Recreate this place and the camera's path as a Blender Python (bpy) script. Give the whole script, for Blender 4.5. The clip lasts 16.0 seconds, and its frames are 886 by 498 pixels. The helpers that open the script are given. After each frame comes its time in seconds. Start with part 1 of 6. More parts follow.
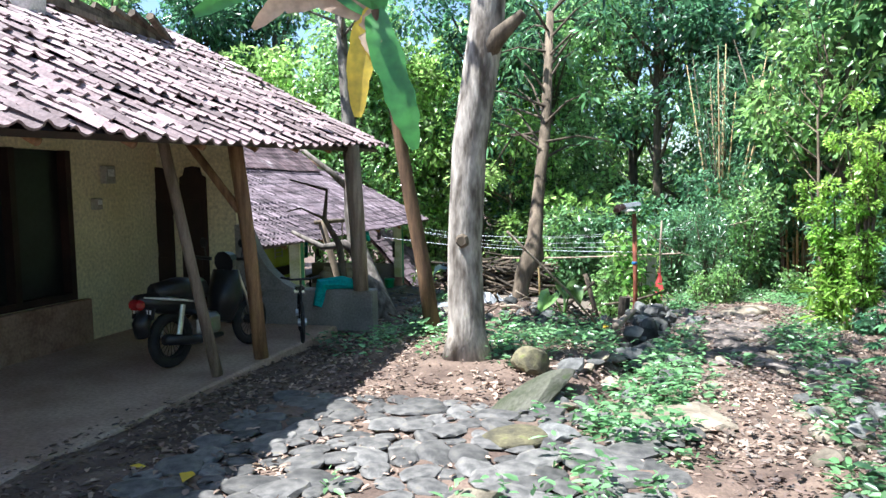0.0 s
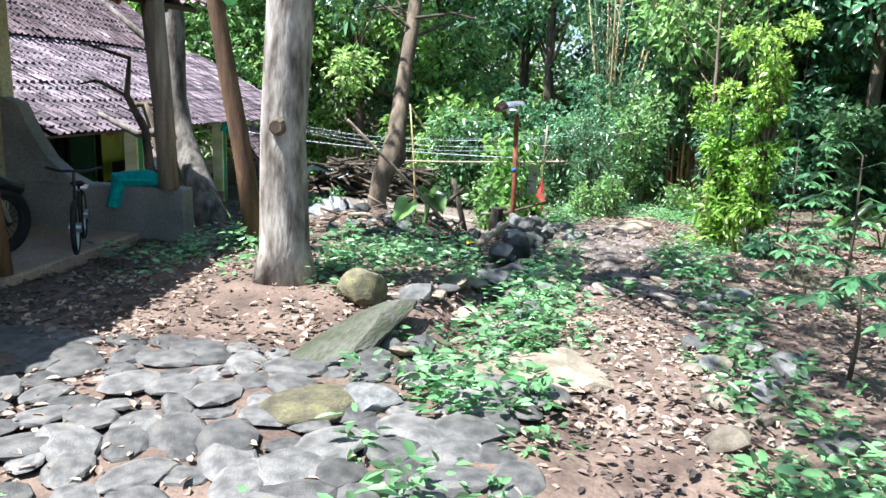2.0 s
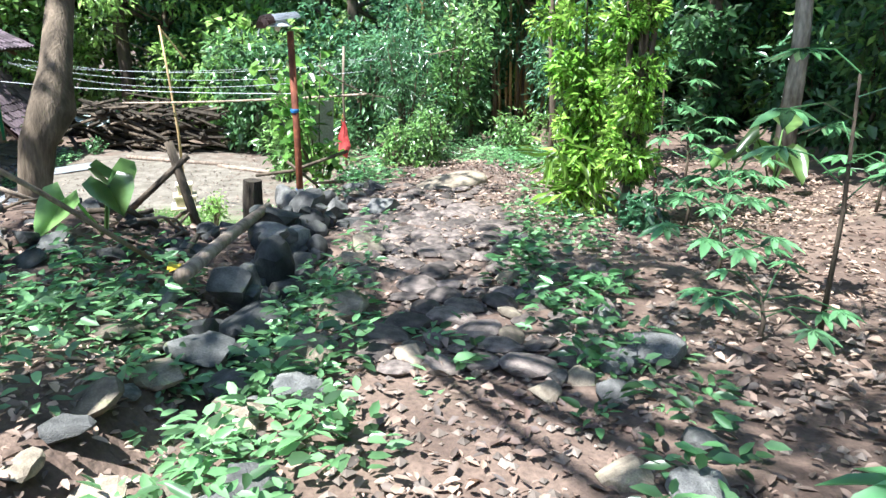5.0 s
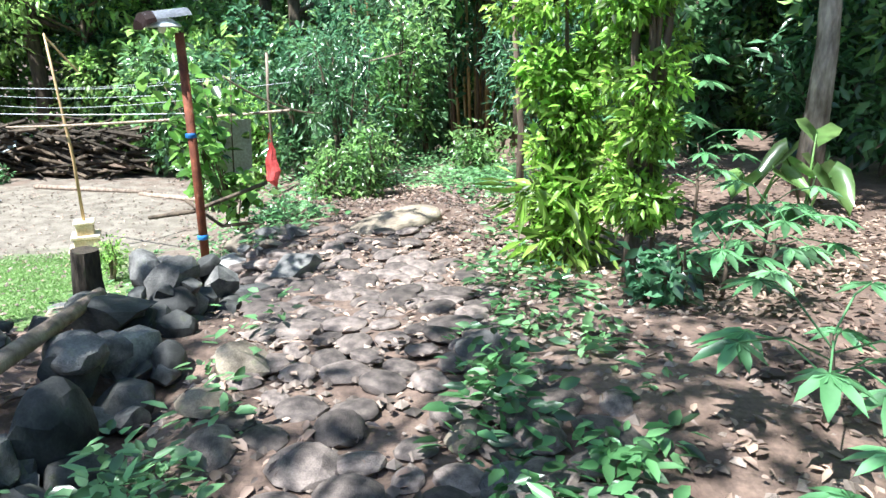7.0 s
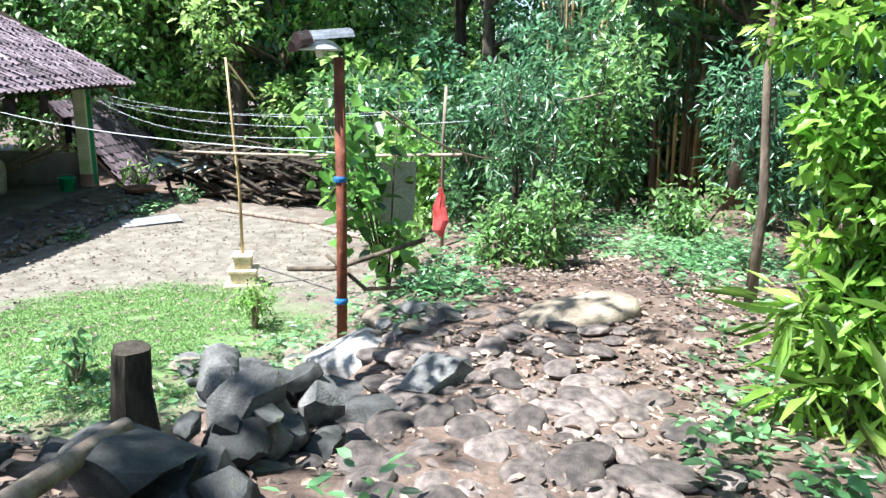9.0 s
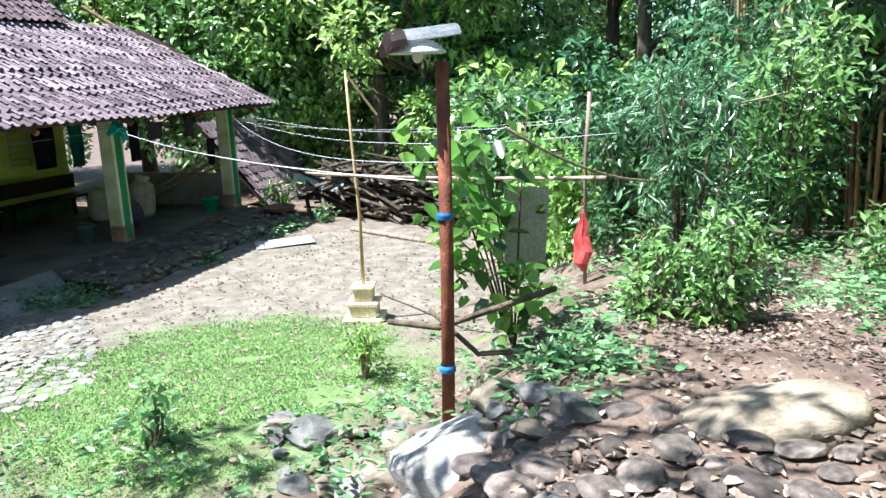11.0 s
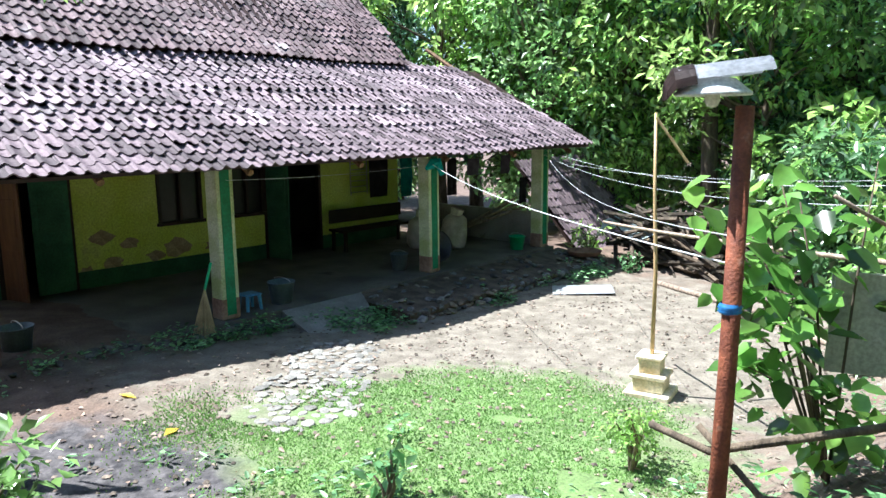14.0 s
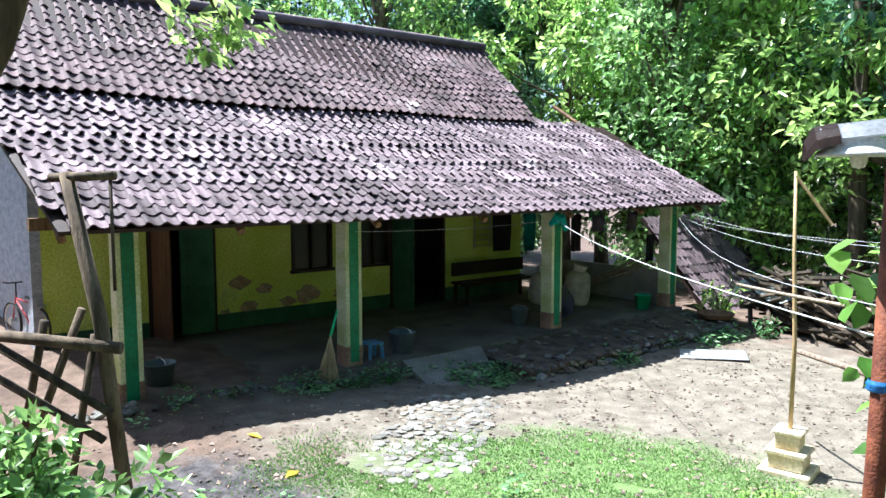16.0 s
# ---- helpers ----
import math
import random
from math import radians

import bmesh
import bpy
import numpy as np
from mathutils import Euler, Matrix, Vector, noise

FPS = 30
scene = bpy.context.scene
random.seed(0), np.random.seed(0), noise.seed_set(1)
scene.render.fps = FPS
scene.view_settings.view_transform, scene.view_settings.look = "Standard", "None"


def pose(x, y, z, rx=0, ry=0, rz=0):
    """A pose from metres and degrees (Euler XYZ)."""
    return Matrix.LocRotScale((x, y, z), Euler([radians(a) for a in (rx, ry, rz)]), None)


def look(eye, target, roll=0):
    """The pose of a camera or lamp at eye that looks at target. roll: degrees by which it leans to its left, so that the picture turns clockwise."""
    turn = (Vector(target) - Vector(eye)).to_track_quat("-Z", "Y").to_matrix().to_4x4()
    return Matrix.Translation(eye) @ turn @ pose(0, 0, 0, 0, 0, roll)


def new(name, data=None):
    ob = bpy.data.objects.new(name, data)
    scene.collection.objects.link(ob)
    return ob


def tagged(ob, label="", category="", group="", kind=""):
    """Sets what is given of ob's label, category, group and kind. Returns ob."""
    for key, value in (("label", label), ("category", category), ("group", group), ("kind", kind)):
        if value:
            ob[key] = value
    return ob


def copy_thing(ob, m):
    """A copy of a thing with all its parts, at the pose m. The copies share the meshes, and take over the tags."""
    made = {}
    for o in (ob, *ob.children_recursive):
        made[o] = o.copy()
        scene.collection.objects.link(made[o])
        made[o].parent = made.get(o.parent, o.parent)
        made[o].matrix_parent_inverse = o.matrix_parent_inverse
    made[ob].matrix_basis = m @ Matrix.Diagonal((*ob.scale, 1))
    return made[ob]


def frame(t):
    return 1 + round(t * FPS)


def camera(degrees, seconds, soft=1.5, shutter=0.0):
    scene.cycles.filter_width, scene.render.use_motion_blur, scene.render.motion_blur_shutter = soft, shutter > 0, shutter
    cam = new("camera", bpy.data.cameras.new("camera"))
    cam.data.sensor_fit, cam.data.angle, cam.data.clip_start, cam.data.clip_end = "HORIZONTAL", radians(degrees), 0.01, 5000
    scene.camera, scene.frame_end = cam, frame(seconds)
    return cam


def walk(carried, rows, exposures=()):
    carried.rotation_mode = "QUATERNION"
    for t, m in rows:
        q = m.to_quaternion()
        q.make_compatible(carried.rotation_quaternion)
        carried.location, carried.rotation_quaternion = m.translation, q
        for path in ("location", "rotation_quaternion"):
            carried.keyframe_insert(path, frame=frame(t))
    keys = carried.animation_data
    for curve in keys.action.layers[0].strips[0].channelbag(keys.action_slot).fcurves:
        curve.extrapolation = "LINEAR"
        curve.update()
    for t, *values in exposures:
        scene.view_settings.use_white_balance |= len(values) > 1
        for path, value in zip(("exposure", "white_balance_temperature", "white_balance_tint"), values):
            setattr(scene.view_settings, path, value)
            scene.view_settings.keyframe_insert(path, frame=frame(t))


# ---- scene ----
# ---- camera ----
cam = camera(62.65, 16.0)
ROWS = [
    (0.0, 0.015, -0.344, 1.724, 85.35, 0.93, 14.74),
    (0.5, 0.12, 0.026, 1.663, 82.31, -0.07, 11.24),
    (1.0, 0.152, 0.442, 1.596, 79.12, -0.15, 8.98),
    (1.5, 0.215, 0.892, 1.548, 78.02, -0.15, 10.63),
    (2.0, 0.196, 1.37, 1.501, 77.98, -2.2, 6.66),
    (2.5, 0.206, 1.869, 1.474, 76.64, -2.18, 1.3),
    (3.0, 0.205, 2.348, 1.449, 75.92, -2.22, -1.52),
    (3.5, 0.188, 2.773, 1.415, 74.93, -2.4, -5.47),
    (6.0, 1.044, 5.843, 1.292, 72.22, 0.11, -6.99),
    (6.5, 1.087, 6.207, 1.254, 72.71, 0.32, -7.67),
    (7.0, 1.139, 6.571, 1.221, 73.12, 0.97, -10.21),
    (7.5, 1.194, 6.939, 1.171, 73.34, 0.74, -9.56),
    (8.0, 1.228, 7.345, 1.144, 74.57, 0.9, -9.6),
    (8.5, 1.267, 7.732, 1.153, 74.96, 0.12, -2.56),
    (9.0, 1.245, 8.147, 1.154, 76.06, -1.01, 4.53),
    (9.5, 1.243, 8.508, 1.148, 76.41, -0.77, 9.45),
    (12.0, 1.261, 10.015, 1.126, 76.51, 1.6, 25.96),
    (12.5, 1.262, 10.195, 1.125, 76.39, 0.31, 33.98),
    (13.0, 1.214, 10.299, 1.123, 77.51, 0.26, 35.47),
    (13.5, 1.202, 10.371, 1.144, 78.93, 1.03, 39.8),
    (14.0, 1.217, 10.397, 1.159, 80.18, 0.59, 41.87),
    (14.5, 1.222, 10.399, 1.17, 81.71, 0.26, 43.69),
    (15.0, 1.214, 10.403, 1.169, 82.6, 0.29, 46.36),
    (15.5, 1.22, 10.397, 1.18, 83.63, 0.38, 48.73),
    (16.0, 1.227, 10.396, 1.177, 84.43, 0.02, 51.62),
]
walk(cam, [(t, pose(x, y, z, rx, ry, rz)) for t, x, y, z, rx, ry, rz in ROWS], [(0.0, 1.74, 5650, 10)])

# ---- world, sun and exposure ----
SUN_ELEV, SUN_FROM = 63.0, (-1.0, -0.52)
world = bpy.data.worlds.new("world")
scene.world = world
world.use_nodes = True
wn, wl = world.node_tree.nodes, world.node_tree.links
sky = wn.new("ShaderNodeTexSky")
sky.sky_type, sky.sun_disc = "NISHITA", False
sky.sun_elevation = radians(SUN_ELEV)
sky.sun_rotation = math.atan2(SUN_FROM[0], SUN_FROM[1])
wl.new(sky.outputs[0], wn["Background"].inputs[0])
wn["Background"].inputs[1].default_value = 0.08
sun = new("sun", bpy.data.lights.new("sun", "SUN"))
sun.data.energy, sun.data.angle, sun.data.color = 5.0, radians(0.55), (1.0, 0.95, 0.86)
_h = math.hypot(*SUN_FROM)
_c, _s = math.cos(radians(SUN_ELEV)), math.sin(radians(SUN_ELEV))
sun.matrix_world = look((SUN_FROM[0] / _h * _c * 40, SUN_FROM[1] / _h * _c * 40, _s * 40), (0, 0, 0))

rng = np.random.default_rng(7)


# ---- materials ----
def mat(name, c1, c2, scale=6.0, rough=0.8, bump=0.3, fine=60.0, vary=0.12, metal=0.0, trans=0.0, detail=6.0, island=False, c3=None, stretch=None, spec=0.4):
    """Two-tone procedural surface: broad stains, fine grain, relief and a little change from piece to piece."""
    m = bpy.data.materials.new(name)
    m.use_nodes = True
    n, l = m.node_tree.nodes, m.node_tree.links
    b = n["Principled BSDF"]
    geo = n.new("ShaderNodeNewGeometry")
    tc = n.new("ShaderNodeTexCoord")
    src = tc.outputs["Object"]
    if stretch:
        mp = n.new("ShaderNodeMapping")
        mp.inputs["Scale"].default_value = stretch
        l.new(src, mp.inputs[0])
        src = mp.outputs[0]
    big, small = n.new("ShaderNodeTexNoise"), n.new("ShaderNodeTexNoise")
    big.inputs["Scale"].default_value, big.inputs["Detail"].default_value = scale, detail
    small.inputs["Scale"].default_value, small.inputs["Detail"].default_value = fine, 4
    l.new(src, big.inputs["Vector"]), l.new(src, small.inputs["Vector"])
    ramp = n.new("ShaderNodeValToRGB")
    ramp.color_ramp.elements[0].position, ramp.color_ramp.elements[1].position = 0.36, 0.64
    ramp.color_ramp.elements[0].color, ramp.color_ramp.elements[1].color = (*c1, 1), (*c2, 1)
    if c3:
        e = ramp.color_ramp.elements.new(0.74)
        e.color = (*c3, 1)
    l.new(big.outputs["Fac"], ramp.inputs[0])
    info = n.new("ShaderNodeObjectInfo")
    r = n.new("ShaderNodeMapRange")
    r.inputs[3].default_value, r.inputs[4].default_value = 1 - vary * 2.2, 1 + vary * 2.2
    if island:
        add, frac = n.new("ShaderNodeMath"), n.new("ShaderNodeMath")
        add.operation, frac.operation = "ADD", "FRACT"
        l.new(geo.outputs["Random Per Island"], add.inputs[0]), l.new(info.outputs["Random"], add.inputs[1])
        l.new(add.outputs[0], frac.inputs[0]), l.new(frac.outputs[0], r.inputs[0])
    else:
        l.new(info.outputs["Random"], r.inputs[0])
    g = n.new("ShaderNodeMapRange")
    g.inputs[1].default_value, g.inputs[2].default_value, g.inputs[3].default_value, g.inputs[4].default_value = 0.3, 0.7, 0.75, 1.2
    l.new(small.outputs["Fac"], g.inputs[0])
    mul = n.new("ShaderNodeMath")
    mul.operation = "MULTIPLY"
    l.new(r.outputs[0], mul.inputs[0]), l.new(g.outputs[0], mul.inputs[1])
    mix = n.new("ShaderNodeVectorMath")
    mix.operation = "SCALE"
    l.new(ramp.outputs[0], mix.inputs[0]), l.new(mul.outputs[0], mix.inputs["Scale"])
    l.new(mix.outputs[0], b.inputs["Base Color"])
    b.inputs["Roughness"].default_value, b.inputs["Metallic"].default_value = rough, metal
    b.inputs["Specular IOR Level"].default_value = spec
    if bump:
        bp = n.new("ShaderNodeBump")
        bp.inputs["Strength"].default_value, bp.inputs["Distance"].default_value = bump, 0.01
        l.new(small.outputs["Fac"], bp.inputs["Height"])
        l.new(bp.outputs[0], b.inputs["Normal"])
    if trans:
        t = n.new("ShaderNodeBsdfTranslucent")
        mx = n.new("ShaderNodeMixShader")
        mx.inputs[0].default_value = trans
        l.new(mix.outputs[0], t.inputs[0])
        l.new(b.outputs[0], mx.inputs[1]), l.new(t.outputs[0], mx.inputs[2])
        l.new(mx.outputs[0], n["Material Output"].inputs[0])
    return m


def leafmat(name, c1, c2, rough=0.33, trans=0.52, vary=0.36):
    return mat(name, c1, c2, 0.9, rough, 0, 9, vary, 0, trans, 3, True, None, None, 0.9)


M_TILE = mat("clay_roof_tile", (0.12, 0.088, 0.098), (0.235, 0.183, 0.2), 1.7, 0.78, 0.5, 45, 0.26, island=True, c3=(0.42, 0.385, 0.39))
M_TILE2 = mat("dark_clay_roof_tile", (0.085, 0.055, 0.058), (0.18, 0.128, 0.132), 1.7, 0.78, 0.5, 45, 0.24, island=True, c3=(0.36, 0.31, 0.31))
M_TILE1 = mat("old_clay_roof_tile", (0.2, 0.14, 0.14), (0.4, 0.31, 0.305), 2.2, 0.8, 0.5, 45, 0.22, island=True, c3=(0.72, 0.68, 0.6))
M_LIME = mat("lime_green_wall_paint", (0.56, 0.66, 0.1), (0.66, 0.75, 0.19), 1.6, 0.85, 0.35, 30, 0.0, c3=(0.5, 0.52, 0.2))
M_CREAM = mat("cream_plaster", (0.66, 0.58, 0.36), (0.76, 0.69, 0.46), 1.3, 0.9, 0.4, 25, 0.0, c3=(0.52, 0.43, 0.27))
M_GREEN = mat("green_gloss_paint", (0.01, 0.15, 0.06), (0.015, 0.26, 0.12), 3, 0.5, 0.3, 30, 0.05)
M_WHITE = mat("peeling_white_paint", (0.55, 0.55, 0.42), (0.78, 0.78, 0.66), 4, 0.8, 0.4, 35, 0.05)
M_DARKGREEN = mat("dark_green_skirting_paint", (0.02, 0.09, 0.05), (0.04, 0.13, 0.07), 3, 0.7, 0.3, 30, 0.05)
M_BARE = mat("bare_mud_plaster", (0.2, 0.12, 0.085), (0.33, 0.22, 0.16), 5, 0.95, 0.8, 30, 0.1)
M_CEMENT = mat("worn_grey_cement", (0.2, 0.19, 0.17), (0.33, 0.31, 0.28), 1.8, 0.85, 0.4, 40, 0.05, c3=(0.14, 0.13, 0.11))
M_FLOOR = mat("dirty_brown_cement", (0.085, 0.075, 0.065), (0.16, 0.145, 0.125), 1.4, 0.8, 0.4, 40, 0.05, c3=(0.06, 0.052, 0.045))
M_COLUMN = mat("peeling_lime_and_white_plaster", (0.42, 0.48, 0.2), (0.68, 0.69, 0.5), 2.6, 0.85, 0.5, 35, 0.1, c3=(0.36, 0.26, 0.17))
M_EARTH = mat("packed_red_earth", (0.33, 0.225, 0.17), (0.45, 0.33, 0.25), 1.5, 0.95, 0.6, 30, 0.05)
M_WOOD = mat("weathered_brown_timber", (0.13, 0.07, 0.035), (0.3, 0.18, 0.09), 3, 0.8, 0.6, 50, 0.12, stretch=(6, 6, 0.6))
M_GREYWOOD = mat("sun_bleached_grey_timber", (0.2, 0.15, 0.11), (0.38, 0.3, 0.23), 3, 0.85, 0.6, 50, 0.12, stretch=(6, 6, 0.6))
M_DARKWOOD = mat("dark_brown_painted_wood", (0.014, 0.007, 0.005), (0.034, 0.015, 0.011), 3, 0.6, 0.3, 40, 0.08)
M_WEAVE = mat("whitewashed_bamboo_weave", (0.3, 0.33, 0.37), (0.46, 0.49, 0.54), 3, 0.85, 1.0, 22, 0.0, c3=(0.2, 0.2, 0.21), stretch=(1, 1, 3))
# room surfaces: the unlit look is put into this dark base colour
M_DARK = mat("room_shade_in_colour", (0.05, 0.05, 0.045), (0.08, 0.08, 0.07), 2, 0.9, 0.2, 20, 0.05)
M_BAMBOO = mat("dry_tan_bamboo", (0.36, 0.24, 0.11), (0.52, 0.38, 0.2), 4, 0.55, 0.3, 40, 0.12, stretch=(3, 3, 0.7))
M_RUST = mat("rusty_painted_steel", (0.12, 0.035, 0.018), (0.24, 0.075, 0.035), 9, 0.75, 0.6, 70, 0.05, c3=(0.38, 0.2, 0.13))
M_ROCK = mat("grey_andesite_rock", (0.08, 0.08, 0.075), (0.2, 0.195, 0.18), 3, 0.85, 0.8, 30, 0.22, c3=(0.2, 0.21, 0.14))
M_DARKROCK = mat("dark_quarried_rock", (0.032, 0.034, 0.031), (0.1, 0.1, 0.092), 3, 0.75, 0.4, 34, 0.25, c3=(0.1, 0.11, 0.06))
M_TANROCK = mat("tan_river_stone", (0.13, 0.105, 0.075), (0.27, 0.225, 0.165), 3, 0.85, 0.6, 30, 0.2, c3=(0.3, 0.3, 0.16))
M_COBBLE = mat("worn_cobble_stone", (0.065, 0.062, 0.058), (0.155, 0.145, 0.132), 4, 0.65, 0.5, 40, 0.2, c3=(0.17, 0.15, 0.1))
M_PATHCOB = mat("brown_path_stone", (0.075, 0.06, 0.052), (0.185, 0.15, 0.127), 4, 0.75, 0.6, 35, 0.25, c3=(0.24, 0.2, 0.16))
M_BARK = mat("pale_grey_bark", (0.1, 0.08, 0.062), (0.46, 0.41, 0.35), 5.0, 0.9, 1.0, 22, 0.08, stretch=(1.8, 1.8, 0.55), c3=(0.26, 0.21, 0.155))
M_GREYBARK = mat("mottled_grey_bark", (0.06, 0.05, 0.042), (0.21, 0.185, 0.16), 5, 0.9, 1.0, 25, 0.1, stretch=(2, 2, 0.7), c3=(0.14, 0.15, 0.1))
M_DARKBARK = mat("dark_brown_bark", (0.06, 0.045, 0.03), (0.17, 0.13, 0.09), 3, 0.9, 1.0, 25, 0.15, stretch=(3, 3, 0.6))
M_LEAF = leafmat("mid_green_foliage", (0.13, 0.27, 0.08), (0.3, 0.48, 0.15), 0.28)
M_LEAFDARK = leafmat("deep_green_foliage", (0.075, 0.17, 0.07), (0.17, 0.32, 0.13), 0.28)
M_LEAFLIME = leafmat("yellow_green_foliage", (0.24, 0.44, 0.1), (0.45, 0.63, 0.2), 0.3, 0.6, 0.32)
M_LEAFPALE = leafmat("pale_cool_foliage", (0.2, 0.38, 0.12), (0.4, 0.6, 0.26), 0.28, 0.58, 0.34)
M_VINE = leafmat("sunlit_vine_leaf", (0.22, 0.42, 0.06), (0.44, 0.62, 0.13), 0.33, 0.6)
M_LEAFBLUE = leafmat("cool_green_foliage", (0.065, 0.17, 0.085), (0.16, 0.33, 0.165), 0.28)
M_WEED = leafmat("fresh_green_weed", (0.11, 0.26, 0.095), (0.25, 0.45, 0.2), 0.3)
M_LITTER = leafmat("dry_fallen_leaf", (0.11, 0.066, 0.047), (0.37, 0.265, 0.19), 0.7, 0.1, 0.36)
M_GRASS = leafmat("short_lawn_grass", (0.17, 0.31, 0.08), (0.27, 0.43, 0.14), 0.6, 0.4, 0.1)
M_BLACK = mat("black_plastic", (0.012, 0.012, 0.013), (0.022, 0.022, 0.024), 5, 0.35, 0.05, 60, 0.05)
M_RUBBER = mat("black_rubber", (0.012, 0.012, 0.012), (0.025, 0.024, 0.022), 8, 0.8, 0.3, 60, 0.05)
M_STEEL = mat("bright_steel", (0.5, 0.5, 0.5), (0.65, 0.65, 0.66), 6, 0.3, 0.05, 60, 0.05, 1.0)
M_ZINC = mat("galvanised_sheet", (0.42, 0.44, 0.46), (0.6, 0.62, 0.65), 4, 0.45, 0.15, 40, 0.05, 0.6)


# ---- mesh helpers ----
def mesh_of(name, verts, faces, material, smooth=False):
    me = bpy.data.meshes.new(name)
    me.from_pydata([tuple(v) for v in verts], [], [tuple(f) for f in faces])
    me.materials.append(material)
    if smooth:
        me.polygons.foreach_set("use_smooth", [True] * len(me.polygons))
    me.update()
    return me


def part(name, bm, material, parent=None, label="", smooth=False):
    """One mesh object out of a bmesh (or a ready mesh), under parent."""
    if isinstance(bm, bmesh.types.BMesh):
        me = bpy.data.meshes.new(name)
        bm.normal_update()
        bm.to_mesh(me)
        bm.free()
        me.materials.append(material)
        if smooth:
            me.polygons.foreach_set("use_smooth", [True] * len(me.polygons))
    else:
        me = bm
    ob = new(name, me)
    if parent:
        ob.parent = parent
    if label:
        ob["label"] = label
    return ob


def thing(name, loc=(0, 0, 0), label="", category="", group="", kind="", rz=0.0):
    e = new(name)
    e.empty_display_size = 0.1
    e.matrix_basis = pose(*loc, 0, 0, rz)
    return tagged(e, label, category, group, kind)


def box(bm, c, s, m=None, bev=0.0):
    r = bmesh.ops.create_cube(bm, size=1, matrix=(m or Matrix()) @ Matrix.Translation(c) @ Matrix.Diagonal((*s, 1)))
    if bev:
        es = list({e for v in r["verts"] for e in v.link_edges})
        bmesh.ops.bevel(bm, geom=es, offset=bev, segments=1, affect="EDGES")
    return bm


def B(c, s, m=None, bev=0.0):
    return box(bmesh.new(), c, s, m, bev)


def span(a, b):
    """Centre and size of the box between two corners."""
    return tuple((p + q) / 2 for p, q in zip(a, b)), tuple(abs(q - p) for p, q in zip(a, b))


def tube(bm, pts, radii, seg=8, wob=0.0, cap=True):
    """A tapered limb along a line of points."""
    rings = []
    pts = [Vector(p) for p in pts]
    for i, p in enumerate(pts):
        d = (pts[min(i + 1, len(pts) - 1)] - pts[max(i - 1, 0)]).normalized()
        a = d.orthogonal().normalized() if i == 0 else (rings[-1][1] - d * rings[-1][1].dot(d)).normalized()
        b = d.cross(a)
        r = radii[i] if hasattr(radii, "__len__") else radii
        ring = []
        for k in range(seg):
            th = 2 * math.pi * k / seg
            rr = r * (1 + wob * noise.noise(p * 1.7 + Vector((math.cos(th), math.sin(th), 0)) * 1.3))
            ring.append(bm.verts.new(p + a * math.cos(th) * rr + b * math.sin(th) * rr))
        rings.append((ring, a))
    for (r1, _), (r2, _) in zip(rings, rings[1:]):
        for k in range(seg):
            bm.faces.new((r1[k], r1[(k + 1) % seg], r2[(k + 1) % seg], r2[k]))
    if cap:
        bm.faces.new(rings[0][0][::-1]), bm.faces.new(rings[-1][0])
    return bm


def T(pts, radii, seg=8, wob=0.0):
    return tube(bmesh.new(), pts, radii, seg, wob)


def lathe(bm, prof, seg=20, m=None):
    """A turned shape: (radius, height) pairs round z."""
    rings = [[bm.verts.new((m or Matrix()) @ Vector((r * math.cos(2 * math.pi * k / seg), r * math.sin(2 * math.pi * k / seg), z))) for k in range(seg)] for r, z in prof]
    for r1, r2 in zip(rings, rings[1:]):
        for k in range(seg):
            bm.faces.new((r1[k], r1[(k + 1) % seg], r2[(k + 1) % seg], r2[k]))
    return bm


def rock_mesh(name, material, seed, sub=2, rough=0.35, flat=0.7, chop=4):
    """A rock of about unit size, with some broken faces."""
    bm = bmesh.new()
    bmesh.ops.create_icosphere(bm, subdivisions=sub, radius=0.5)
    r = random.Random(seed)
    off = Vector((seed * 3.1, seed * 1.7, seed * 0.9))
    planes = [(Vector((r.uniform(-1, 1), r.uniform(-1, 1), r.uniform(-0.6, 1))).normalized(), r.uniform(0.23, 0.38) if chop > 6 else r.uniform(0.28, 0.4)) for _ in range(chop)]
    for v in bm.verts:
        p = v.co * (1 + rough * noise.noise(v.co * 2.2 + off) + rough * 0.4 * noise.noise(v.co * 5 + off))
        for nrm, d in planes:
            over = p.dot(nrm) - d
            if over > 0:
                p -= nrm * over
        v.co = Vector((p.x, p.y, p.z * flat))
    me = bpy.data.meshes.new(name)
    bm.to_mesh(me)
    bm.free()
    me.materials.append(material)
    me.polygons.foreach_set("use_smooth", [True] * len(me.polygons))
    me.set_sharp_from_angle(angle=radians(24))
    return me


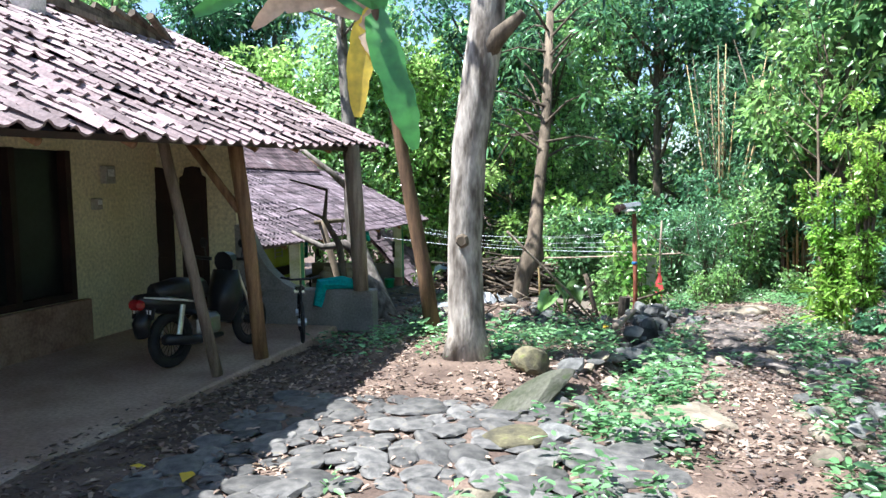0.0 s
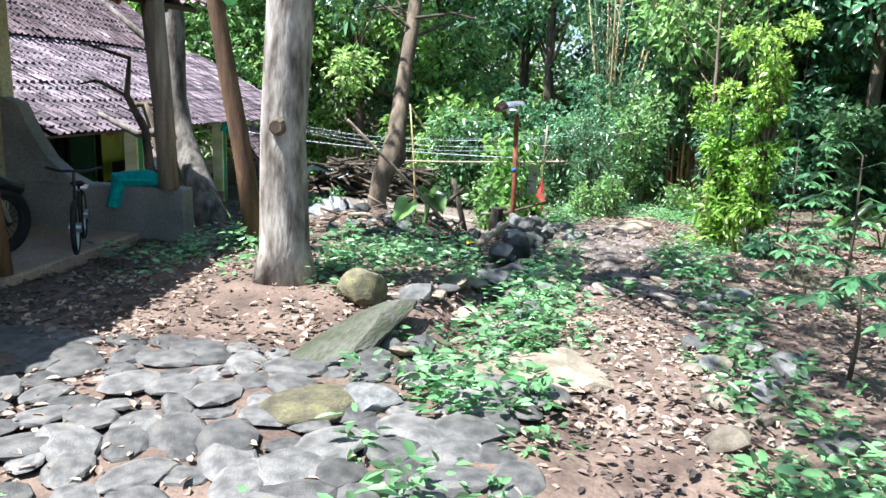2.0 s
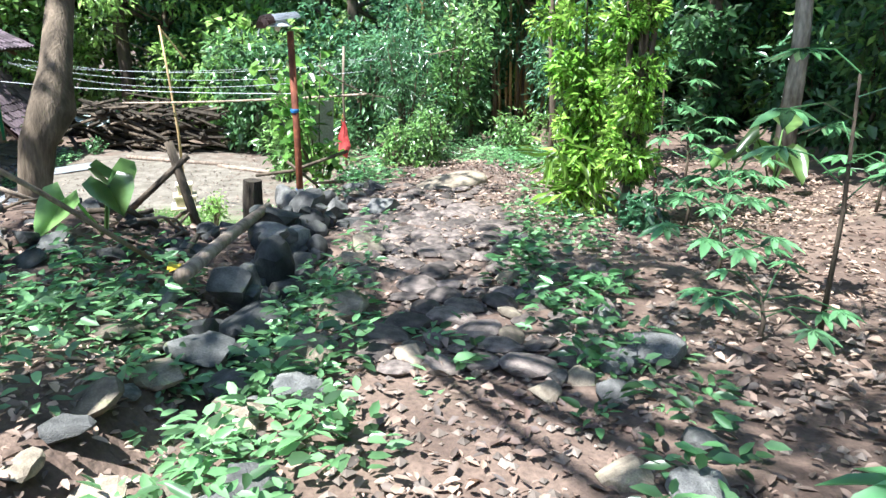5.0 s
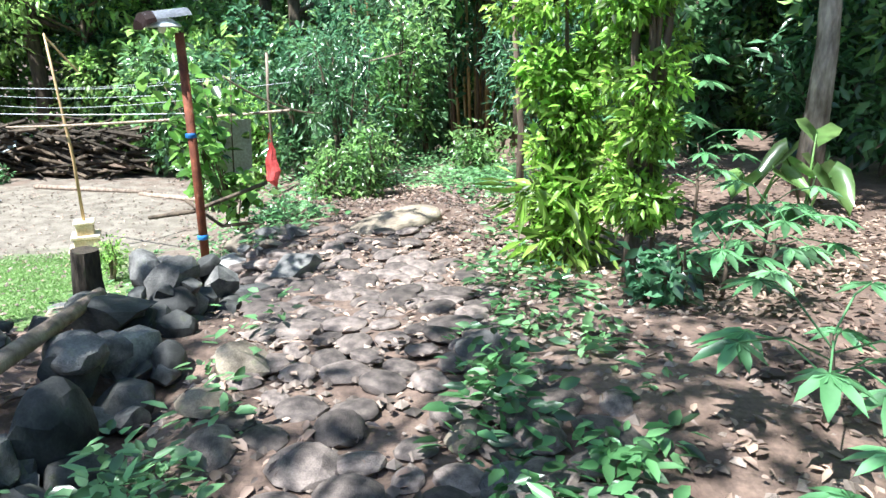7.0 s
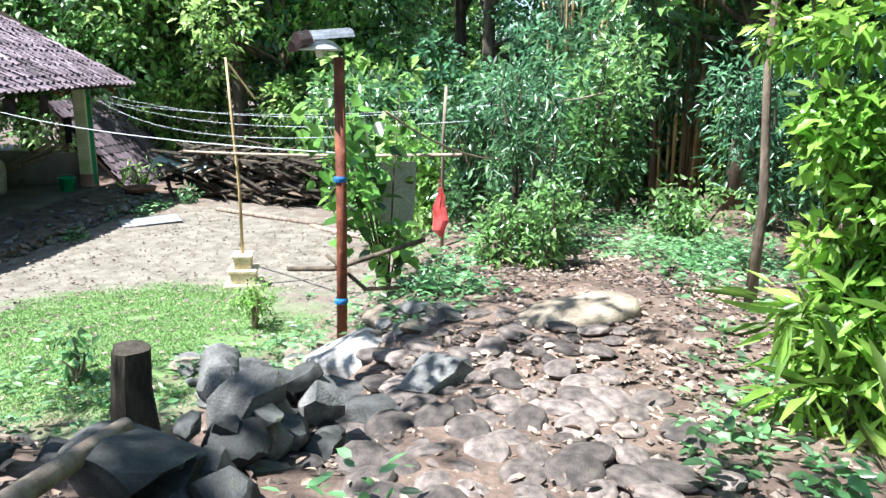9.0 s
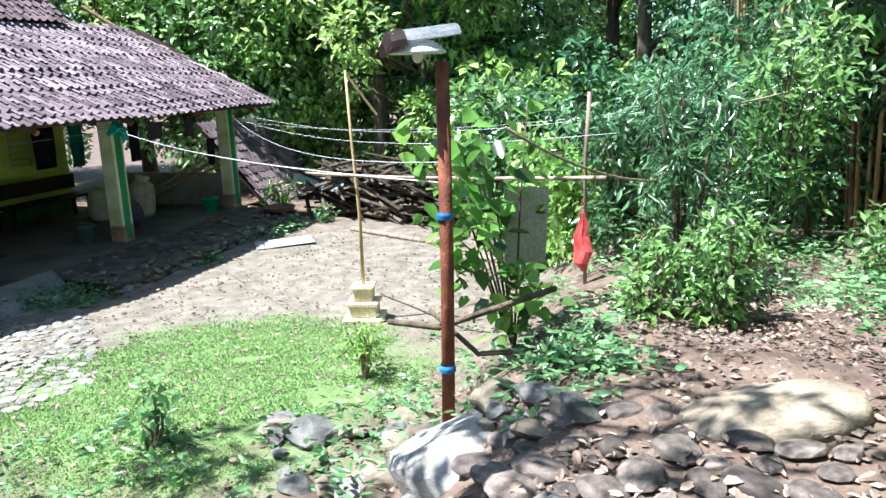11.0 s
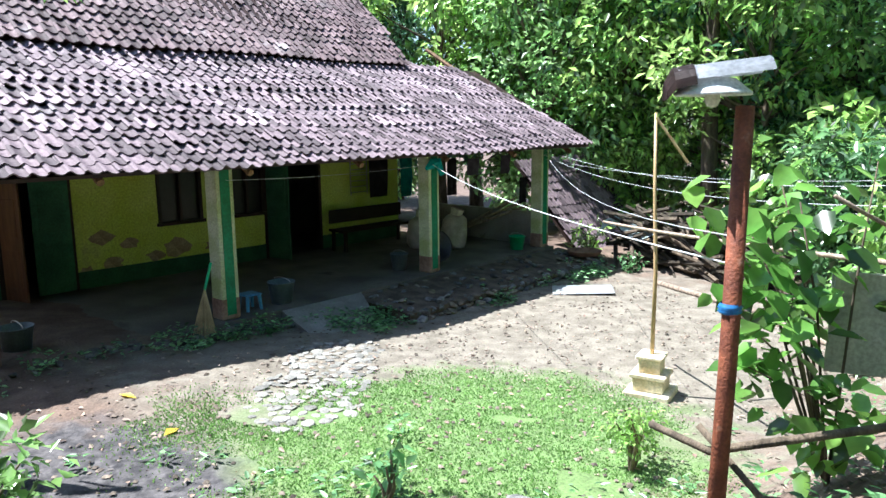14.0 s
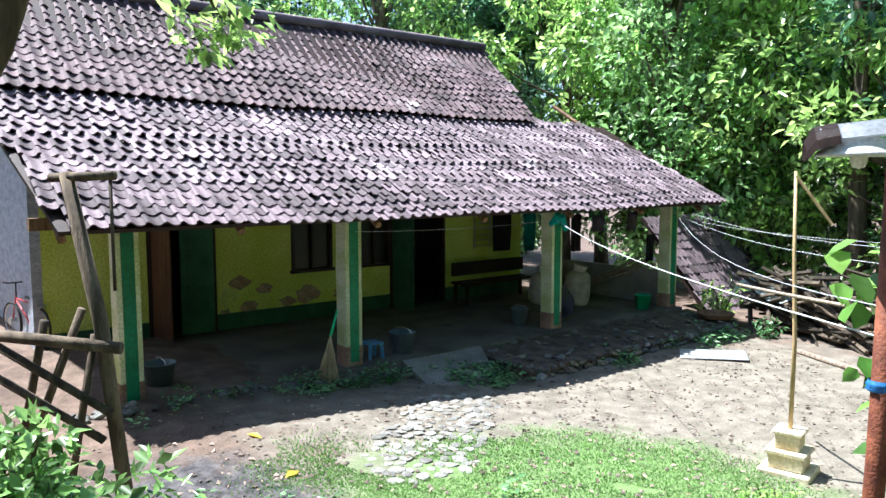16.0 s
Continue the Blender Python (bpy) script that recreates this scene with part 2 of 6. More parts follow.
def leaf_mesh(name, centres, dirs, normals, lengths, widths, material, fold=0.25, full=False):
    """Many folded leaves in one mesh, each of two triangles, or of two curved halves when full."""
    c, d, nn = (np.asarray(a, float) for a in (centres, dirs, normals))
    d /= np.linalg.norm(d, axis=1, keepdims=True) + 1e-9
    s = np.cross(d, nn)
    s /= np.linalg.norm(s, axis=1, keepdims=True) + 1e-9
    nn = np.cross(s, d)
    L, W = np.asarray(lengths)[:, None], np.asarray(widths)[:, None]
    v = np.stack([c, c + d * L * 0.45 + s * W / 2 + nn * W * fold, c + d * L - nn * L * 0.12, c + d * L * 0.45 - s * W / 2 + nn * W * fold], 1).reshape(-1, 3)
    k = len(c)
    if full:
        side = [c + d * L * f + s * W * q + nn * (W * fold * abs(q) * 2 - L * f * f * 0.14) for f, q in ((0.26, 0.47), (0.66, 0.4), (0.66, -0.4), (0.26, -0.47))]
        v = np.stack([c, side[0], side[1], c + d * L - nn * L * 0.16, side[2], side[3]], 1).reshape(-1, 3)
        f = (np.arange(k)[:, None, None] * 6 + np.array([(0, 1, 2, 3), (0, 3, 4, 5)])[None]).reshape(-1, 4)
        me = bpy.data.meshes.new(name)
        me.vertices.add(k * 6), me.loops.add(k * 8), me.polygons.add(k * 2)
        me.vertices.foreach_set("co", v.reshape(-1))
        me.loops.foreach_set("vertex_index", f.reshape(-1))
        me.polygons.foreach_set("loop_start", np.arange(0, k * 8, 4))
        me.polygons.foreach_set("loop_total", np.full(k * 2, 4))
        me.materials.append(material)
        me.update(calc_edges=True)
        return me
    i = np.arange(k)[:, None] * 4
    f = np.concatenate([i + np.array([0, 1, 2]), i + np.array([0, 2, 3])], 1).reshape(-1)
    me = bpy.data.meshes.new(name)
    me.vertices.add(k * 4), me.loops.add(k * 6), me.polygons.add(k * 2)
    me.vertices.foreach_set("co", v.reshape(-1))
    me.loops.foreach_set("vertex_index", f)
    me.polygons.foreach_set("loop_start", np.arange(0, k * 6, 3))
    me.polygons.foreach_set("loop_total", np.full(k * 2, 3))
    me.materials.append(material)
    me.update(calc_edges=True)
    return me


def clump_leaves(name, blobs, count, length, material, slim=0.5, droop=0.3, seed=1, fold=0.2):
    """Leaves on the outer part of overlapping uneven blobs (x, y, z, radius)."""
    g = np.random.default_rng(seed)
    bl = np.array(blobs)
    w = bl[:, 3] ** 2
    idx = g.choice(len(bl), count, p=w / w.sum())
    d = g.normal(size=(count, 3))
    d /= np.linalg.norm(d, axis=1, keepdims=True)
    rad = bl[idx, 3] * (0.45 + 0.6 * g.random(count) ** 0.5)
    c = bl[idx, :3] + d * rad[:, None] * np.array([1, 1, 0.8])
    dirs = d + g.normal(size=(count, 3)) * 0.7 - np.array([0, 0, droop])
    nrm = np.array([0, 0, 1.0]) + g.normal(size=(count, 3)) * 0.55 + d * 0.3
    ln = length * g.uniform(0.6, 1.35, count)
    return leaf_mesh(name, c, dirs, nrm, ln, ln * slim * g.uniform(0.8, 1.2, count), material, fold)


def smooth01(x):
    x = np.clip(x, 0, 1)
    return x * x * (3 - 2 * x)


# ---- the lie of the land ----
def ground_z(x, y):
    x, y = np.asarray(x, float), np.asarray(y, float)
    path = -0.06 - 0.09 * smooth01((y - 4) / 4) - 0.33 * smooth01((y - 8.8) / 3.2) - 0.45 * smooth01((y - 13) / 5)
    path = path + 0.25 * smooth01((x - 3) / 6) * smooth01((y - 6) / 5)
    low = -1.52 - 0.4 * smooth01((y - 13) / 6) - 0.5 * smooth01((y - 24) / 14)
    d1 = (1.0 - x) + 0.0 * y
    d2 = y - (10.5 + 0.15 * x)
    d = np.minimum(d1, d2)
    far = smooth01((y - 18) / 8)
    m = smooth01(d / 1.85)
    m = np.maximum(m, far)
    m = np.where(x < -6.5, np.maximum(m, smooth01((y - 9.3) / 1.6)), m)
    z = path * (1 - m) + low * m
    ditch = np.exp(-(((x - (-0.25 + 0.16 * (y - 6))) / 0.22) ** 2)) * smooth01((y - 5.2) / 0.6) * smooth01((10.2 - y) / 0.6)
    mound = 0.2 * np.exp(-(((x + 1.7) / 1.3) ** 2) - ((y - 7.4) / 1.6) ** 2) * smooth01((x + 3.3) / 0.6)
    mound = mound + 0.33 * np.exp(-(((x + 1.5) / 0.95) ** 2) - ((y - 9.8) / 0.9) ** 2)
    return z - 0.22 * ditch + mound


def gz(x, y):
    return float(ground_z(x, y))


def ground():
    xs = np.unique(np.concatenate([np.linspace(-80, -16, 14), np.arange(-16, 11, 0.15), np.linspace(11, 80, 16)]))
    ys = np.unique(np.concatenate([np.linspace(-60, -4, 12), np.arange(-4, 28, 0.15), np.linspace(28, 120, 18)]))
    X, Y = np.meshgrid(xs, ys)
    Z = ground_z(X, Y)
    bumps = np.array([0.05 * noise.noise(Vector((a * 1.3, b * 1.3, 0))) + 0.022 * noise.noise(Vector((a * 5, b * 5, 3))) for a, b in zip(X.ravel(), Y.ravel())]).reshape(X.shape)
    Z = Z + bumps * (1 - 0.65 * smooth01((Y - 12.5) / 1.5) * smooth01((-0.5 - X) / 1.5))
    nx, ny = len(xs), len(ys)
    v = np.stack([X, Y, Z], -1).reshape(-1, 3)
    i = (np.arange(ny - 1)[:, None] * nx + np.arange(nx - 1)[None, :]).ravel()
    f = np.stack([i, i + 1, i + nx + 1, i + nx], 1)
    m = bpy.data.materials.new("earth_with_grass_and_litter")
    m.use_nodes = True
    n, l = m.node_tree.nodes, m.node_tree.links
    b = n["Principled BSDF"]
    geo = n.new("ShaderNodeNewGeometry")

    def nz(scale, det=6):
        t = n.new("ShaderNodeTexNoise")
        t.inputs["Scale"].default_value, t.inputs["Detail"].default_value = scale, det
        l.new(geo.outputs["Position"], t.inputs["Vector"])
        return t.outputs["Fac"]

    def ramp(fac, stops):
        r = n.new("ShaderNodeValToRGB")
        r.color_ramp.elements[0].position, r.color_ramp.elements[0].color = stops[0][0], (*stops[0][1], 1)
        r.color_ramp.elements[1].position, r.color_ramp.elements[1].color = stops[1][0], (*stops[1][1], 1)
        for p, c in stops[2:]:
            e = r.color_ramp.elements.new(p)
            e.color = (*c, 1)
        l.new(fac, r.inputs[0])
        return r.outputs[0]

    def blob(cx, cy, rx, ry):
        mp = n.new("ShaderNodeMapping")
        mp.vector_type = "POINT"
        mp.inputs["Scale"].default_value = (1 / rx, 1 / ry, 0)
        mp.inputs["Location"].default_value = (-cx / rx, -cy / ry, 0)
        l.new(geo.outputs["Position"], mp.inputs[0])
        ln = n.new("ShaderNodeVectorMath")
        ln.operation = "LENGTH"
        l.new(mp.outputs[0], ln.inputs[0])
        ad = n.new("ShaderNodeMath")
        ad.operation = "MULTIPLY_ADD"
        l.new(nz(2.5), ad.inputs[0])
        ad.inputs[1].default_value = 1.1
        l.new(ln.outputs["Value"], ad.inputs[2])
        mr = n.new("ShaderNodeMapRange")
        mr.inputs[1].default_value, mr.inputs[2].default_value, mr.inputs[3].default_value, mr.inputs[4].default_value = 1.25, 1.7, 1, 0
        l.new(ad.outputs[0], mr.inputs[0])
        return mr.outputs[0]

    def mixc(f, a, c):
        mx = n.new("ShaderNodeMix")
        mx.data_type = "RGBA"
        l.new(f, mx.inputs[0]), l.new(a, mx.inputs[6]), l.new(c, mx.inputs[7])
        return mx.outputs[2]

    soil = ramp(nz(3, 10), [(0.35, (0.085, 0.055, 0.04)), (0.65, (0.18, 0.125, 0.092))])
    sand = ramp(nz(4, 10), [(0.35, (0.135, 0.116, 0.089)), (0.65, (0.225, 0.199, 0.157))])
    turf = ramp(nz(5, 10), [(0.3, (0.1, 0.15, 0.05)), (0.66, (0.15, 0.24, 0.075))])
    col = mixc(blob(-4.3, 18.4, 4.3, 6.4), soil, sand)
    col = mixc(blob(-2.7, 15.2, 2.0, 2.5), col, turf)
    col = mixc(blob(-6.1, 12.3, 1.9, 1.1), col, soil)
    ash = ramp(nz(9, 10), [(0.35, (0.026, 0.024, 0.026)), (0.68, (0.11, 0.1, 0.1))])
    col = mixc(blob(-4.3, 12.45, 1.5, 1.0), col, ash)
    grain = ramp(nz(40, 4), [(0.3, (0.72, 0.72, 0.72)), (0.7, (1.15, 1.15, 1.15))])
    ml = n.new("ShaderNodeVectorMath")
    ml.operation = "MULTIPLY"
    l.new(col, ml.inputs[0]), l.new(grain, ml.inputs[1])
    l.new(ml.outputs[0], b.inputs["Base Color"])
    b.inputs["Roughness"].default_value = 0.95
    bp = n.new("ShaderNodeBump")
    bp.inputs["Strength"].default_value, bp.inputs["Distance"].default_value = 0.7, 0.03
    l.new(nz(22, 8), bp.inputs["Height"]), l.new(bp.outputs[0], b.inputs["Normal"])
    ob = new("ground", mesh_of("ground", v, f, m, True))
    return tagged(ob, "reddish bare earth with leaf litter, sandy yard and a lawn patch", "ground", kind="structure")


ground()


# ---- roofs of curved clay tiles ----
def tile_mesh(name, w, h, material):
    """One curved pantile: w across, h up the slope, laid from its lower edge; a thick lip in front."""
    k = 7
    prof = [(w * 1.08 * i / k, 0.027 * math.sin(2 * math.pi * (i / k) + 0.5) + 0.006 * math.sin(4 * math.pi * i / k)) for i in range(k + 1)]
    v = [(x, yy, z + zz) for yy, zz in ((0, 0.024), (h * 1.16, 0.0)) for x, z in prof]
    v += [(x, 0.0, z + zz) for zz in (0.024, 0.006) for x, z in prof]
    f = []
    for i in range(k):
        f.append((i, i + 1, k + 2 + i, k + 1 + i))
        f.append((3 * k + 3 + i, 3 * k + 4 + i, 2 * k + 3 + i, 2 * k + 2 + i))
    return mesh_of(name, v, f, material, True)


def tiled(parent, origin, along, up, nu, nv, w, h, material, seed, inside=None, single=300, sag=0.0, messy=1.0):
    """Courses of tiles on a slope; the courses along the eave are single pieces, the rest one mesh."""
    r = np.random.default_rng(seed)
    u, s = Vector(along).normalized(), Vector(up).normalized()
    nrm = u.cross(s).normalized()
    me = tile_mesh("roof_tile", w, h, material)
    base = np.array([tuple(v.co) for v in me.vertices])
    faces = [tuple(p.vertices) for p in me.polygons]
    V, F, made = [], [], 0
    for j in range(nv):
        wave = 0.012 * r.normal()
        for i in range(nu):
            if inside and not inside(i * w, j * h):
                continue
            lift = 0.004 * messy * r.normal() + (0.03 * r.random() if r.random() < 0.025 else 0)
            dz = -sag * math.sin(math.pi * i / nu) + 0.02 * math.sin(i * 0.23 + j * 0.4)
            p = Vector(origin) + u * (i * w + 0.005 * r.normal() + wave) + s * (j * h + 0.008 * r.normal()) + nrm * (lift + 0.02) + Vector((0, 0, dz))
            m = Matrix((u, s, nrm)).transposed().to_4x4()
            m = Matrix.Translation(p) @ m @ pose(0, 0, 0, r.normal() * 0.6 * messy, r.normal() * 0.8 * messy, r.normal() * 1.0 * messy)
            if made < single:
                ob = new("roof_tile", me)
                ob.parent = parent
                ob.matrix_basis = m
                made += 1
            else:
                a = np.array(m)
                k = sum(len(q) for q in V)
                V.append(base @ a[:3, :3].T + a[:3, 3])
                F += [tuple(q + k for q in fc) for fc in faces]
    if V:
        tagged(part("roof_tiles", mesh_of("roof_tiles", np.concatenate(V), F, material, True), material, parent), kind="stuff")


def slab_quad(name, pts, thick, material, parent, label=""):
    """A flat board with the given four corners on top."""
    bm = bmesh.new()
    t = [bm.verts.new(p) for p in pts]
    n = (Vector(pts[1]) - Vector(pts[0])).cross(Vector(pts[3]) - Vector(pts[0])).normalized()
    q = [bm.verts.new(Vector(p) - n * thick) for p in pts]
    bm.faces.new(t), bm.faces.new(q[::-1])
    for i in range(len(pts)):
        bm.faces.new((t[i], q[i], q[(i + 1) % len(pts)], t[(i + 1) % len(pts)]))
    bmesh.ops.recalc_face_normals(bm, faces=bm.faces)
    return part(name, bm, material, parent, label)


def wall_with_holes(name, axis, at, thick, lo, hi, z0, z1, holes, material, parent, label=""):
    """An upright wall along axis, with openings (from, to, bottom, top) cut right through."""
    bm = bmesh.new()
    cuts = sorted({lo, hi, *[h[0] for h in holes], *[h[1] for h in holes]})
    for a, b in zip(cuts, cuts[1:]):
        inside = [h for h in holes if h[0] <= a + 1e-6 and h[1] >= b - 1e-6]
        pieces = [(z0, z1)] if not inside else [(z0, inside[0][2]), (inside[0][3], z1)]
        for p, q in pieces:
            if q - p < 1e-4:
                continue
            if axis == "y":
                box(bm, *span((at, a, p), (at + thick, b, q)))
            else:
                box(bm, *span((a, at, p), (b, at + thick, q)))
    bmesh.ops.remove_doubles(bm, verts=bm.verts, dist=1e-4)
    return part(name, bm, material, parent, label)


# ---- the house below, with its veranda ----
FLOOR2 = -1.6


def house_below():
    hs = thing("house", (0, 0, 0), "lime green village house with a tiled roof and open veranda", "house")
    z0 = FLOOR2
    wx = -11.6
    holes = [(14.1, 15.3, z0, z0 + 2.0), (16.8, 17.7, z0 + 0.93, z0 + 2.1), (18.3, 19.1, z0 + 0.93, z0 + 2.1), (19.1, 20.6, z0, z0 + 2.1)]
    wall_with_holes("front_wall", "y", wx - 0.18, 0.18, 12.5, 23.0, z0, 1.9, holes, M_LIME, hs, "lime green plaster peeling low down")
    part("back_wall", B(*span((-17.4, 11.6, z0), (-17.2, 23, 3.0))), M_LIME, hs)
    part("gable_wall", B(*span((-17.2, 22.82, z0), (wx - 0.18, 23, 2.0))), M_LIME, hs)
    slab_quad("gable_wall", [(wx, 12.5, -2.2), (wx, 12.5, 2.6), (-12.05, 12.5, 4.1), (-17.2, 12.5, 1.1), (-17.2, 12.5, -2.2)], -0.15, M_WEAVE, hs, "whitewashed woven bamboo gable")
    part("skirting", wall_band(wx, 12.5, 23.0, z0, 0.3, holes), M_DARKGREEN, hs, "dark green painted skirting")
    part("veranda_floor", B(*span((-11.6, 11.9, z0 - 0.5), (-7.75, 24.1, z0))), M_FLOOR, hs, "grey cement veranda floor")
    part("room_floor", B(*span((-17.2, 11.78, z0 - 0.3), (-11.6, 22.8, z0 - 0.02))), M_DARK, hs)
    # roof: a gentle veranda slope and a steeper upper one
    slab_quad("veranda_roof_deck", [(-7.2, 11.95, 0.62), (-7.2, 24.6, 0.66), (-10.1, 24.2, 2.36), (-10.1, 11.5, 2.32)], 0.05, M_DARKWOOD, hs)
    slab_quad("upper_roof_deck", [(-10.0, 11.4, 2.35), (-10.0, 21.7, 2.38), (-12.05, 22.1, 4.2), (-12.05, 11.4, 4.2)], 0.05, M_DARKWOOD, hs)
    slab_quad("rear_roof_deck", [(-12.05, 11.4, 4.2), (-12.05, 22.1, 4.2), (-17.6, 22.6, 0.9), (-17.6, 11.4, 0.9)], 0.08, M_TILE, hs, "brown clay tiles")
    slab_quad("hip_roof_deck", [(-7.2, 24.6, 0.64), (-17.6, 24.6, 0.64), (-12.05, 22.1, 3.2), (-10.1, 21.9, 2.36)], 0.05, M_TILE, hs, "brown clay tiles")
    part("ridge", T([(-12.05, 11.35, 4.26), (-12.05, 15, 4.24), (-12.05, 22.15, 4.27)], 0.1, 8, 0.2), M_TILE, hs, "row of dark ridge tiles", True)
    w, h = 0.19, 0.2
    up = (-2.9, 0, 1.7)
    tiled(hs, (-7.12, 11.45, 0.62), (0, 1, 0.003), up, 69, 17, w, h, M_TILE, 3, lambda a, b: 0.42 - b * 0.13 < a < 13.15 - max(0, b - 0.3) * 0.45, sag=0.03)
    tiled(hs, (-9.95, 11.35, 2.37), (0, 1, 0.003), (-2.1, 0, 1.78), 59, 14, w, h, M_TILE2, 4, lambda a, b: a < 10.35 + b * 0.12, single=0, sag=0.04)
    for y in (12.0, 14, 16, 18, 20, 22, 24):
        part("rafter", T([(-7.3, y, 0.52), (-11.5, y, 2.95)], 0.05, 6), M_WOOD, hs)
    part("eave_beam", B((-8.0, 18.0, 0.66), (0.12, 12.4, 0.14)), M_WOOD, hs)
    return hs


def wall_band(x, lo, hi, z0, h, holes):
    bm = bmesh.new()
    door = sorted((a, b) for a, b, p, q in holes if p < z0 + 0.1)
    at = lo
    for a, b in door + [(hi, hi)]:
        if a - at > 0.02:
            box(bm, *span((x, at, z0), (x + 0.012, a, z0 + h)))
        at = b
    return bm


def column(y, group):
    c = thing("veranda_column", (-8.0, y, FLOOR2), "peeling white veranda column with a green stripe", "column", group)
    part("shaft", B((0, 0, 1.1), (0.28, 0.28, 2.2), None, 0.012), M_COLUMN, c, "peeling lime and white plaster")
    part("stripe", B((0.145, 0.0, 1.12), (0.012, 0.15, 2.1)), M_GREEN, c, "green painted stripe")
    part("bare_patch", B((0.0, 0.0, 0.16), (0.296, 0.296, 0.32), None, 0.02), M_BARE, c, "bare damp plaster at the foot")
    return c


house_below()
for yy in (12.8, 15.93, 20.26, 23.88):
    column(yy, "veranda columns")


# ---- the house beside the start, with its lean-to porch ----
def house_above():
    hs = thing("cottage", (0, 0, 0), "cream plastered cottage with a sagging tiled porch roof", "house")
    holes = [(4.2, 6.83, 0.5, 2.25)]
    wall_with_holes("side_wall", "y", -6.6, 0.2, -1.5, 8.6, -0.3, 3.2, holes, M_CREAM, hs, "stained cream plaster")
    part("brick_plinth", B(*span((-6.4, -1.5, -0.3), (-6.3, 6.98, 0.49)), None, 0.01), M_BARE, hs, "worn red brick plinth")
    holes = []
    wall_with_holes("door_wall", "x", 8.45, 0.18, -6.6, -5.2, -0.3, 2.9, holes, M_CREAM, hs, "stained cream plaster")
    part("porch_floor", B(*span((-6.4, 0.5, -0.4), (-3.75, 8.45, -0.03)), None, 0.02), M_EARTH, hs, "packed earth porch floor")
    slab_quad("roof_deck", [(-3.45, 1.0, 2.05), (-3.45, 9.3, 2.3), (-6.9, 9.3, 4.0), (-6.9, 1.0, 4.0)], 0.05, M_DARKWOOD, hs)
    slab_quad("rear_roof_deck", [(-6.9, 1.0, 4.0), (-6.9, 9.3, 4.0), (-11.5, 9.3, 1.6), (-11.5, 1.0, 1.6)], 0.08, M_TILE1, hs, "old brown clay tiles")
    tiled(hs, (-3.38, 0.9, 2.06), (0, 1, 0.03), (-3.45, 0, 1.85), 40, 16, 0.215, 0.245, M_TILE1, 9, single=280, sag=0.05, messy=2.4)
    part("back_wall", B(*span((-11.2, -1.5, -0.3), (-11, 8.6, 2.2))), M_CREAM, hs)
    part("end_wall", B(*span((-11, 8.4, -0.3), (-6.6, 8.6, 3.2))), M_CREAM, hs)
    return hs


house_above()
part_w = thing("porch_low_wall", (0, 0, 0), "low cement wall closing the porch end", "wall")
part("wall_body", B(*span((-5.2, 8.4, -0.1), (-3.25, 8.62, 0.45)), None, 0.015), M_CEMENT, part_w)


def post(name, pts, r, label, material, group="porch posts"):
    ob = part(name, T(pts, r, 9, 0.12), material, None, "", True)
    return tagged(ob, label, "post", group)


post("porch_post", [(-3.86, 5.75, -0.02), (-4.0, 5.6, 1.1), (-4.15, 5.45, 2.3)], (0.055, 0.05, 0.05), "thin leaning grey wooden porch post", M_GREYWOOD)
post("porch_post", [(-3.72, 6.35, 0.02), (-3.78, 6.3, 1.2), (-3.85, 6.2, 2.3)], (0.075, 0.07, 0.075), "rough brown wooden porch post on a stone", M_WOOD)
post("porch_post", [(-3.4, 8.4, 0.45), (-3.42, 8.38, 1.3), (-3.45, 8.3, 2.3)], (0.1, 0.1, 0.11), "thick grey wooden porch post on the low wall", M_GREYWOOD)


# ---- lamp on a rusty pole ----
def lamp_pole():
    b = Vector((0.03, 13.6, gz(0.03, 13.6) - 0.15))
    t = Vector((0.0, 13.8, 1.22))
    th = thing("lamp_pole", b, "rusty steel pole with a shaded bulb lamp", "street lamp")
    part("pole", T([(0, 0, 0), (t - b) * 0.5 + Vector((0.01, 0, 0)), t - b], 0.042, 12), M_RUST, th, "", True)
    return th, t - b


LAMP, LAMP_TOP = lamp_pole()
# ---- trees ----
def tree(name, x, y, height, trunk_r, crown_z, crown_r, leaves, length, material, bark, label, seed, group="", lean=(0, 0), blobs=14, slim=0.5, category="tree"):
    r = random.Random(seed)
    z = gz(x, y) - 0.1
    th = thing(name, (x, y, z), label, category, group)
    bm = bmesh.new()
    top = Vector((lean[0], lean[1], height * 0.8))
    pts = [top * (k / 6) + Vector((r.uniform(-1, 1), r.uniform(-1, 1), 0)) * 0.035 * height * (k / 6) * (0 if k == 0 else 0.6) for k in range(7)]
    tube(bm, pts, [trunk_r * (1.25 if k == 0 else 1) * (1 - 0.1 * k) for k in range(7)], 10, 0.15)
    bl = []
    for k in range(blobs):
        a = r.uniform(0, 2 * math.pi)
        hgt = r.uniform(crown_z, height)
        rr = crown_r * r.uniform(0.25, 0.95) * (1 - 0.45 * abs(hgt - (crown_z + height) / 2) / max(0.5, (height - crown_z) / 2))
        f = min(1, hgt / (height * 0.8))
        c = top * f + Vector((math.cos(a) * rr, math.sin(a) * rr, hgt - (top * f).z))
        bl.append((*c, crown_r * r.uniform(0.22, 0.42)))
        s = top * min(0.95, max(0.35, f - 0.2))
        tube(bm, [s, (s + c) / 2 + Vector((0, 0, -0.1)), c], [trunk_r * 0.4, trunk_r * 0.22, trunk_r * 0.08], 6, 0.1, False)
    part("trunk", bm, bark, th, "", True)
    part("crown", clump_leaves("crown", bl, leaves, length, material, slim, 0.35, seed), material, th)
    return th


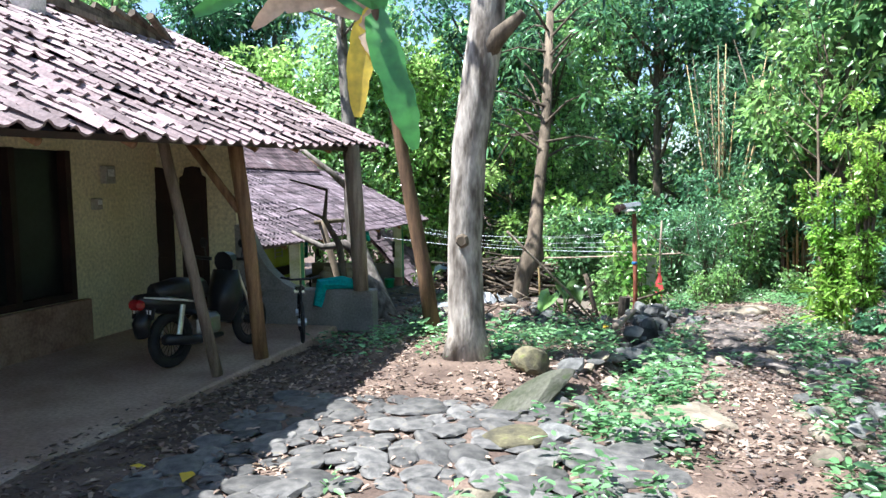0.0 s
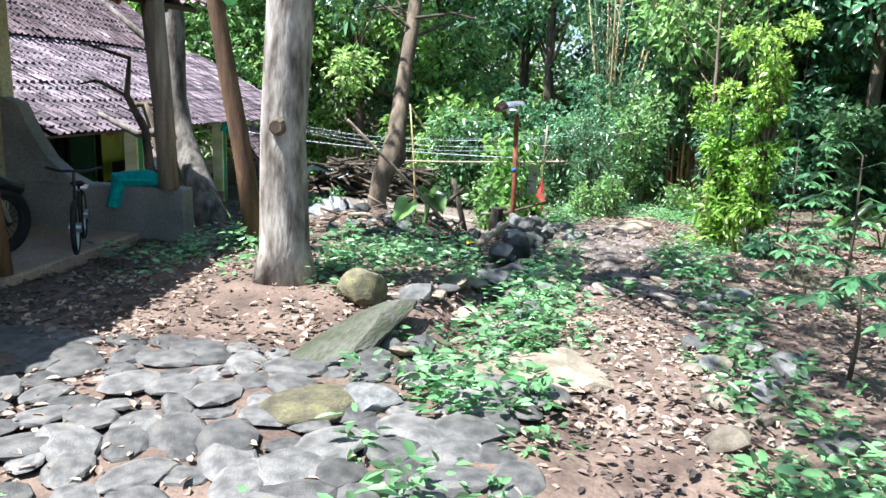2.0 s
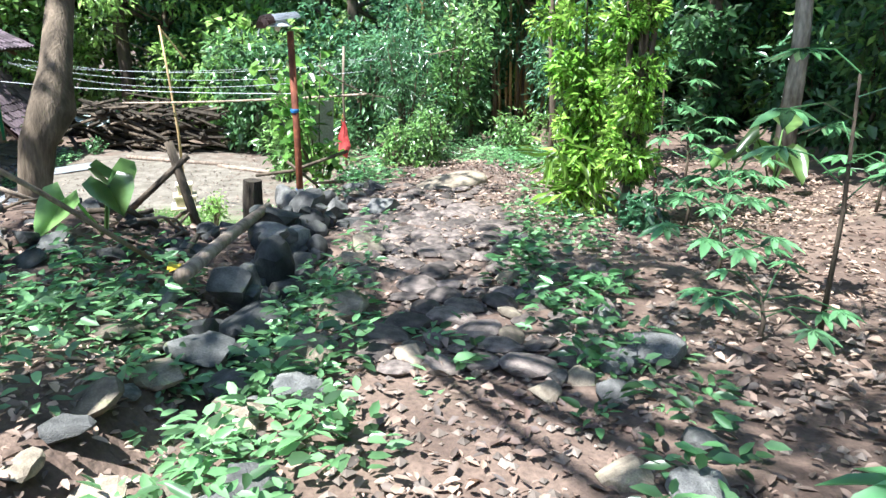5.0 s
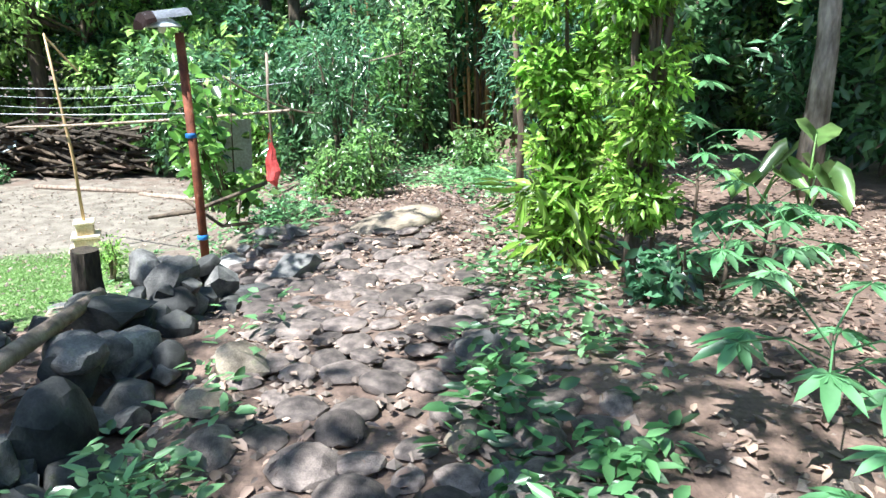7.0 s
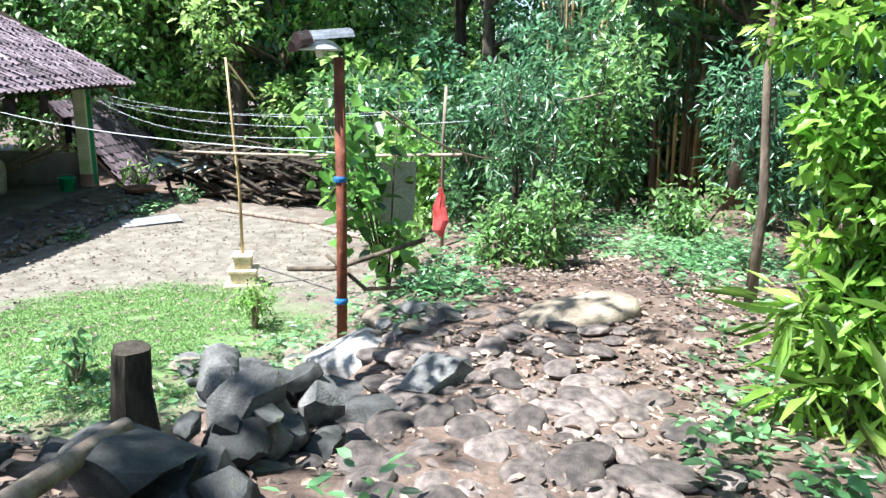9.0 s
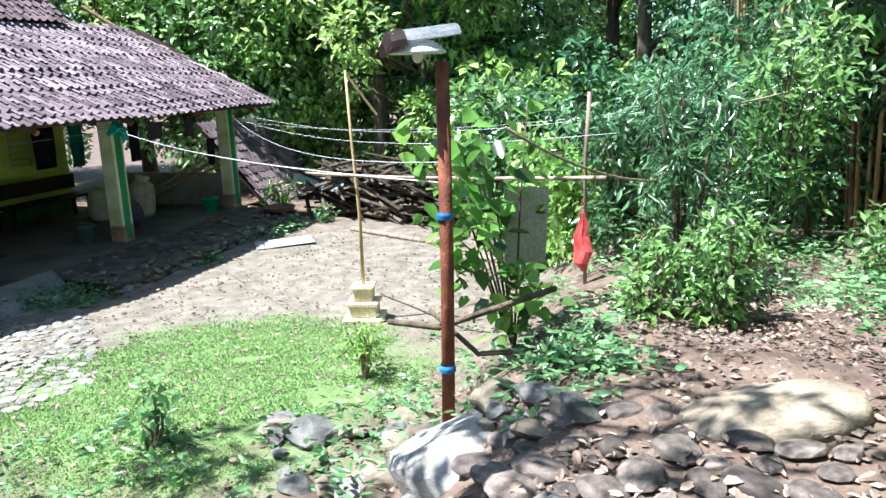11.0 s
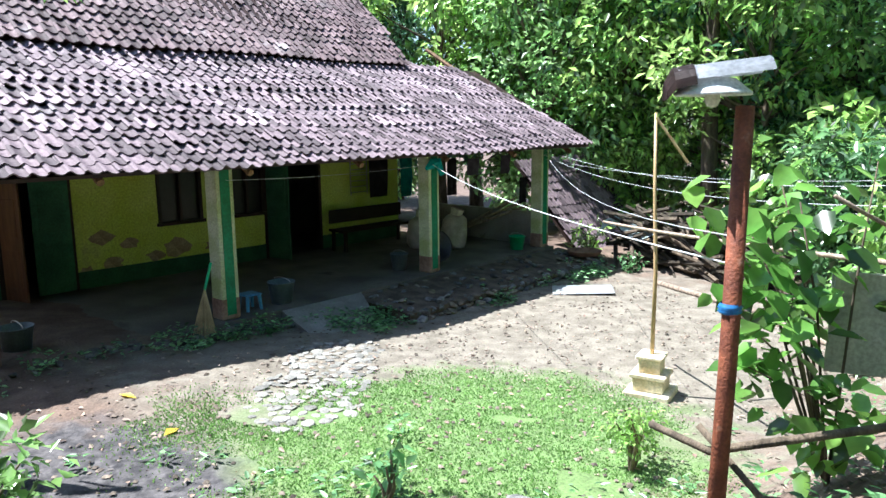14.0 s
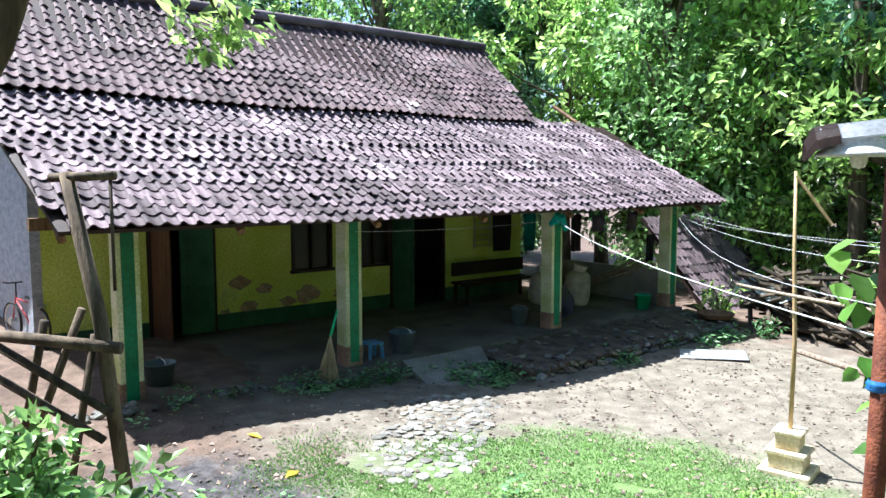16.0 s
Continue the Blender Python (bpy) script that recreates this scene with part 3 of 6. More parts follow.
def shrub(name, x, y, h, r0, leaves, length, material, label, seed, group="", slim=0.5, stems=6, category="shrub", low=0.15):
    r = random.Random(seed)
    z = gz(x, y) - 0.05
    th = thing(name, (x, y, z), label, category, group)
    bm = bmesh.new()
    bl = []
    for k in range(stems):
        a = r.uniform(0, 6.28)
        e = Vector((math.cos(a) * r0 * r.uniform(0.2, 0.8), math.sin(a) * r0 * r.uniform(0.2, 0.8), h * r.uniform(0.6, 1)))
        tube(bm, [(0, 0, 0), e * 0.5 + Vector((0.05, 0, 0.1 * h)), e], [0.02 + 0.006 * h, 0.014 + 0.003 * h, 0.006], 5, 0, False)
        for f in (low + 0.1, 0.4, 0.65, 0.85, 1.0):
            bl.append((*(e * f + Vector((r.uniform(-1, 1), r.uniform(-1, 1), 0)) * r0 * 0.3), r0 * r.uniform(0.22, 0.42)))
    part("stem", bm, M_DARKBARK, th, "", True)
    part("foliage", clump_leaves("foliage", bl, leaves, length, material, slim, 0.3, seed), material, th)
    return th


def scatter_copies(src, spots):
    for x, y, s, a in spots:
        c = copy_thing(src, pose(x, y, gz(x, y) - 0.1, 0, 0, a))
        c.scale = (s, s, s)


def wood():
    """The wood that closes the yard on every side."""
    g = random.Random(21)
    kinds = [
        tree("forest_tree", -13.0, 33, 10, 0.2, 1.6, 3.2, 7500, 0.26, M_LEAFLIME, M_DARKBARK, "tall leafy tree in the wood behind the yard", 11, "wood trees", blobs=26),
        tree("forest_tree", -3.5, 31, 11, 0.22, 1.2, 3.4, 8000, 0.24, M_LEAFPALE, M_DARKBARK, "tall pale green tree in the wood behind the yard", 12, "wood trees", blobs=26),
        tree("forest_tree", 5.5, 30, 12, 0.2, 1.5, 3.0, 8000, 0.26, M_LEAFBLUE, M_DARKBARK, "tall cool green tree in the wood behind the yard", 13, "wood trees", blobs=26),
        tree("forest_tree", 12.0, 27, 12, 0.24, 2.5, 3.6, 7000, 0.34, M_LEAFDARK, M_BARK, "tall straight tree in the shady wood", 14, "wood trees", blobs=24),
    ]
    ring = []
    for k in range(64):
        t = k / 63
        ang = -1.55 + t * 3.9
        rad = 18 + 14 * g.random()
        x, y = -2 - math.cos(ang) * 0 + math.sin(ang - 0.4) * rad, 10 + math.cos(ang - 0.4) * rad
        if -19 < x < -5.5 and 6 < y < 26.5:
            continue
        if -6 < x < 4 and y < 22:
            continue
        if x < -4 and y < 10:
            x -= 6
        ring.append((x, y, g.uniform(0.75, 1.25), g.uniform(0, 360)))
    for k, s in enumerate(ring):
        scatter_copies(kinds[k % 3 if s[0] < 5 else k % 4], [s])
    for k, (x, y) in enumerate(((-16, -17), (-6, -20), (4, -18), (12, -10), (15, -1), (-26, -9), (-24, 4), (16, 6), (-11, -24), (9, -20), (-1, -25), (18, 12), (-21, 24), (-23, 18), (-20, 30), (-25, 26))):
        scatter_copies(kinds[k % 4], [(x, y, g.uniform(0.8, 1.2), g.uniform(0, 360))])
    bushes = [
        shrub("bush", -2.5, 25.0, 3.0, 1.3, 2200, 0.2, M_LEAF, "dense leafy bush at the edge of the yard", 31, "edge bushes"),
        shrub("bush", 1.8, 22.5, 3.4, 1.3, 2200, 0.18, M_LEAFBLUE, "dense cool green bush at the edge of the wood", 32, "edge bushes"),
        shrub("bush", -8.0, 29.0, 3.2, 1.5, 2200, 0.24, M_LEAFLIME, "sunlit yellow green bush at the edge of the wood", 33, "edge bushes"),
        shrub("bush", 7.0, 20.0, 2.6, 1.3, 2200, 0.2, M_LEAFDARK, "dark green undergrowth bush in the wood", 34, "edge bushes"),
    ]
    for k in range(210):
        ang = -1.2 + g.random() * 3.4
        rad = g.uniform(12.5, 24)
        x, y = -1 + math.sin(ang - 0.4) * rad, 9 + math.cos(ang - 0.4) * rad
        if -18.5 < x < -5 and 6 < y < 30.5:
            continue
        if -8 < x < 3.0 and y < 22.5 + max(0, -x) * 0.5:
            continue
        if x < -4 and y < 10:
            continue
        scatter_copies(bushes[k % 4], [(x, y, g.uniform(0.7, 1.3), g.uniform(0, 360))])


wood()


def leaning_dead_tree():
    x, y = -1.62, 6.75
    z = gz(x, y) - 0.1
    th = thing("shade_tree", (x, y, z), "tall pale barked tree with a broken stub and added unseen shade crown", "tree")
    part("trunk", T([(0, 0, 0), (0.0, 0.0, 0.35), (-0.02, 0.02, 1.2), (0.03, 0.05, 2.2), (0.22, 0.12, 3.4), (0.3, 0.2, 5.0), (0.5, 0.3, 7.0)], (0.28, 0.2, 0.18, 0.175, 0.18, 0.14, 0.09), 14, 0.12), M_BARK, th, "", True)
    part("broken_stub", T([(0.1, 0.08, 2.95), (0.35, 0.0, 3.25), (0.6, -0.05, 3.45)], (0.1, 0.09, 0.05), 9, 0.3), M_DARKBARK, th, "broken rotten stub", True)
    part("knot", T([(0.0, -0.17, 1.28), (0.0, -0.215, 1.28)], (0.07, 0.045), 10, 0.2), M_DARKBARK, th, "dark knot hole")
    # added limbs and leaf clusters out of view, placed to shade heap and path
    bl = []
    bm = bmesh.new()
    r = random.Random(5)
    fork = Vector((0.3, 0.2, 4.6))
    for k in range(50):
        a = r.uniform(0, 6.28)
        if k < 18:
            e = Vector((-1.6 + math.cos(a) * r.uniform(0.1, 0.9), 0.9 + math.sin(a) * r.uniform(0.2, 1.2), r.uniform(6.0, 7.6)))
        elif k < 26:
            e = Vector((0.75 + math.cos(a) * r.uniform(0.1, 1.1), 1.0 + math.sin(a) * r.uniform(0.2, 1.9), r.uniform(5.8, 7.8)))
        else:
            e = Vector((0.8 + r.uniform(-0.9, 0.9), -3.0 + r.uniform(-1.9, 1.9), r.uniform(7.6, 9.2)))
        tube(bm, [fork, (e + fork) / 2 + Vector((0, 0, 0.4)), e], (0.024, 0.016, 0.007), 6, 0.1, False)
        bl.append((*e, r.uniform(0.45, 0.95)))
    part("limb", bm, M_BARK, th, "", True)
    part("crown", clump_leaves("crown", bl, 2900, 0.2, M_LEAF, 0.5, 0.3, 8), M_LEAF, th)
    return th


leaning_dead_tree()
# ---- stones ----
M_MOSSROCK = mat("mossy_cement", (0.05, 0.055, 0.03), (0.11, 0.105, 0.08), 3, 0.9, 0.8, 25, 0.05, c3=(0.07, 0.1, 0.03))
def stone_set(name, material, n, sub=1, rough=0.25, flat=0.55, chop=3, seed=50):
    return [rock_mesh(name, material, seed + k, sub, rough, flat, chop) for k in range(n)]


COB = stone_set("cobble", M_COBBLE, 6, 2, 0.2, 0.5, 1, 60)
PCOB = stone_set("cobble", M_PATHCOB, 6, 2, 0.16, 0.6, 0, 160)
DARKR = stone_set("rock", M_DARKROCK, 9, 3, 0.24, 0.85, 10, 80)
GREYR = stone_set("rock", M_ROCK, 6, 2, 0.3, 0.75, 5, 90)
TANR = stone_set("rock", M_TANROCK, 5, 2, 0.25, 0.65, 3, 100)


BIGT = stone_set("boulder", M_TANROCK, 5, 3, 0.2, 0.65, 1, 210)
MOSSB = stone_set("boulder", mat("moss_grown_stone", (0.075, 0.066, 0.042), (0.17, 0.15, 0.08), 5, 0.92, 0.9, 30, 0.1, c3=(0.15, 0.17, 0.05)), 3, 3, 0.2, 0.7, 2, 250)
PALEB = stone_set("boulder", mat("pale_weathered_boulder", (0.3, 0.285, 0.255), (0.48, 0.46, 0.42), 3, 0.85, 0.6, 30, 0.1), 2, 3, 0.2, 0.65, 2, 240)
BIGG = stone_set("boulder", M_ROCK, 5, 3, 0.25, 0.75, 3, 220)
LCOB = stone_set("cobble", mat("pale_river_cobble", (0.16, 0.155, 0.135), (0.28, 0.27, 0.24), 4, 0.75, 0.5, 35, 0.2), 5, 2, 0.2, 0.5, 1, 190)


def stone(name, meshes, x, y, size, r, sink=0.3, z=None, label="", category="", group="", parent=None, tilt=25, flat=1.0):
    ob = new(name, r.choice(meshes))
    zz = (gz(x, y) if z is None else z) + size[2] * (0.5 - sink)
    ob.matrix_basis = pose(x, y, zz, r.uniform(-tilt, tilt), r.uniform(-tilt, tilt), r.uniform(0, 360)) @ Matrix.Diagonal((*size, 1))
    if parent:
        ob.parent = parent
    return tagged(ob, label, category, group)


def cobbles(label, x0, x1, y0, y1, pitch, size, seed, keep=None, flat=0.62, kit=COB):
    r = random.Random(seed)
    th = thing("cobble_paving", (0, 0, 0), label, "paving", kind="structure")
    row = 0
    y = y0
    while y < y1:
        x = x0 + (pitch / 2 if row % 2 else 0)
        while x < x1:
            px, py = x + r.uniform(-0.2, 0.2) * pitch, y + r.uniform(-0.2, 0.2) * pitch
            if (not keep or keep(px, py)) and r.random() < 0.93:
                s = size * r.uniform(0.65, 1.3)
                stone("cobble", kit, px, py, (s * 1.15, s * r.uniform(0.75, 1), s * flat), r, 0.34, parent=th, tilt=5)
            x += pitch
        y += pitch * 0.86
        row += 1


cobbles("grey cobble paving with leaves in its joints", -3.1, 0.45, 1.6, 5.5, 0.24, 0.272, 1, flat=0.46, keep= lambda x, y: x > -3.0 - 0.25 * (y - 3.4) * 0 and x < 0.3 + 0.1 * math.sin(y * 3) and y < 5.5 - 0.12 * abs(x + 1.4))
cobbles("small brown cobble paving on the sloping path", 0.4, 2.35, 7.6, 12.9, 0.21, 0.19, 2, flat=0.55, kit=PCOB, keep=lambda x, y: x > (0.75 if y < 10.6 else 0.5) + 0.1 * math.sin(y * 4) and x < 2.1 + 0.12 * math.sin(y * 3))
cobbles("patch of pale round stones leading to the veranda", -6.3, -3.9, 14.0, 16.9, 0.165, 0.125, 3, flat=0.4, kit=LCOB, keep=lambda x, y: abs((x + 5.15) + (y - 15.4) * 0.9) < 0.75)


def rock_group():
    r = random.Random(44)
    for k in range(110):
        y = r.uniform(7.7, 11.3)
        lay = r.choice((0, 0, 1, 1, 2))
        x = 0.2 + 0.12 * (y - 9) - 0.1 * lay + r.uniform(-0.14, 0.2)
        s = r.uniform(0.13, 0.31) * (1.05 if lay else 0.9)
        stone("rock", DARKR if r.random() < 0.8 else GREYR, x, y, (s * r.uniform(0.9, 1.4), s, s * r.uniform(0.7, 1.05)), r, 0.3, -0.42 + lay * 0.13, "dark angular rock in a dry stone heap", "rock", "heap rocks", tilt=35)
    stone("rock", DARKR, 0.14, 9.05, (0.36, 0.34, 0.62), r, 0.2, -0.36, "tall dark slab of rock in the heap", "rock", "heap rocks", tilt=10)
    stone("rock", DARKR, 0.0, 8.55, (0.34, 0.32, 0.3), r, 0.3, -0.08, "round grey rock at the end of the heap", "rock", "heap rocks", tilt=10)
    stone("rock", DARKR, 0.12, 8.3, (0.46, 0.34, 0.24), r, 0.3, -0.2, "broad flat rock low in the heap", "rock", "heap rocks", tilt=8)
    stone("rock", DARKR, 0.36, 10.75, (0.4, 0.36, 0.5), r, 0.3, -0.42, "angular dark rock at the heap's corner", "rock", "heap rocks", tilt=12)
    stone("rock", DARKR, 0.05, 10.2, (0.4, 0.55, 0.3), r, 0.3, -0.16, "angular dark rock on the heap", "rock", "heap rocks", tilt=14)
    stone("rock", BIGG, 0.12, 10.95, (0.24, 0.3, 0.4), r, 0.3, -0.22, "mossy upright rock beside the stump", "rock", "heap rocks", tilt=14)
    for x, y, sx, sy in ((0.62, 11.45, 0.62, 0.5), (0.5, 10.95, 0.4, 0.36), (0.95, 11.75, 0.5, 0.42), (0.4, 11.95, 0.5, 0.4)):
        stone("rock", GREYR, x, y, (sx, sy, 0.24), r, 0.3, None, "flat grey slab at the head of the cobbles", "rock", "head slabs", tilt=6)
    for x, y, q in ((0.62, 8.3, 0.24), (0.78, 9.55, 0.26), (0.66, 9.15, 0.2), (0.92, 7.7, 0.16), (0.45, 7.75, 0.24)):
        stone("rock", TANR, x, y, (q * 1.2, q, q * 0.95), r, 0.28, None, "round grey stone beside the ditch", "rock", "ditch boulders", tilt=10)
    stone("boulder", BIGG, 0.1, 9.62, (0.26, 0.42, 0.22), r, 0.2, -0.12, "smooth grey boulder on the heap", "rock", tilt=8)
    stone("boulder", PALEB, 0.33, 12.75, (0.7, 0.95, 0.5), r, 0.35, -0.9, "large pale boulder beside the lamp pole", "rock", tilt=5)
    lb = tagged(new("boulder", BIGT[1]), "long flat tan boulder in the bank", "rock")
    lb.matrix_basis = pose(1.82, 12.95, -0.5, 0, -6, 24) @ Matrix.Diagonal((1.0, 0.5, 0.42, 1))
    cs = tagged(new("stone_slab", BIGT[2]), "long smooth stone at the edge of the cobbles", "rock")
    cs.matrix_basis = pose(-0.85, 3.45, gz(-0.85, 3.45) + 0.05, 0, 0, -24) @ Matrix.Diagonal((0.22, 0.55, 0.26, 1))
    for k in range(55):
        x, y = r.uniform(-2.3, -0.25), r.uniform(8.7, 10.7)
        q = r.uniform(0.08, 0.24)
        stone("stone", DARKR, x, y, (q * 1.25, q, q * 0.75), r, 0.3, None, "dark stone in the debris behind the heap", "stone", "debris stones", tilt=20)
    for k in range(54):
        x, y = r.uniform(-3.2, -0.4), r.uniform(8.7, 10.6)
        a, q = r.uniform(0, 6.28), r.uniform(0.2, 0.55)
        e = (x + math.cos(a) * q, y + math.sin(a) * q)
        post("dead_stick", [(x, y, gz(x, y) + 0.03), ((x + e[0]) / 2 + 0.03, (y + e[1]) / 2, gz(*e) + 0.08), (*e, gz(*e) + r.uniform(0.02, 0.2))], r.uniform(0.008, 0.022), "dead stick in the debris behind the heap", M_DARKBARK if k % 3 else M_GREYWOOD, "debris sticks")
    stone("boulder", MOSSB, -0.93, 6.45, (0.4, 0.34, 0.38), r, 0.2, None, "round mossy tan boulder", "rock", tilt=6)
    stone("stone_slab", MOSSB, -0.82, 4.66, (0.62, 0.46, 0.18), r, 0.35, None, "flat stone thickly grown with yellow green moss", "rock", tilt=3)
    stone("stone_slab", GREYR, -0.45, 5.85, (0.36, 0.28, 0.2), r, 0.3, None, "pale flat stone among the weeds", "rock", tilt=6)
    stone("stone_slab", GREYR, -0.5, 4.75, (0.36, 0.3, 0.18), r, 0.3, None, "pale flat stone at the end of the cobbles", "rock", tilt=6)
    stone("stone_slab", TANR, 0.33, 5.48, (1.0, 0.85, 0.3), r, 0.3, -0.13, "broad flat tan stepping stone in the path", "rock", tilt=2)
    stone("boulder", BIGG, 1.85, 16.7, (0.55, 0.5, 0.75), r, 0.2, None, "grey boulder at the wood's edge", "rock", tilt=8)
    stone("boulder", BIGG, -1.25, 14.15, (0.5, 0.4, 0.24), r, 0.3, None, "pale grey rock at the lawn's edge", "rock", tilt=6)
    for x, y, q in ((1.76, 6.55, 0.2), (1.72, 7.25, 0.16), (2.05, 7.6, 0.28), (1.85, 5.75, 0.26)):
        stone("rock", GREYR, x, y, (q * 1.15, q, q * 0.95), r, 0.28, None, "grey broken rock in the weeds along the path", "rock", "edge rocks", tilt=20)
    for k in range(46):
        y = r.uniform(3.8, 9.6)
        x = 1.5 + 0.07 * (y - 5) + r.uniform(-0.28, 0.3)
        s = r.uniform(0.08, 0.2)
        stone("stone", TANR if r.random() < 0.5 else GREYR, x, y, (s * 1.2, s, s * 0.85), r, 0.3, None, "loose stone along the path's edge", "stone", "edge stones")
    for k in range(40):
        y = r.uniform(5.6, 8.6)
        x = -0.2 + 0.16 * (y - 6) + r.choice((-0.35, 0.3)) + r.uniform(-0.2, 0.2)
        s = r.uniform(0.1, 0.28)
        stone("stone", GREYR if r.random() < 0.6 else TANR, x, y, (s * 1.25, s, s * 0.7), r, 0.3, None, "loose stone beside the overgrown ditch", "stone", "ditch stones")
    for k in range(60):
        y = r.uniform(12.4, 14.4)
        x = 0.9 - (y - 12) * 0.75 + r.uniform(-0.9, 0.7)
        s = r.uniform(0.08, 0.3)
        stone("stone", GREYR if r.random() < 0.6 else TANR, x, y, (s * 1.25, s, s * 0.7), r, 0.3, None, "loose stone on the bank above the lawn", "stone", "bank stones")
    # rubble bank under the veranda
    for row, z in enumerate((-2.0, -1.9, -1.81)):
        y = 18.15 + 0.05 * row
        while y < 24.2:
            q = r.uniform(0.11, 0.22)
            stone("rubble_stone", GREYR if r.random() < 0.65 else TANR, -6.45 - 0.04 * row + r.uniform(-0.05, 0.06), y, (q, q * 1.15, q * 0.85), r, 0.4, z, "small rubble stone stacked below the veranda", "stone", "rubble stones", tilt=20)
            y += q * 1.02
    for k in range(110):
        x, y = r.uniform(-7.72, -6.5), r.uniform(18.1, 24.2)
        q = r.uniform(0.06, 0.16)
        stone("rubble_stone", GREYR if r.random() < 0.7 else TANR, x, y, (q * 1.2, q, q * 0.7), r, 0.35, -1.66 - 0.07 * (x + 7.75), "loose rubble stone on the bank below the veranda", "stone", "rubble stones", tilt=20)
    for k in range(70):
        y = r.uniform(11.9, 16.6)
        x = -7.65 + r.uniform(0, 0.35)
        s = r.uniform(0.07, 0.18)
        stone("rubble_stone", GREYR, x, y, (s * 1.2, s, s * 0.8), r, 0.3, None, "small rubble stone along the veranda's edge", "stone", "veranda stones")


rock_group()
M_MUD = mat("dark_damp_soil", (0.07, 0.052, 0.038), (0.15, 0.115, 0.085), 4, 0.95, 0.9, 30, 0.05)
bank = thing("rubble_bank", (0, 0, 0), "earth bank under the rubble below the veranda", "bank", kind="structure")
slab_quad("earth", [(-7.76, 18.05, -1.65), (-6.5, 18.2, -1.76), (-6.5, 24.3, -1.78), (-7.76, 24.3, -1.66)], 0.5, M_MUD, bank)
ramp = thing("cement_ramp", (0, 0, 0), "worn cement ramp up to the veranda", "ramp")
slab_quad("ramp_top", [(-7.74, 16.7, -1.61), (-6.5, 16.5, -1.86), (-6.45, 17.6, -1.88), (-7.74, 18.3, -1.61)], 0.25, M_CEMENT, ramp)

curb = new("mossy_slab", rock_mesh("mossy_slab", M_MOSSROCK, 233, 3, 0.18, 0.6, 9))
curb.matrix_basis = pose(-0.75, 5.6, gz(-0.85, 5.6) + 0.06, 3, 6, -16) @ Matrix.Diagonal((0.42, 1.55, 0.34, 1))
tagged(curb, "long mossy stone slab beside the ditch", "slab")



# ---- ground cover ----
def weeds():
    g = np.random.default_rng(70)
    spots = []

    def line(n, y0, y1, fx, sig):
        y = g.uniform(y0, y1, n)
        spots.append(np.stack([fx(y) + g.normal(size=n) * sig, y], 1))

    def blob(n, x, y, s, sy=None):
        spots.append(np.stack([x + g.normal(size=n) * s, y + g.normal(size=n) * (sy or s)], 1))

    line(170, 4.7, 8.8, lambda y: 0.02 + 0.13 * (y - 5), 0.26)
    line(130, 2.8, 9.2, lambda y: 1.5 + 0.06 * (y - 5), 0.24)
    line(45, 9, 12.5, lambda y: 2.3 + 0 * y, 0.2)
    line(30, 7.5, 10.5, lambda y: 0.85 + 0 * y, 0.15)
    blob(55, -1.0, 7.7, 0.4), blob(26, -1.45, 6.9, 0.3), blob(40, -0.6, 8.4, 0.4)
    blob(60, -2.6, 7.9, 0.5), blob(22, -0.3, 3.6, 0.4), blob(10, -1.8, 2.6, 0.5)
    blob(70, 2.8, 13.9, 0.6, 1.2), blob(50, 0.9, 13.3, 0.35), blob(60, 0.2, 14.8, 0.7), blob(34, -0.9, 13.3, 0.6)
    blob(40, -3.0, 12.6, 0.9), blob(90, -6.9, 17.6, 0.3), blob(30, -6.25, 22.5, 0.2, 0.8), blob(16, -6.3, 20.2, 0.12), blob(24, -6.35, 23.4, 0.2), blob(70, -7.3, 15.5, 0.2, 1.4)
    blob(200, 2.2, 18, 1.2), blob(150, 3.2, 15.6, 0.8)
    blob(60, 2.6, 4.2, 0.7)
    p = np.concatenate(spots)
    px, py = p[:, 0], p[:, 1]
    trod = (py < 9) & (px > 0.5 + 0.1 * (py - 5)) & (px < 1.2 + 0.06 * (py - 5))
    trod |= (py >= 7.5) & (py < 12.4) & (px > 0.75) & (px < np.where(py < 10, 1.5 + 0.06 * (py - 7), 2.0))
    trod |= (py > 11.5) & (py < 15.5) & (px > 1.1) & (px < 2.6)
    p = p[~(trod & (g.random(len(p)) < 0.85))]
    C, Dv, N, L, W = [], [], [], [], []
    for x, y in p:
        h = g.uniform(0.05, 0.27)
        z = gz(x, y)
        k = int(g.integers(12, 20))
        for q in range(k):
            a = g.uniform(0, 6.28)
            f = g.random()
            q2 = g.uniform(0.01, 0.1)
            C.append((x + math.cos(a) * q2, y + math.sin(a) * q2, z + h * f))
            Dv.append((math.cos(a), math.sin(a), g.uniform(-0.1, 0.5)))
            N.append((g.normal() * 0.5, g.normal() * 0.5, 1))
            ln = g.uniform(0.04, 0.105)
            L.append(ln)
            W.append(ln * g.uniform(0.36, 0.52))
    ob = new("weeds", leaf_mesh("weeds", C, Dv, N, L, W, M_WEED, 0.12, True))
    tagged(ob, "low fresh green broad-leaved weeds along the path", "weeds", kind="stuff")


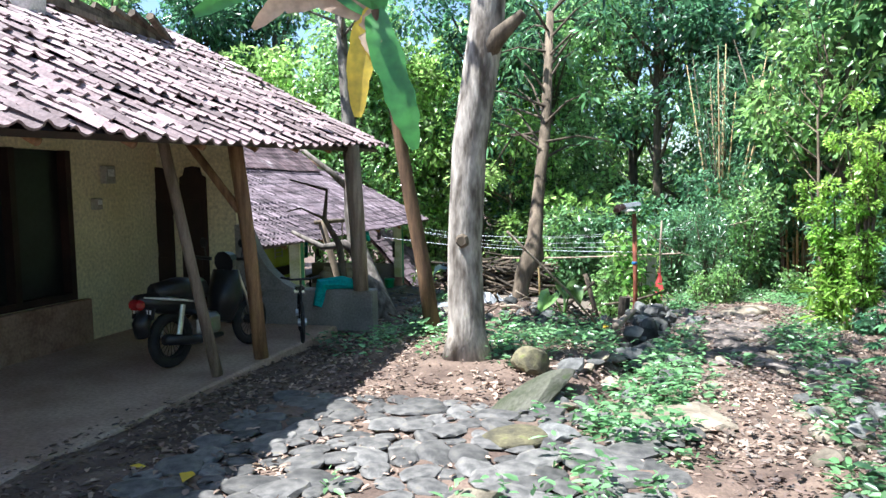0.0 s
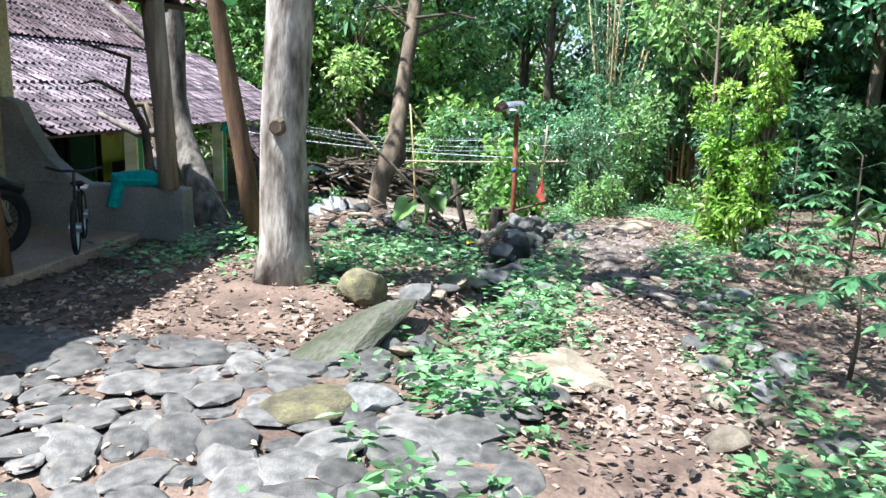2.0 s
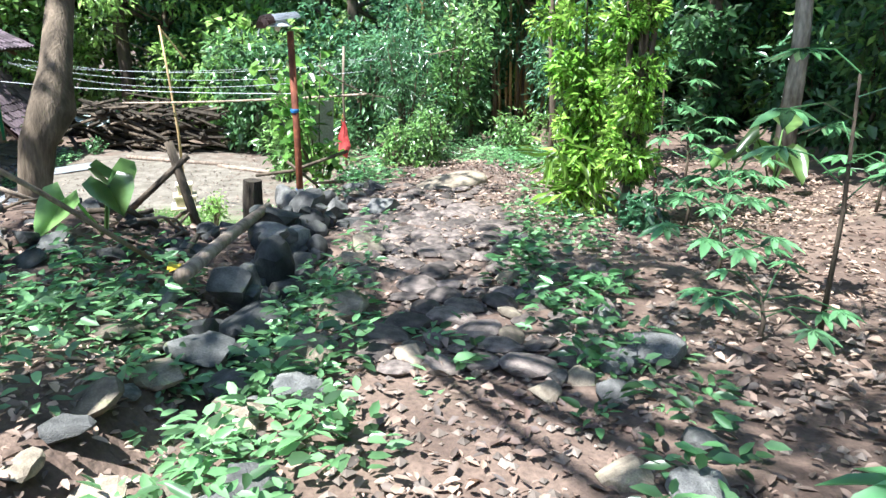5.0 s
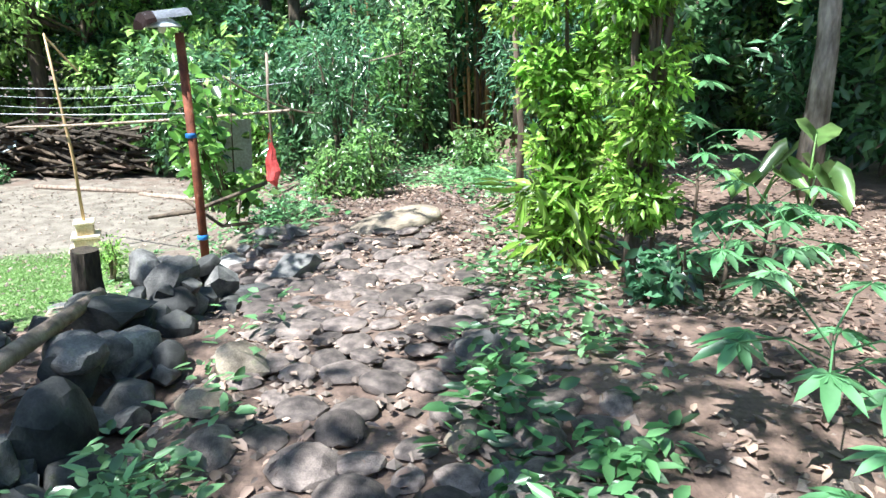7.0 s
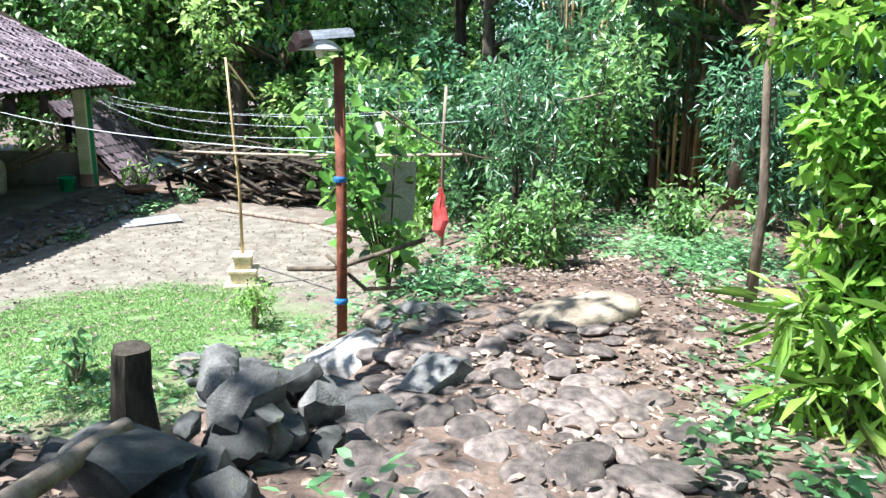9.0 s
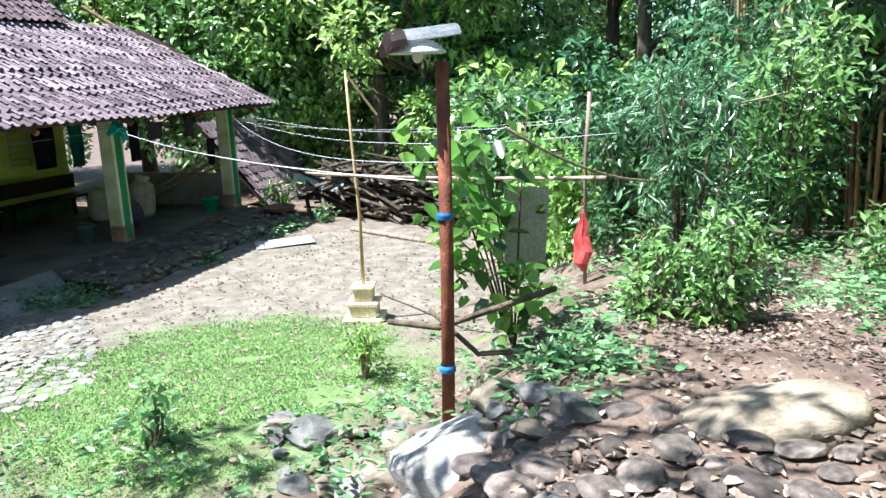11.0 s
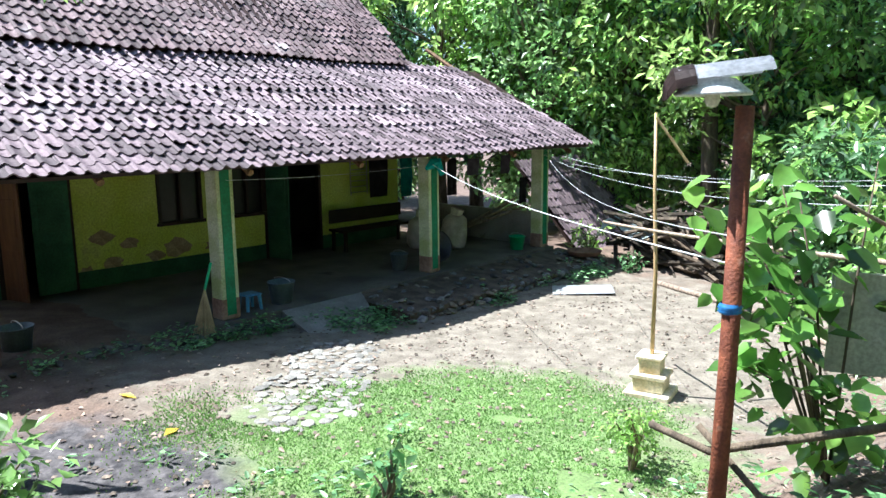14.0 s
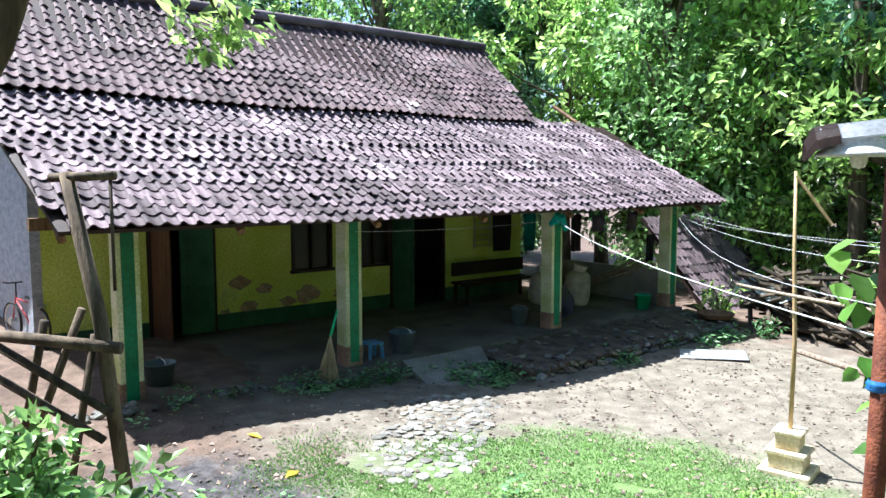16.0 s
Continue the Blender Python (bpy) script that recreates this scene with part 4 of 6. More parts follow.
def litter():
    g = np.random.default_rng(71)
    n = 52000
    x, y = g.uniform(-4.0, 6.0, n), g.uniform(0.8, 16, n)
    patch = np.array([noise.noise(Vector((a * 0.7, b * 0.7, 9))) for a, b in zip(x, y)])
    keep = (patch > g.uniform(-0.75, 0.25, n)) & ~((x < 0.6) & (y > 12.2)) & ~((x < -4.2) & (y < 8.5))
    keep &= ~((x > 0.4) & (x < 2.2) & (y > 7.8) & (y < 13) & (g.random(n) < 0.5))
    keep &= ~((x > -2.9) & (x < 0.2) & (y < 5.2) & (g.random(n) < 0.65))
    yx, yy = np.concatenate([g.uniform(-7, -0.5, 1600), g.uniform(-3.95, -2.0, 3200)]), np.concatenate([g.uniform(12.5, 23, 1600), g.uniform(2.0, 8.4, 3200)])
    x, y = np.concatenate([x[keep], yx]), np.concatenate([y[keep], yy])
    n = len(x)
    z = ground_z(x, y) + g.uniform(0.008, 0.045, n)
    a = g.uniform(0, 6.28, n)
    d = np.stack([np.cos(a), np.sin(a), g.normal(size=n) * 0.18], 1)
    nr = np.stack([g.normal(size=n) * 0.35, g.normal(size=n) * 0.35, np.ones(n)], 1)
    ln = g.uniform(0.022, 0.08, n)
    ob = new("leaf_litter", leaf_mesh("leaf_litter", np.stack([x, y, z], 1), d, nr, ln, ln * g.uniform(0.3, 0.6, n), M_LITTER, 0.2, True))
    tagged(ob, "dry brown fallen leaves scattered over the earth", "leaf litter", kind="stuff")


def lawn():
    g = np.random.default_rng(72)
    n = 42000
    r, a = np.sqrt(g.random(n)), g.uniform(0, 6.28, n)
    x, y = -2.75 + r * np.cos(a) * 2.0 + g.normal(size=n) * 0.15, 15.2 + r * np.sin(a) * 2.4 + g.normal(size=n) * 0.15
    m = n // 8
    x[:m], y[:m] = -4.6 + g.normal(size=m) * 0.5, 13.6 + g.normal(size=m) * 0.4
    patch = np.array([noise.noise(Vector((p * 1.1, q * 1.1, 4))) for p, q in zip(x, y)])
    keep = patch > -0.28
    x, y = x[keep], y[keep]
    n = len(x)
    d = np.stack([g.normal(size=n) * 0.6, g.normal(size=n) * 0.6, np.ones(n)], 1)
    nr = np.stack([g.normal(size=n), g.normal(size=n), np.full(n, 0.2)], 1)
    ln = g.uniform(0.012, 0.035, n)
    ob = new("lawn_grass", leaf_mesh("lawn_grass", np.stack([x, y, ground_z(x, y)], 1), d, nr, ln, np.full(n, 0.016), M_GRASS, 0.1))
    tagged(ob, "short bright green lawn grass in the yard", "grass", kind="stuff")


def gravel():
    """Loose chips and pebbles trodden into the path and yard."""
    g = np.random.default_rng(74)
    n = 7000
    x, y = g.uniform(-0.2, 3.2, n), g.uniform(4.5, 16, n)
    m = n // 4
    x[:m], y[:m] = g.uniform(-7.5, -0.5, m), g.uniform(12, 23.5, m)
    s = g.uniform(0.008, 0.035, n)
    z = ground_z(x, y) + 0.012
    octa = np.array([(1, 0, 0), (0, 1, 0), (-1, 0, 0), (0, -1, 0), (0, 0, 0.6), (0, 0, -0.4)], float)
    fc = np.array([(0, 1, 4), (1, 2, 4), (2, 3, 4), (3, 0, 4)])
    v = np.stack([x, y, z], 1)[:, None, :] + octa[None] * s[:, None, None] * g.uniform(0.6, 1.4, (n, 6, 1))
    f = (np.arange(n) * 6)[:, None, None] + fc[None]
    ob = new("gravel", mesh_of("gravel", v.reshape(-1, 3), f.reshape(-1, 3).tolist(), M_GRAVEL))
    tagged(ob, "small loose brown and grey stone chips", "gravel", kind="stuff")


M_GRAVEL = mat("brown_stone_chips", (0.11, 0.085, 0.065), (0.26, 0.21, 0.17), 3, 0.85, 0.2, 40, 0.25, island=True)
weeds(), litter(), lawn(), gravel()


# ---- plants ----
def palmate(x, y, h, n, size, seed, material, label, leaflets=7, group="cassava plants", spread=0.4):
    r = random.Random(seed)
    th = thing("cassava_plant", (x, y, gz(x, y) - 0.02), label, "plant", group)
    part("stem", T([(0, 0, 0), (0.02, 0.01, h * 0.5), (0.0, 0.03, h)], (0.016, 0.012, 0.007), 6), M_DARKBARK, th, "", True)
    for k in range(n):
        a = k * 2.4 + r.uniform(-0.3, 0.3)
        f = 0.45 + 0.55 * (k + 1) / n
        b = Vector((0, 0.02, h * f))
        e = b + Vector((math.cos(a) * spread * r.uniform(0.6, 1), math.sin(a) * spread * r.uniform(0.6, 1), r.uniform(0.0, 0.16)))
        stalk = part("leaf_stalk", T([b, (b + e) / 2 + Vector((0, 0, 0.05)), e], 0.004, 4), material, th)
        C, Dv, N, L, W = [], [], [], [], []
        for q in range(leaflets):
            t = a + (q - (leaflets - 1) / 2) * 0.72
            C.append(tuple(e)), Dv.append((math.cos(t), math.sin(t), -0.25)), N.append((r.uniform(-0.2, 0.2), r.uniform(-0.2, 0.2), 1))
            s = size * (1 - 0.11 * abs(q - (leaflets - 1) / 2)) * r.uniform(0.9, 1.1)
            L.append(s), W.append(s * 0.34)
        part("leaf", leaf_mesh("leaf", C, Dv, N, L, W, material, 0.12, True), material, th)
    return th


M_CASS = leafmat("cassava_leaf", (0.09, 0.25, 0.09), (0.21, 0.42, 0.19), 0.4, 0.4)
for i, (x, y, h, n, s) in enumerate(((2.18, 5.7, 0.62, 9, 0.2), (2.62, 7.72, 0.26, 7, 0.15), (2.82, 8.55, 0.38, 9, 0.18), (3.85, 10.4, 0.42, 9, 0.18), (4.27, 12.1, 0.75, 11, 0.18), (2.75, 6.2, 0.7, 8, 0.18), (4.2, 11.0, 0.45, 8, 0.2), (4.4, 8.2, 0.9, 9, 0.18), (3.3, 6.7, 0.8, 9, 0.18), (3.35, 10.1, 0.35, 8, 0.2), (5.1, 10.2, 0.5, 8, 0.2))):
    palmate(x, y, h, n, s, 200 + i, M_CASS, "young cassava plant with palmate leaves in bare earth")
M_GLOSSY = leafmat("glossy_dark_leaf", (0.06, 0.16, 0.06), (0.13, 0.28, 0.12), 0.22, 0.35)
for i, (x, y, h, n, s) in enumerate(((2.96, 7.75, 1.3, 7, 0.22), (4.07, 12.4, 1.5, 10, 0.24))):
    palmate(x, y, h, n, s, 230 + i, M_GLOSSY, "slender sapling with whorls of long glossy leaves", 9, "glossy saplings", 0.42)


def broadleaf(x, y, h, n, size, seed, label, material, name="taro_plant", wide=0.75):
    r = random.Random(seed)
    th = thing(name, (x, y, gz(x, y) - 0.02), label, "plant")
    for k in range(n):
        a = r.uniform(0, 6.28)
        e = Vector((math.cos(a) * 0.25, math.sin(a) * 0.25, h * r.uniform(0.6, 1.1)))
        part("leaf_stalk", T([(0, 0, 0), e * 0.6 + Vector((0, 0, 0.08)), e], (0.014, 0.01, 0.006), 5), material, th)
        bm = bmesh.new()
        m = Matrix.Translation(e) @ pose(0, 0, 0, r.uniform(-20, 20), 40 + r.uniform(-15, 15), math.degrees(a))
        out = [(-0.28, 0.22), (-0.1, 0.42), (0.2, 0.36), (0.55, 0.18), (0.8, 0)]
        mid = [bm.verts.new(m @ Vector((t * size, 0, -0.05 * size))) for t in (-0.08, 0.0, 0.2, 0.55, 0.8)]
        for sgn in (1, -1):
            ed = [bm.verts.new(m @ Vector((u * size, sgn * v * size * wide / 0.75, 0.06 * size * (v > 0)))) for u, v in out]
            for q in range(4):
                try:
                    bm.faces.new((mid[q], mid[q + 1], ed[q + 1], ed[q]))
                except ValueError:
                    pass
        bmesh.ops.remove_doubles(bm, verts=bm.verts, dist=1e-4)
        part("leaf", bm, material, th, "", True)
    return th


broadleaf(5.2, 11.95, 0.75, 4, 0.45, 1, "taro plant with large heart-shaped leaves", M_LEAF)
broadleaf(4.8, 12.1, 0.5, 3, 0.35, 2, "taro plant with large heart-shaped leaves", M_LEAF)
broadleaf(-0.9, 9.4, 0.45, 4, 0.35, 3, "low broad-leaved plant beside the rock heap", M_LEAF)
broadleaf(-2.3, 11.6, 0.55, 5, 0.35, 4, "low broad-leaved plant at the yard's edge", M_LEAFLIME)
broadleaf(6.2, 10.5, 1.0, 5, 0.5, 5, "taro plant with large heart-shaped leaves in shade", M_LEAF)

# the tall vine-covered fence post beside the path
shrub("vine_bush", 2.95, 10.45, 3.3, 0.4, 6200, 0.075, M_VINE, "tall sunlit vine climbing old fence posts", 41, slim=0.42, stems=8)
shrub("vine_bush", 2.8, 11.45, 2.2, 0.45, 5200, 0.085, M_VINE, "sunlit yellow green vine hanging over fence posts", 42, slim=0.45, stems=8)
shrub("vine_bush", 2.85, 11.35, 0.8, 0.38, 300, 0.26, M_VINE, "sunlit clump of long strap-like leaves", 43, slim=0.17, stems=7)
shrub("vine_bush", 3.0, 10.05, 0.4, 0.25, 230, 0.1, M_LEAFBLUE, "low cool green plant at the foot of the posts", 44, slim=0.5, stems=6)
for k, (x, y, h, dx) in enumerate(((2.93, 10.5, 1.3, 0.05), (3.12, 10.5, 1.3, -0.04), (2.86, 11.5, 1.2, -0.05), (3.0, 11.6, 1.0, 0.06))):
    post("fence_post", [(x, y, gz(x, y) - 0.1), (x + dx, y, gz(x, y) + h)], 0.015, "thin grey fence post wrapped in vines", M_DARKBARK, "fence posts")

# thicket beyond the lamp pole
for k, (x, y, h, r0, n, ln, m, sl) in enumerate((
        (1.45, 15.7, 2.0, 0.5, 1300, 0.15, M_LEAFDARK, 0.16), (1.75, 16.9, 2.6, 0.65, 1500, 0.15, M_LEAFBLUE, 0.18), (0.9, 18.0, 2.4, 0.8, 1500, 0.14, M_LEAFDARK, 0.4),
        (2.4, 18.6, 2.4, 0.9, 1600, 0.14, M_LEAF, 0.4), (0.2, 19.0, 1.8, 0.8, 1300, 0.15, M_LEAFLIME, 0.45), (1.2, 14.7, 0.6, 0.4, 500, 0.09, M_LEAF, 0.5), (3.2, 19.8, 3.2, 1.1, 2200, 0.16, M_LEAFDARK, 0.4), (4.8, 18.0, 2.8, 1.2, 2200, 0.16, M_LEAFBLUE, 0.25),
        (0.75, 13.5, 0.25, 0.25, 260, 0.06, M_WEED, 0.5), (1.7, 14.7, 0.8, 0.5, 900, 0.08, M_LEAF, 0.5), (3.6, 17.0, 0.8, 0.7, 900, 0.1, M_LEAF, 0.5), (-0.6, 20.2, 1.9, 0.9, 1500, 0.16, M_LEAF, 0.45))):
    shrub("thicket_shrub", x, y, h, r0, n, ln, m, "dense green shrub in the thicket beyond the lamp pole", 300 + k, "thicket shrubs", slim=sl, stems=6)
shrub("yard_bush", -1.4, 15.6, 0.6, 0.3, 420, 0.06, M_LEAFLIME, "small round yellow green bush on the lawn", 51, "yard bushes", stems=5, low=0.6)
shrub("yard_bush", -2.35, 13.7, 0.45, 0.22, 60, 0.13, M_WEED, "small broad-leaved seedling on the lawn's edge", 52, "yard bushes", stems=4)
for k, (x, y, h) in enumerate(((-3.6, 11.4, 0.75), (-4.3, 11.1, 0.9), (-3.2, 11.1, 0.5))):
    shrub("yard_bush", x, y, h, 0.5, 620, 0.13, M_LEAF, "leafy bright green plant among the stacked timber", 54 + k, "timber plants", stems=6)
shrub("yard_bush", -7.4, 25.0, 0.8, 0.4, 150, 0.25, M_LEAFLIME, "bright green long-leaved plant beside the veranda", 58, slim=0.2, stems=6)
shrub("yard_bush", -5.8, 23.9, 0.4, 0.3, 150, 0.1, M_WEED, "bright green weed at the wood pile", 59, stems=5)


def big_leaf_sapling():
    x, y = 0.2, 14.95
    th = thing("mulberry_sapling", (x, y, gz(x, y)), "sprawling sapling with large bright green leaves", "plant")
    r = random.Random(15)
    C, Dv, N, L, W = [], [], [], [], []
    tips = [(-0.6, -0.35, 1.65), (-0.6, 0.0, 1.7), (-0.25, -0.8, 1.6), (0.1, 0.1, 1.95), (-0.3, -0.6, 0.85), (-0.45, -0.5, 1.15), (-0.1, -0.7, 1.2), (0.25, -0.5, 0.7), (0.1, -0.7, 0.55), (-0.5, 0.25, 1.45), (-0.35, -0.1, 1.85), (-0.15, -0.4, 1.75)]
    for t in tips:
        t = Vector(t)
        part("branch", T([(0, 0, 0), t * 0.5 + Vector((0, 0, 0.25)), t], (0.011, 0.008, 0.004), 5), M_DARKBARK, th, "", True)
        for k in range(25):
            f = r.uniform(0.5, 1.08)
            p = t * f + Vector((0, 0, 0.5 * f * (1 - f))) + Vector((r.uniform(-1, 1), r.uniform(-1, 1), r.uniform(-1, 1))) * 0.17
            a = r.uniform(0, 6.28)
            C.append(tuple(p)), Dv.append((math.cos(a), math.sin(a), r.uniform(-1.1, 0.1))), N.append((r.uniform(-0.8, 0.8), r.uniform(-0.8, 0.8), 1))
            s = r.uniform(0.1, 0.21)
            L.append(s), W.append(s * 0.72)
    part("foliage", leaf_mesh("foliage", C, Dv, N, L, W, M_SAPLING, 0.1, True), M_SAPLING, th)


M_SAPLING = leafmat("bright_sapling_leaf", (0.1, 0.24, 0.045), (0.24, 0.42, 0.09), 0.26, 0.5)
big_leaf_sapling()

# shade trees on the slope and in the wood beside the path
tree("teak_tree", 5.75, 12.7, 11, 0.105, 4.6, 3.2, 5200, 0.34, M_LEAFDARK, M_BARK, "straight pale trunk of a tall tree in the wood", 61, blobs=22)
tree("slender_tree", 3.08, 13.3, 6.5, 0.036, 3.0, 1.5, 1400, 0.16, M_LEAF, M_DARKBARK, "slender brown tree at the wood's edge", 63, lean=(0.1, 0.5), blobs=14)


def mango_tree():
    """A knee-bent young tree with a thin crown and whorls of glossy leaves."""
    r = random.Random(62)
    th = thing("mango_tree", (-1.6, 10.2, gz(-1.6, 10.2) - 0.1), "knee-bent dark mango tree at the top of the yard", "tree")
    part("trunk", T([(0, 0, 0), (0.0, 0.0, 0.3), (0.04, 0.02, 0.6), (0.16, 0.06, 0.85), (0.19, 0.16, 1.1), (0.19, 0.5, 1.7), (0.28, 0.85, 2.8), (0.3, 1.3, 4.6)], (0.15, 0.12, 0.13, 0.17, 0.115, 0.095, 0.085, 0.06), 12, 0.25), M_DARKBARK, th, "", True)
    bm, bl = bmesh.new(), []
    for k in range(26):
        f = Vector((0.25, 0.6, 2.2)).lerp(Vector((0.3, 1.3, 4.6)), r.random())
        a, q = r.uniform(0, 6.28), r.uniform(0.5, 1.3)
        e = f + Vector((math.cos(a) * q, math.sin(a) * q, r.uniform(-0.1, 0.9)))
        tube(bm, [f, (f + e) / 2 + Vector((0, 0, 0.1)), e], (0.025, 0.015, 0.006), 5, 0, False)
        bl.append((*e, r.uniform(0.14, 0.3)))
    part("limb", bm, M_DARKBARK, th, "", True)
    part("crown", clump_leaves("crown", bl, 620, 0.2, M_GLOSSY, 0.3, 0.4, 62), M_GLOSSY, th)
    return th


def forked_tree():
    """A grey forked trunk behind the end of the porch."""
    r = random.Random(64)
    th = thing("forked_tree", (-3.6, 10.0, gz(-3.6, 10.0) - 0.1), "grey forked tree leaning behind the porch wall", "tree")
    part("trunk", T([(0, 0, 0), (-0.2, 0.15, 0.4), (-0.68, 0.55, 1.15), (-0.78, 0.6, 1.7), (-0.76, 0.6, 2.6), (-0.9, 0.7, 4.2), (-1.1, 0.9, 6.0)], (0.24, 0.19, 0.16, 0.125, 0.115, 0.09, 0.05), 12, 0.2), M_GREYBARK, th, "", True)
    part("side_limb", T([(-0.6, 0.5, 1.05), (-0.85, 0.4, 1.25), (-1.2, 0.35, 1.2), (-1.7, 0.3, 1.45)], (0.09, 0.07, 0.05, 0.03), 9, 0.2), M_GREYBARK, th, "", True)
    part("side_limb", T([(-0.8, 0.6, 2.1), (-1.1, 0.5, 2.4), (-1.7, 0.4, 2.9)], (0.07, 0.05, 0.02), 8, 0.2), M_GREYBARK, th, "", True)
    bm, bl = bmesh.new(), []
    for k in range(14):
        a, q = r.uniform(0, 6.28), r.uniform(0.4, 1.5)
        f = Vector((-0.9, 0.7, 4.2)).lerp(Vector((-1.1, 0.9, 6.0)), r.random())
        e = f + Vector((math.cos(a) * q, math.sin(a) * q, r.uniform(0, 0.9)))
        tube(bm, [f, (f + e) / 2, e], (0.03, 0.02, 0.006), 5, 0, False)
        bl.append((*e, r.uniform(0.25, 0.5)))
    part("limb", bm, M_GREYBARK, th, "", True)
    part("crown", clump_leaves("crown", bl, 500, 0.18, M_LEAF, 0.5, 0.3, 64), M_LEAF, th)


mango = mango_tree()
forked_tree()
mv = mango.location
tw = [Vector(p) - mv for p in ((-2.45, 11.69, 1.94), (-2.36, 11.8, 1.89), (-2.3, 11.89, 1.9), (-2.23, 11.98, 1.99), (-2.39, 11.75, 1.83), (-2.34, 11.85, 2.03))]
part("twig", T([(0.28, 0.75, 2.7), (tw[0] + Vector((0.28, 0.75, 2.7))) / 2 + Vector((0, 0, 0.3)), tw[1] + Vector((0, 0, 0.12)), tw[3]], (0.03, 0.015, 0.008, 0.003), 5), M_DARKBARK, mango, "", True)
part("twig_leaves", clump_leaves("twig_leaves", [(*p, 0.09) for p in tw], 130, 0.1, M_LEAFLIME, 0.4, 0.3, 77), M_LEAFLIME, mango, "bright sunlit leaves on a low twig")
for k, (x, y, h) in enumerate(((8.5, 9.5, 11), (10.5, 13.5, 12), (7.6, 18.5, 12), (9.5, 6.0, 11), (5.2, 20.5, 10), (12, 17.5, 12), (8, 23, 12))):
    tree("wood_tree", x, y, h, 0.16, 3.2, 3.0, 5200, 0.32, (M_LEAFDARK, M_LEAF, M_LEAFBLUE)[k % 3], M_DARKBARK, "slender tree in the shady wood beside the path", 400 + k, "wood trees", blobs=22)
for k in range(26):
    g = random.Random(800 + k)
    x, y = g.uniform(6.5, 13), g.uniform(7.5, 22)
    shrub("wood_shrub", x, y, g.uniform(1.0, 2.6), g.uniform(0.6, 1.1), 1000, g.uniform(0.14, 0.26), (M_LEAFDARK, M_LEAF, M_LEAFBLUE)[k % 3], "leafy shrub in the shady wood beside the path", 820 + k, "wood shrubs", slim=g.choice((0.3, 0.5)), stems=5)


def bamboo_clump(x, y, seed, n=22, h=8):
    r = random.Random(seed)
    th = thing("bamboo_clump", (x, y, gz(x, y)), "clump of tall bamboo stems with narrow leaves", "bamboo", "bamboo clumps")
    bl = []
    for k in range(n):
        a, q = r.uniform(0, 6.28), r.uniform(0, 0.6)
        b = Vector((math.cos(a) * q, math.sin(a) * q, 0))
        e = b * 3.5 + Vector((0, 0, h * r.uniform(0.7, 1)))
        part("culm", T([b, b * 1.4 + Vector((0, 0, h * 0.4)), e], (0.035, 0.03, 0.01), 6), M_BAMBOO if k % 3 else M_DARKBARK, th, "", True)
        for f in (0.35, 0.55, 0.75, 0.95):
            bl.append((*(b.lerp(e, f)), r.uniform(0.4, 0.8)))
    part("foliage", clump_leaves("foliage", bl, 4200, 0.22, M_LEAFBLUE, 0.14, 0.6, seed), M_LEAFBLUE, th)


tree("sunlit_tree", -9.5, 30.5, 9.5, 0.16, 2.2, 3.6, 6000, 0.3, M_LEAFLIME, M_DARKBARK, "sunlit yellow green tree behind the house", 91, "sunlit trees", blobs=24)
tree("sunlit_tree", -4.8, 28.5, 6.5, 0.13, 1.2, 2.6, 4500, 0.24, M_LEAFLIME, M_DARKBARK, "sunlit yellow green tree behind the yard", 92, "sunlit trees", blobs=20)
tree("sunlit_tree", -15.5, 29.0, 9.5, 0.16, 3.2, 3.6, 6000, 0.3, M_LEAFLIME, M_DARKBARK, "sunlit yellow green tree behind the house", 93, "sunlit trees", blobs=24)
tree("sunlit_tree", -7.4, 32.5, 11, 0.16, 3.2, 3.6, 6000, 0.3, M_LEAFLIME, M_DARKBARK, "sunlit yellow green tree behind the house", 94, "sunlit trees", blobs=24)
tree("sunlit_tree", -12.6, 33.0, 11, 0.16, 4.2, 3.6, 6000, 0.3, M_LEAF, M_DARKBARK, "sunlit green tree behind the house", 95, "sunlit trees", blobs=24)
bamboo_clump(4.6, 21.5, 1)
bamboo_clump(6.2, 22.5, 2)
bamboo_clump(2.6, 23.5, 3)


# ---- lamp, pedestal, lines and yard things ----
M_BULB = mat("milky_bulb_glass", (0.8, 0.78, 0.68), (0.85, 0.83, 0.74), 5, 0.25, 0, 50, 0)
M_ENAMEL = mat("white_enamel", (0.7, 0.7, 0.68), (0.8, 0.8, 0.78), 6, 0.35, 0.1, 50, 0)
M_BLUE = mat("blue_plastic_rope", (0.03, 0.16, 0.42), (0.05, 0.25, 0.6), 9, 0.5, 0.2, 60, 0.1)
M_ROPE = mat("pale_nylon_rope", (0.5, 0.52, 0.55), (0.68, 0.7, 0.72), 9, 0.6, 0.1, 60, 0.15)
M_TEAL = mat("turquoise_cloth", (0.01, 0.3, 0.3), (0.03, 0.45, 0.42), 6, 0.85, 0.3, 40, 0.1)
M_RED = mat("faded_red_plastic", (0.42, 0.045, 0.045), (0.62, 0.11, 0.1), 5, 0.5, 0.2, 40, 0.05)
M_BOARD = mat("grey_damp_cloth", (0.3, 0.29, 0.25), (0.42, 0.4, 0.35), 4, 0.9, 0.3, 40, 0.05)
M_PED = mat("cream_painted_cement", (0.55, 0.45, 0.28), (0.75, 0.68, 0.52), 4, 0.8, 0.4, 40, 0.0, c3=(0.42, 0.24, 0.1))

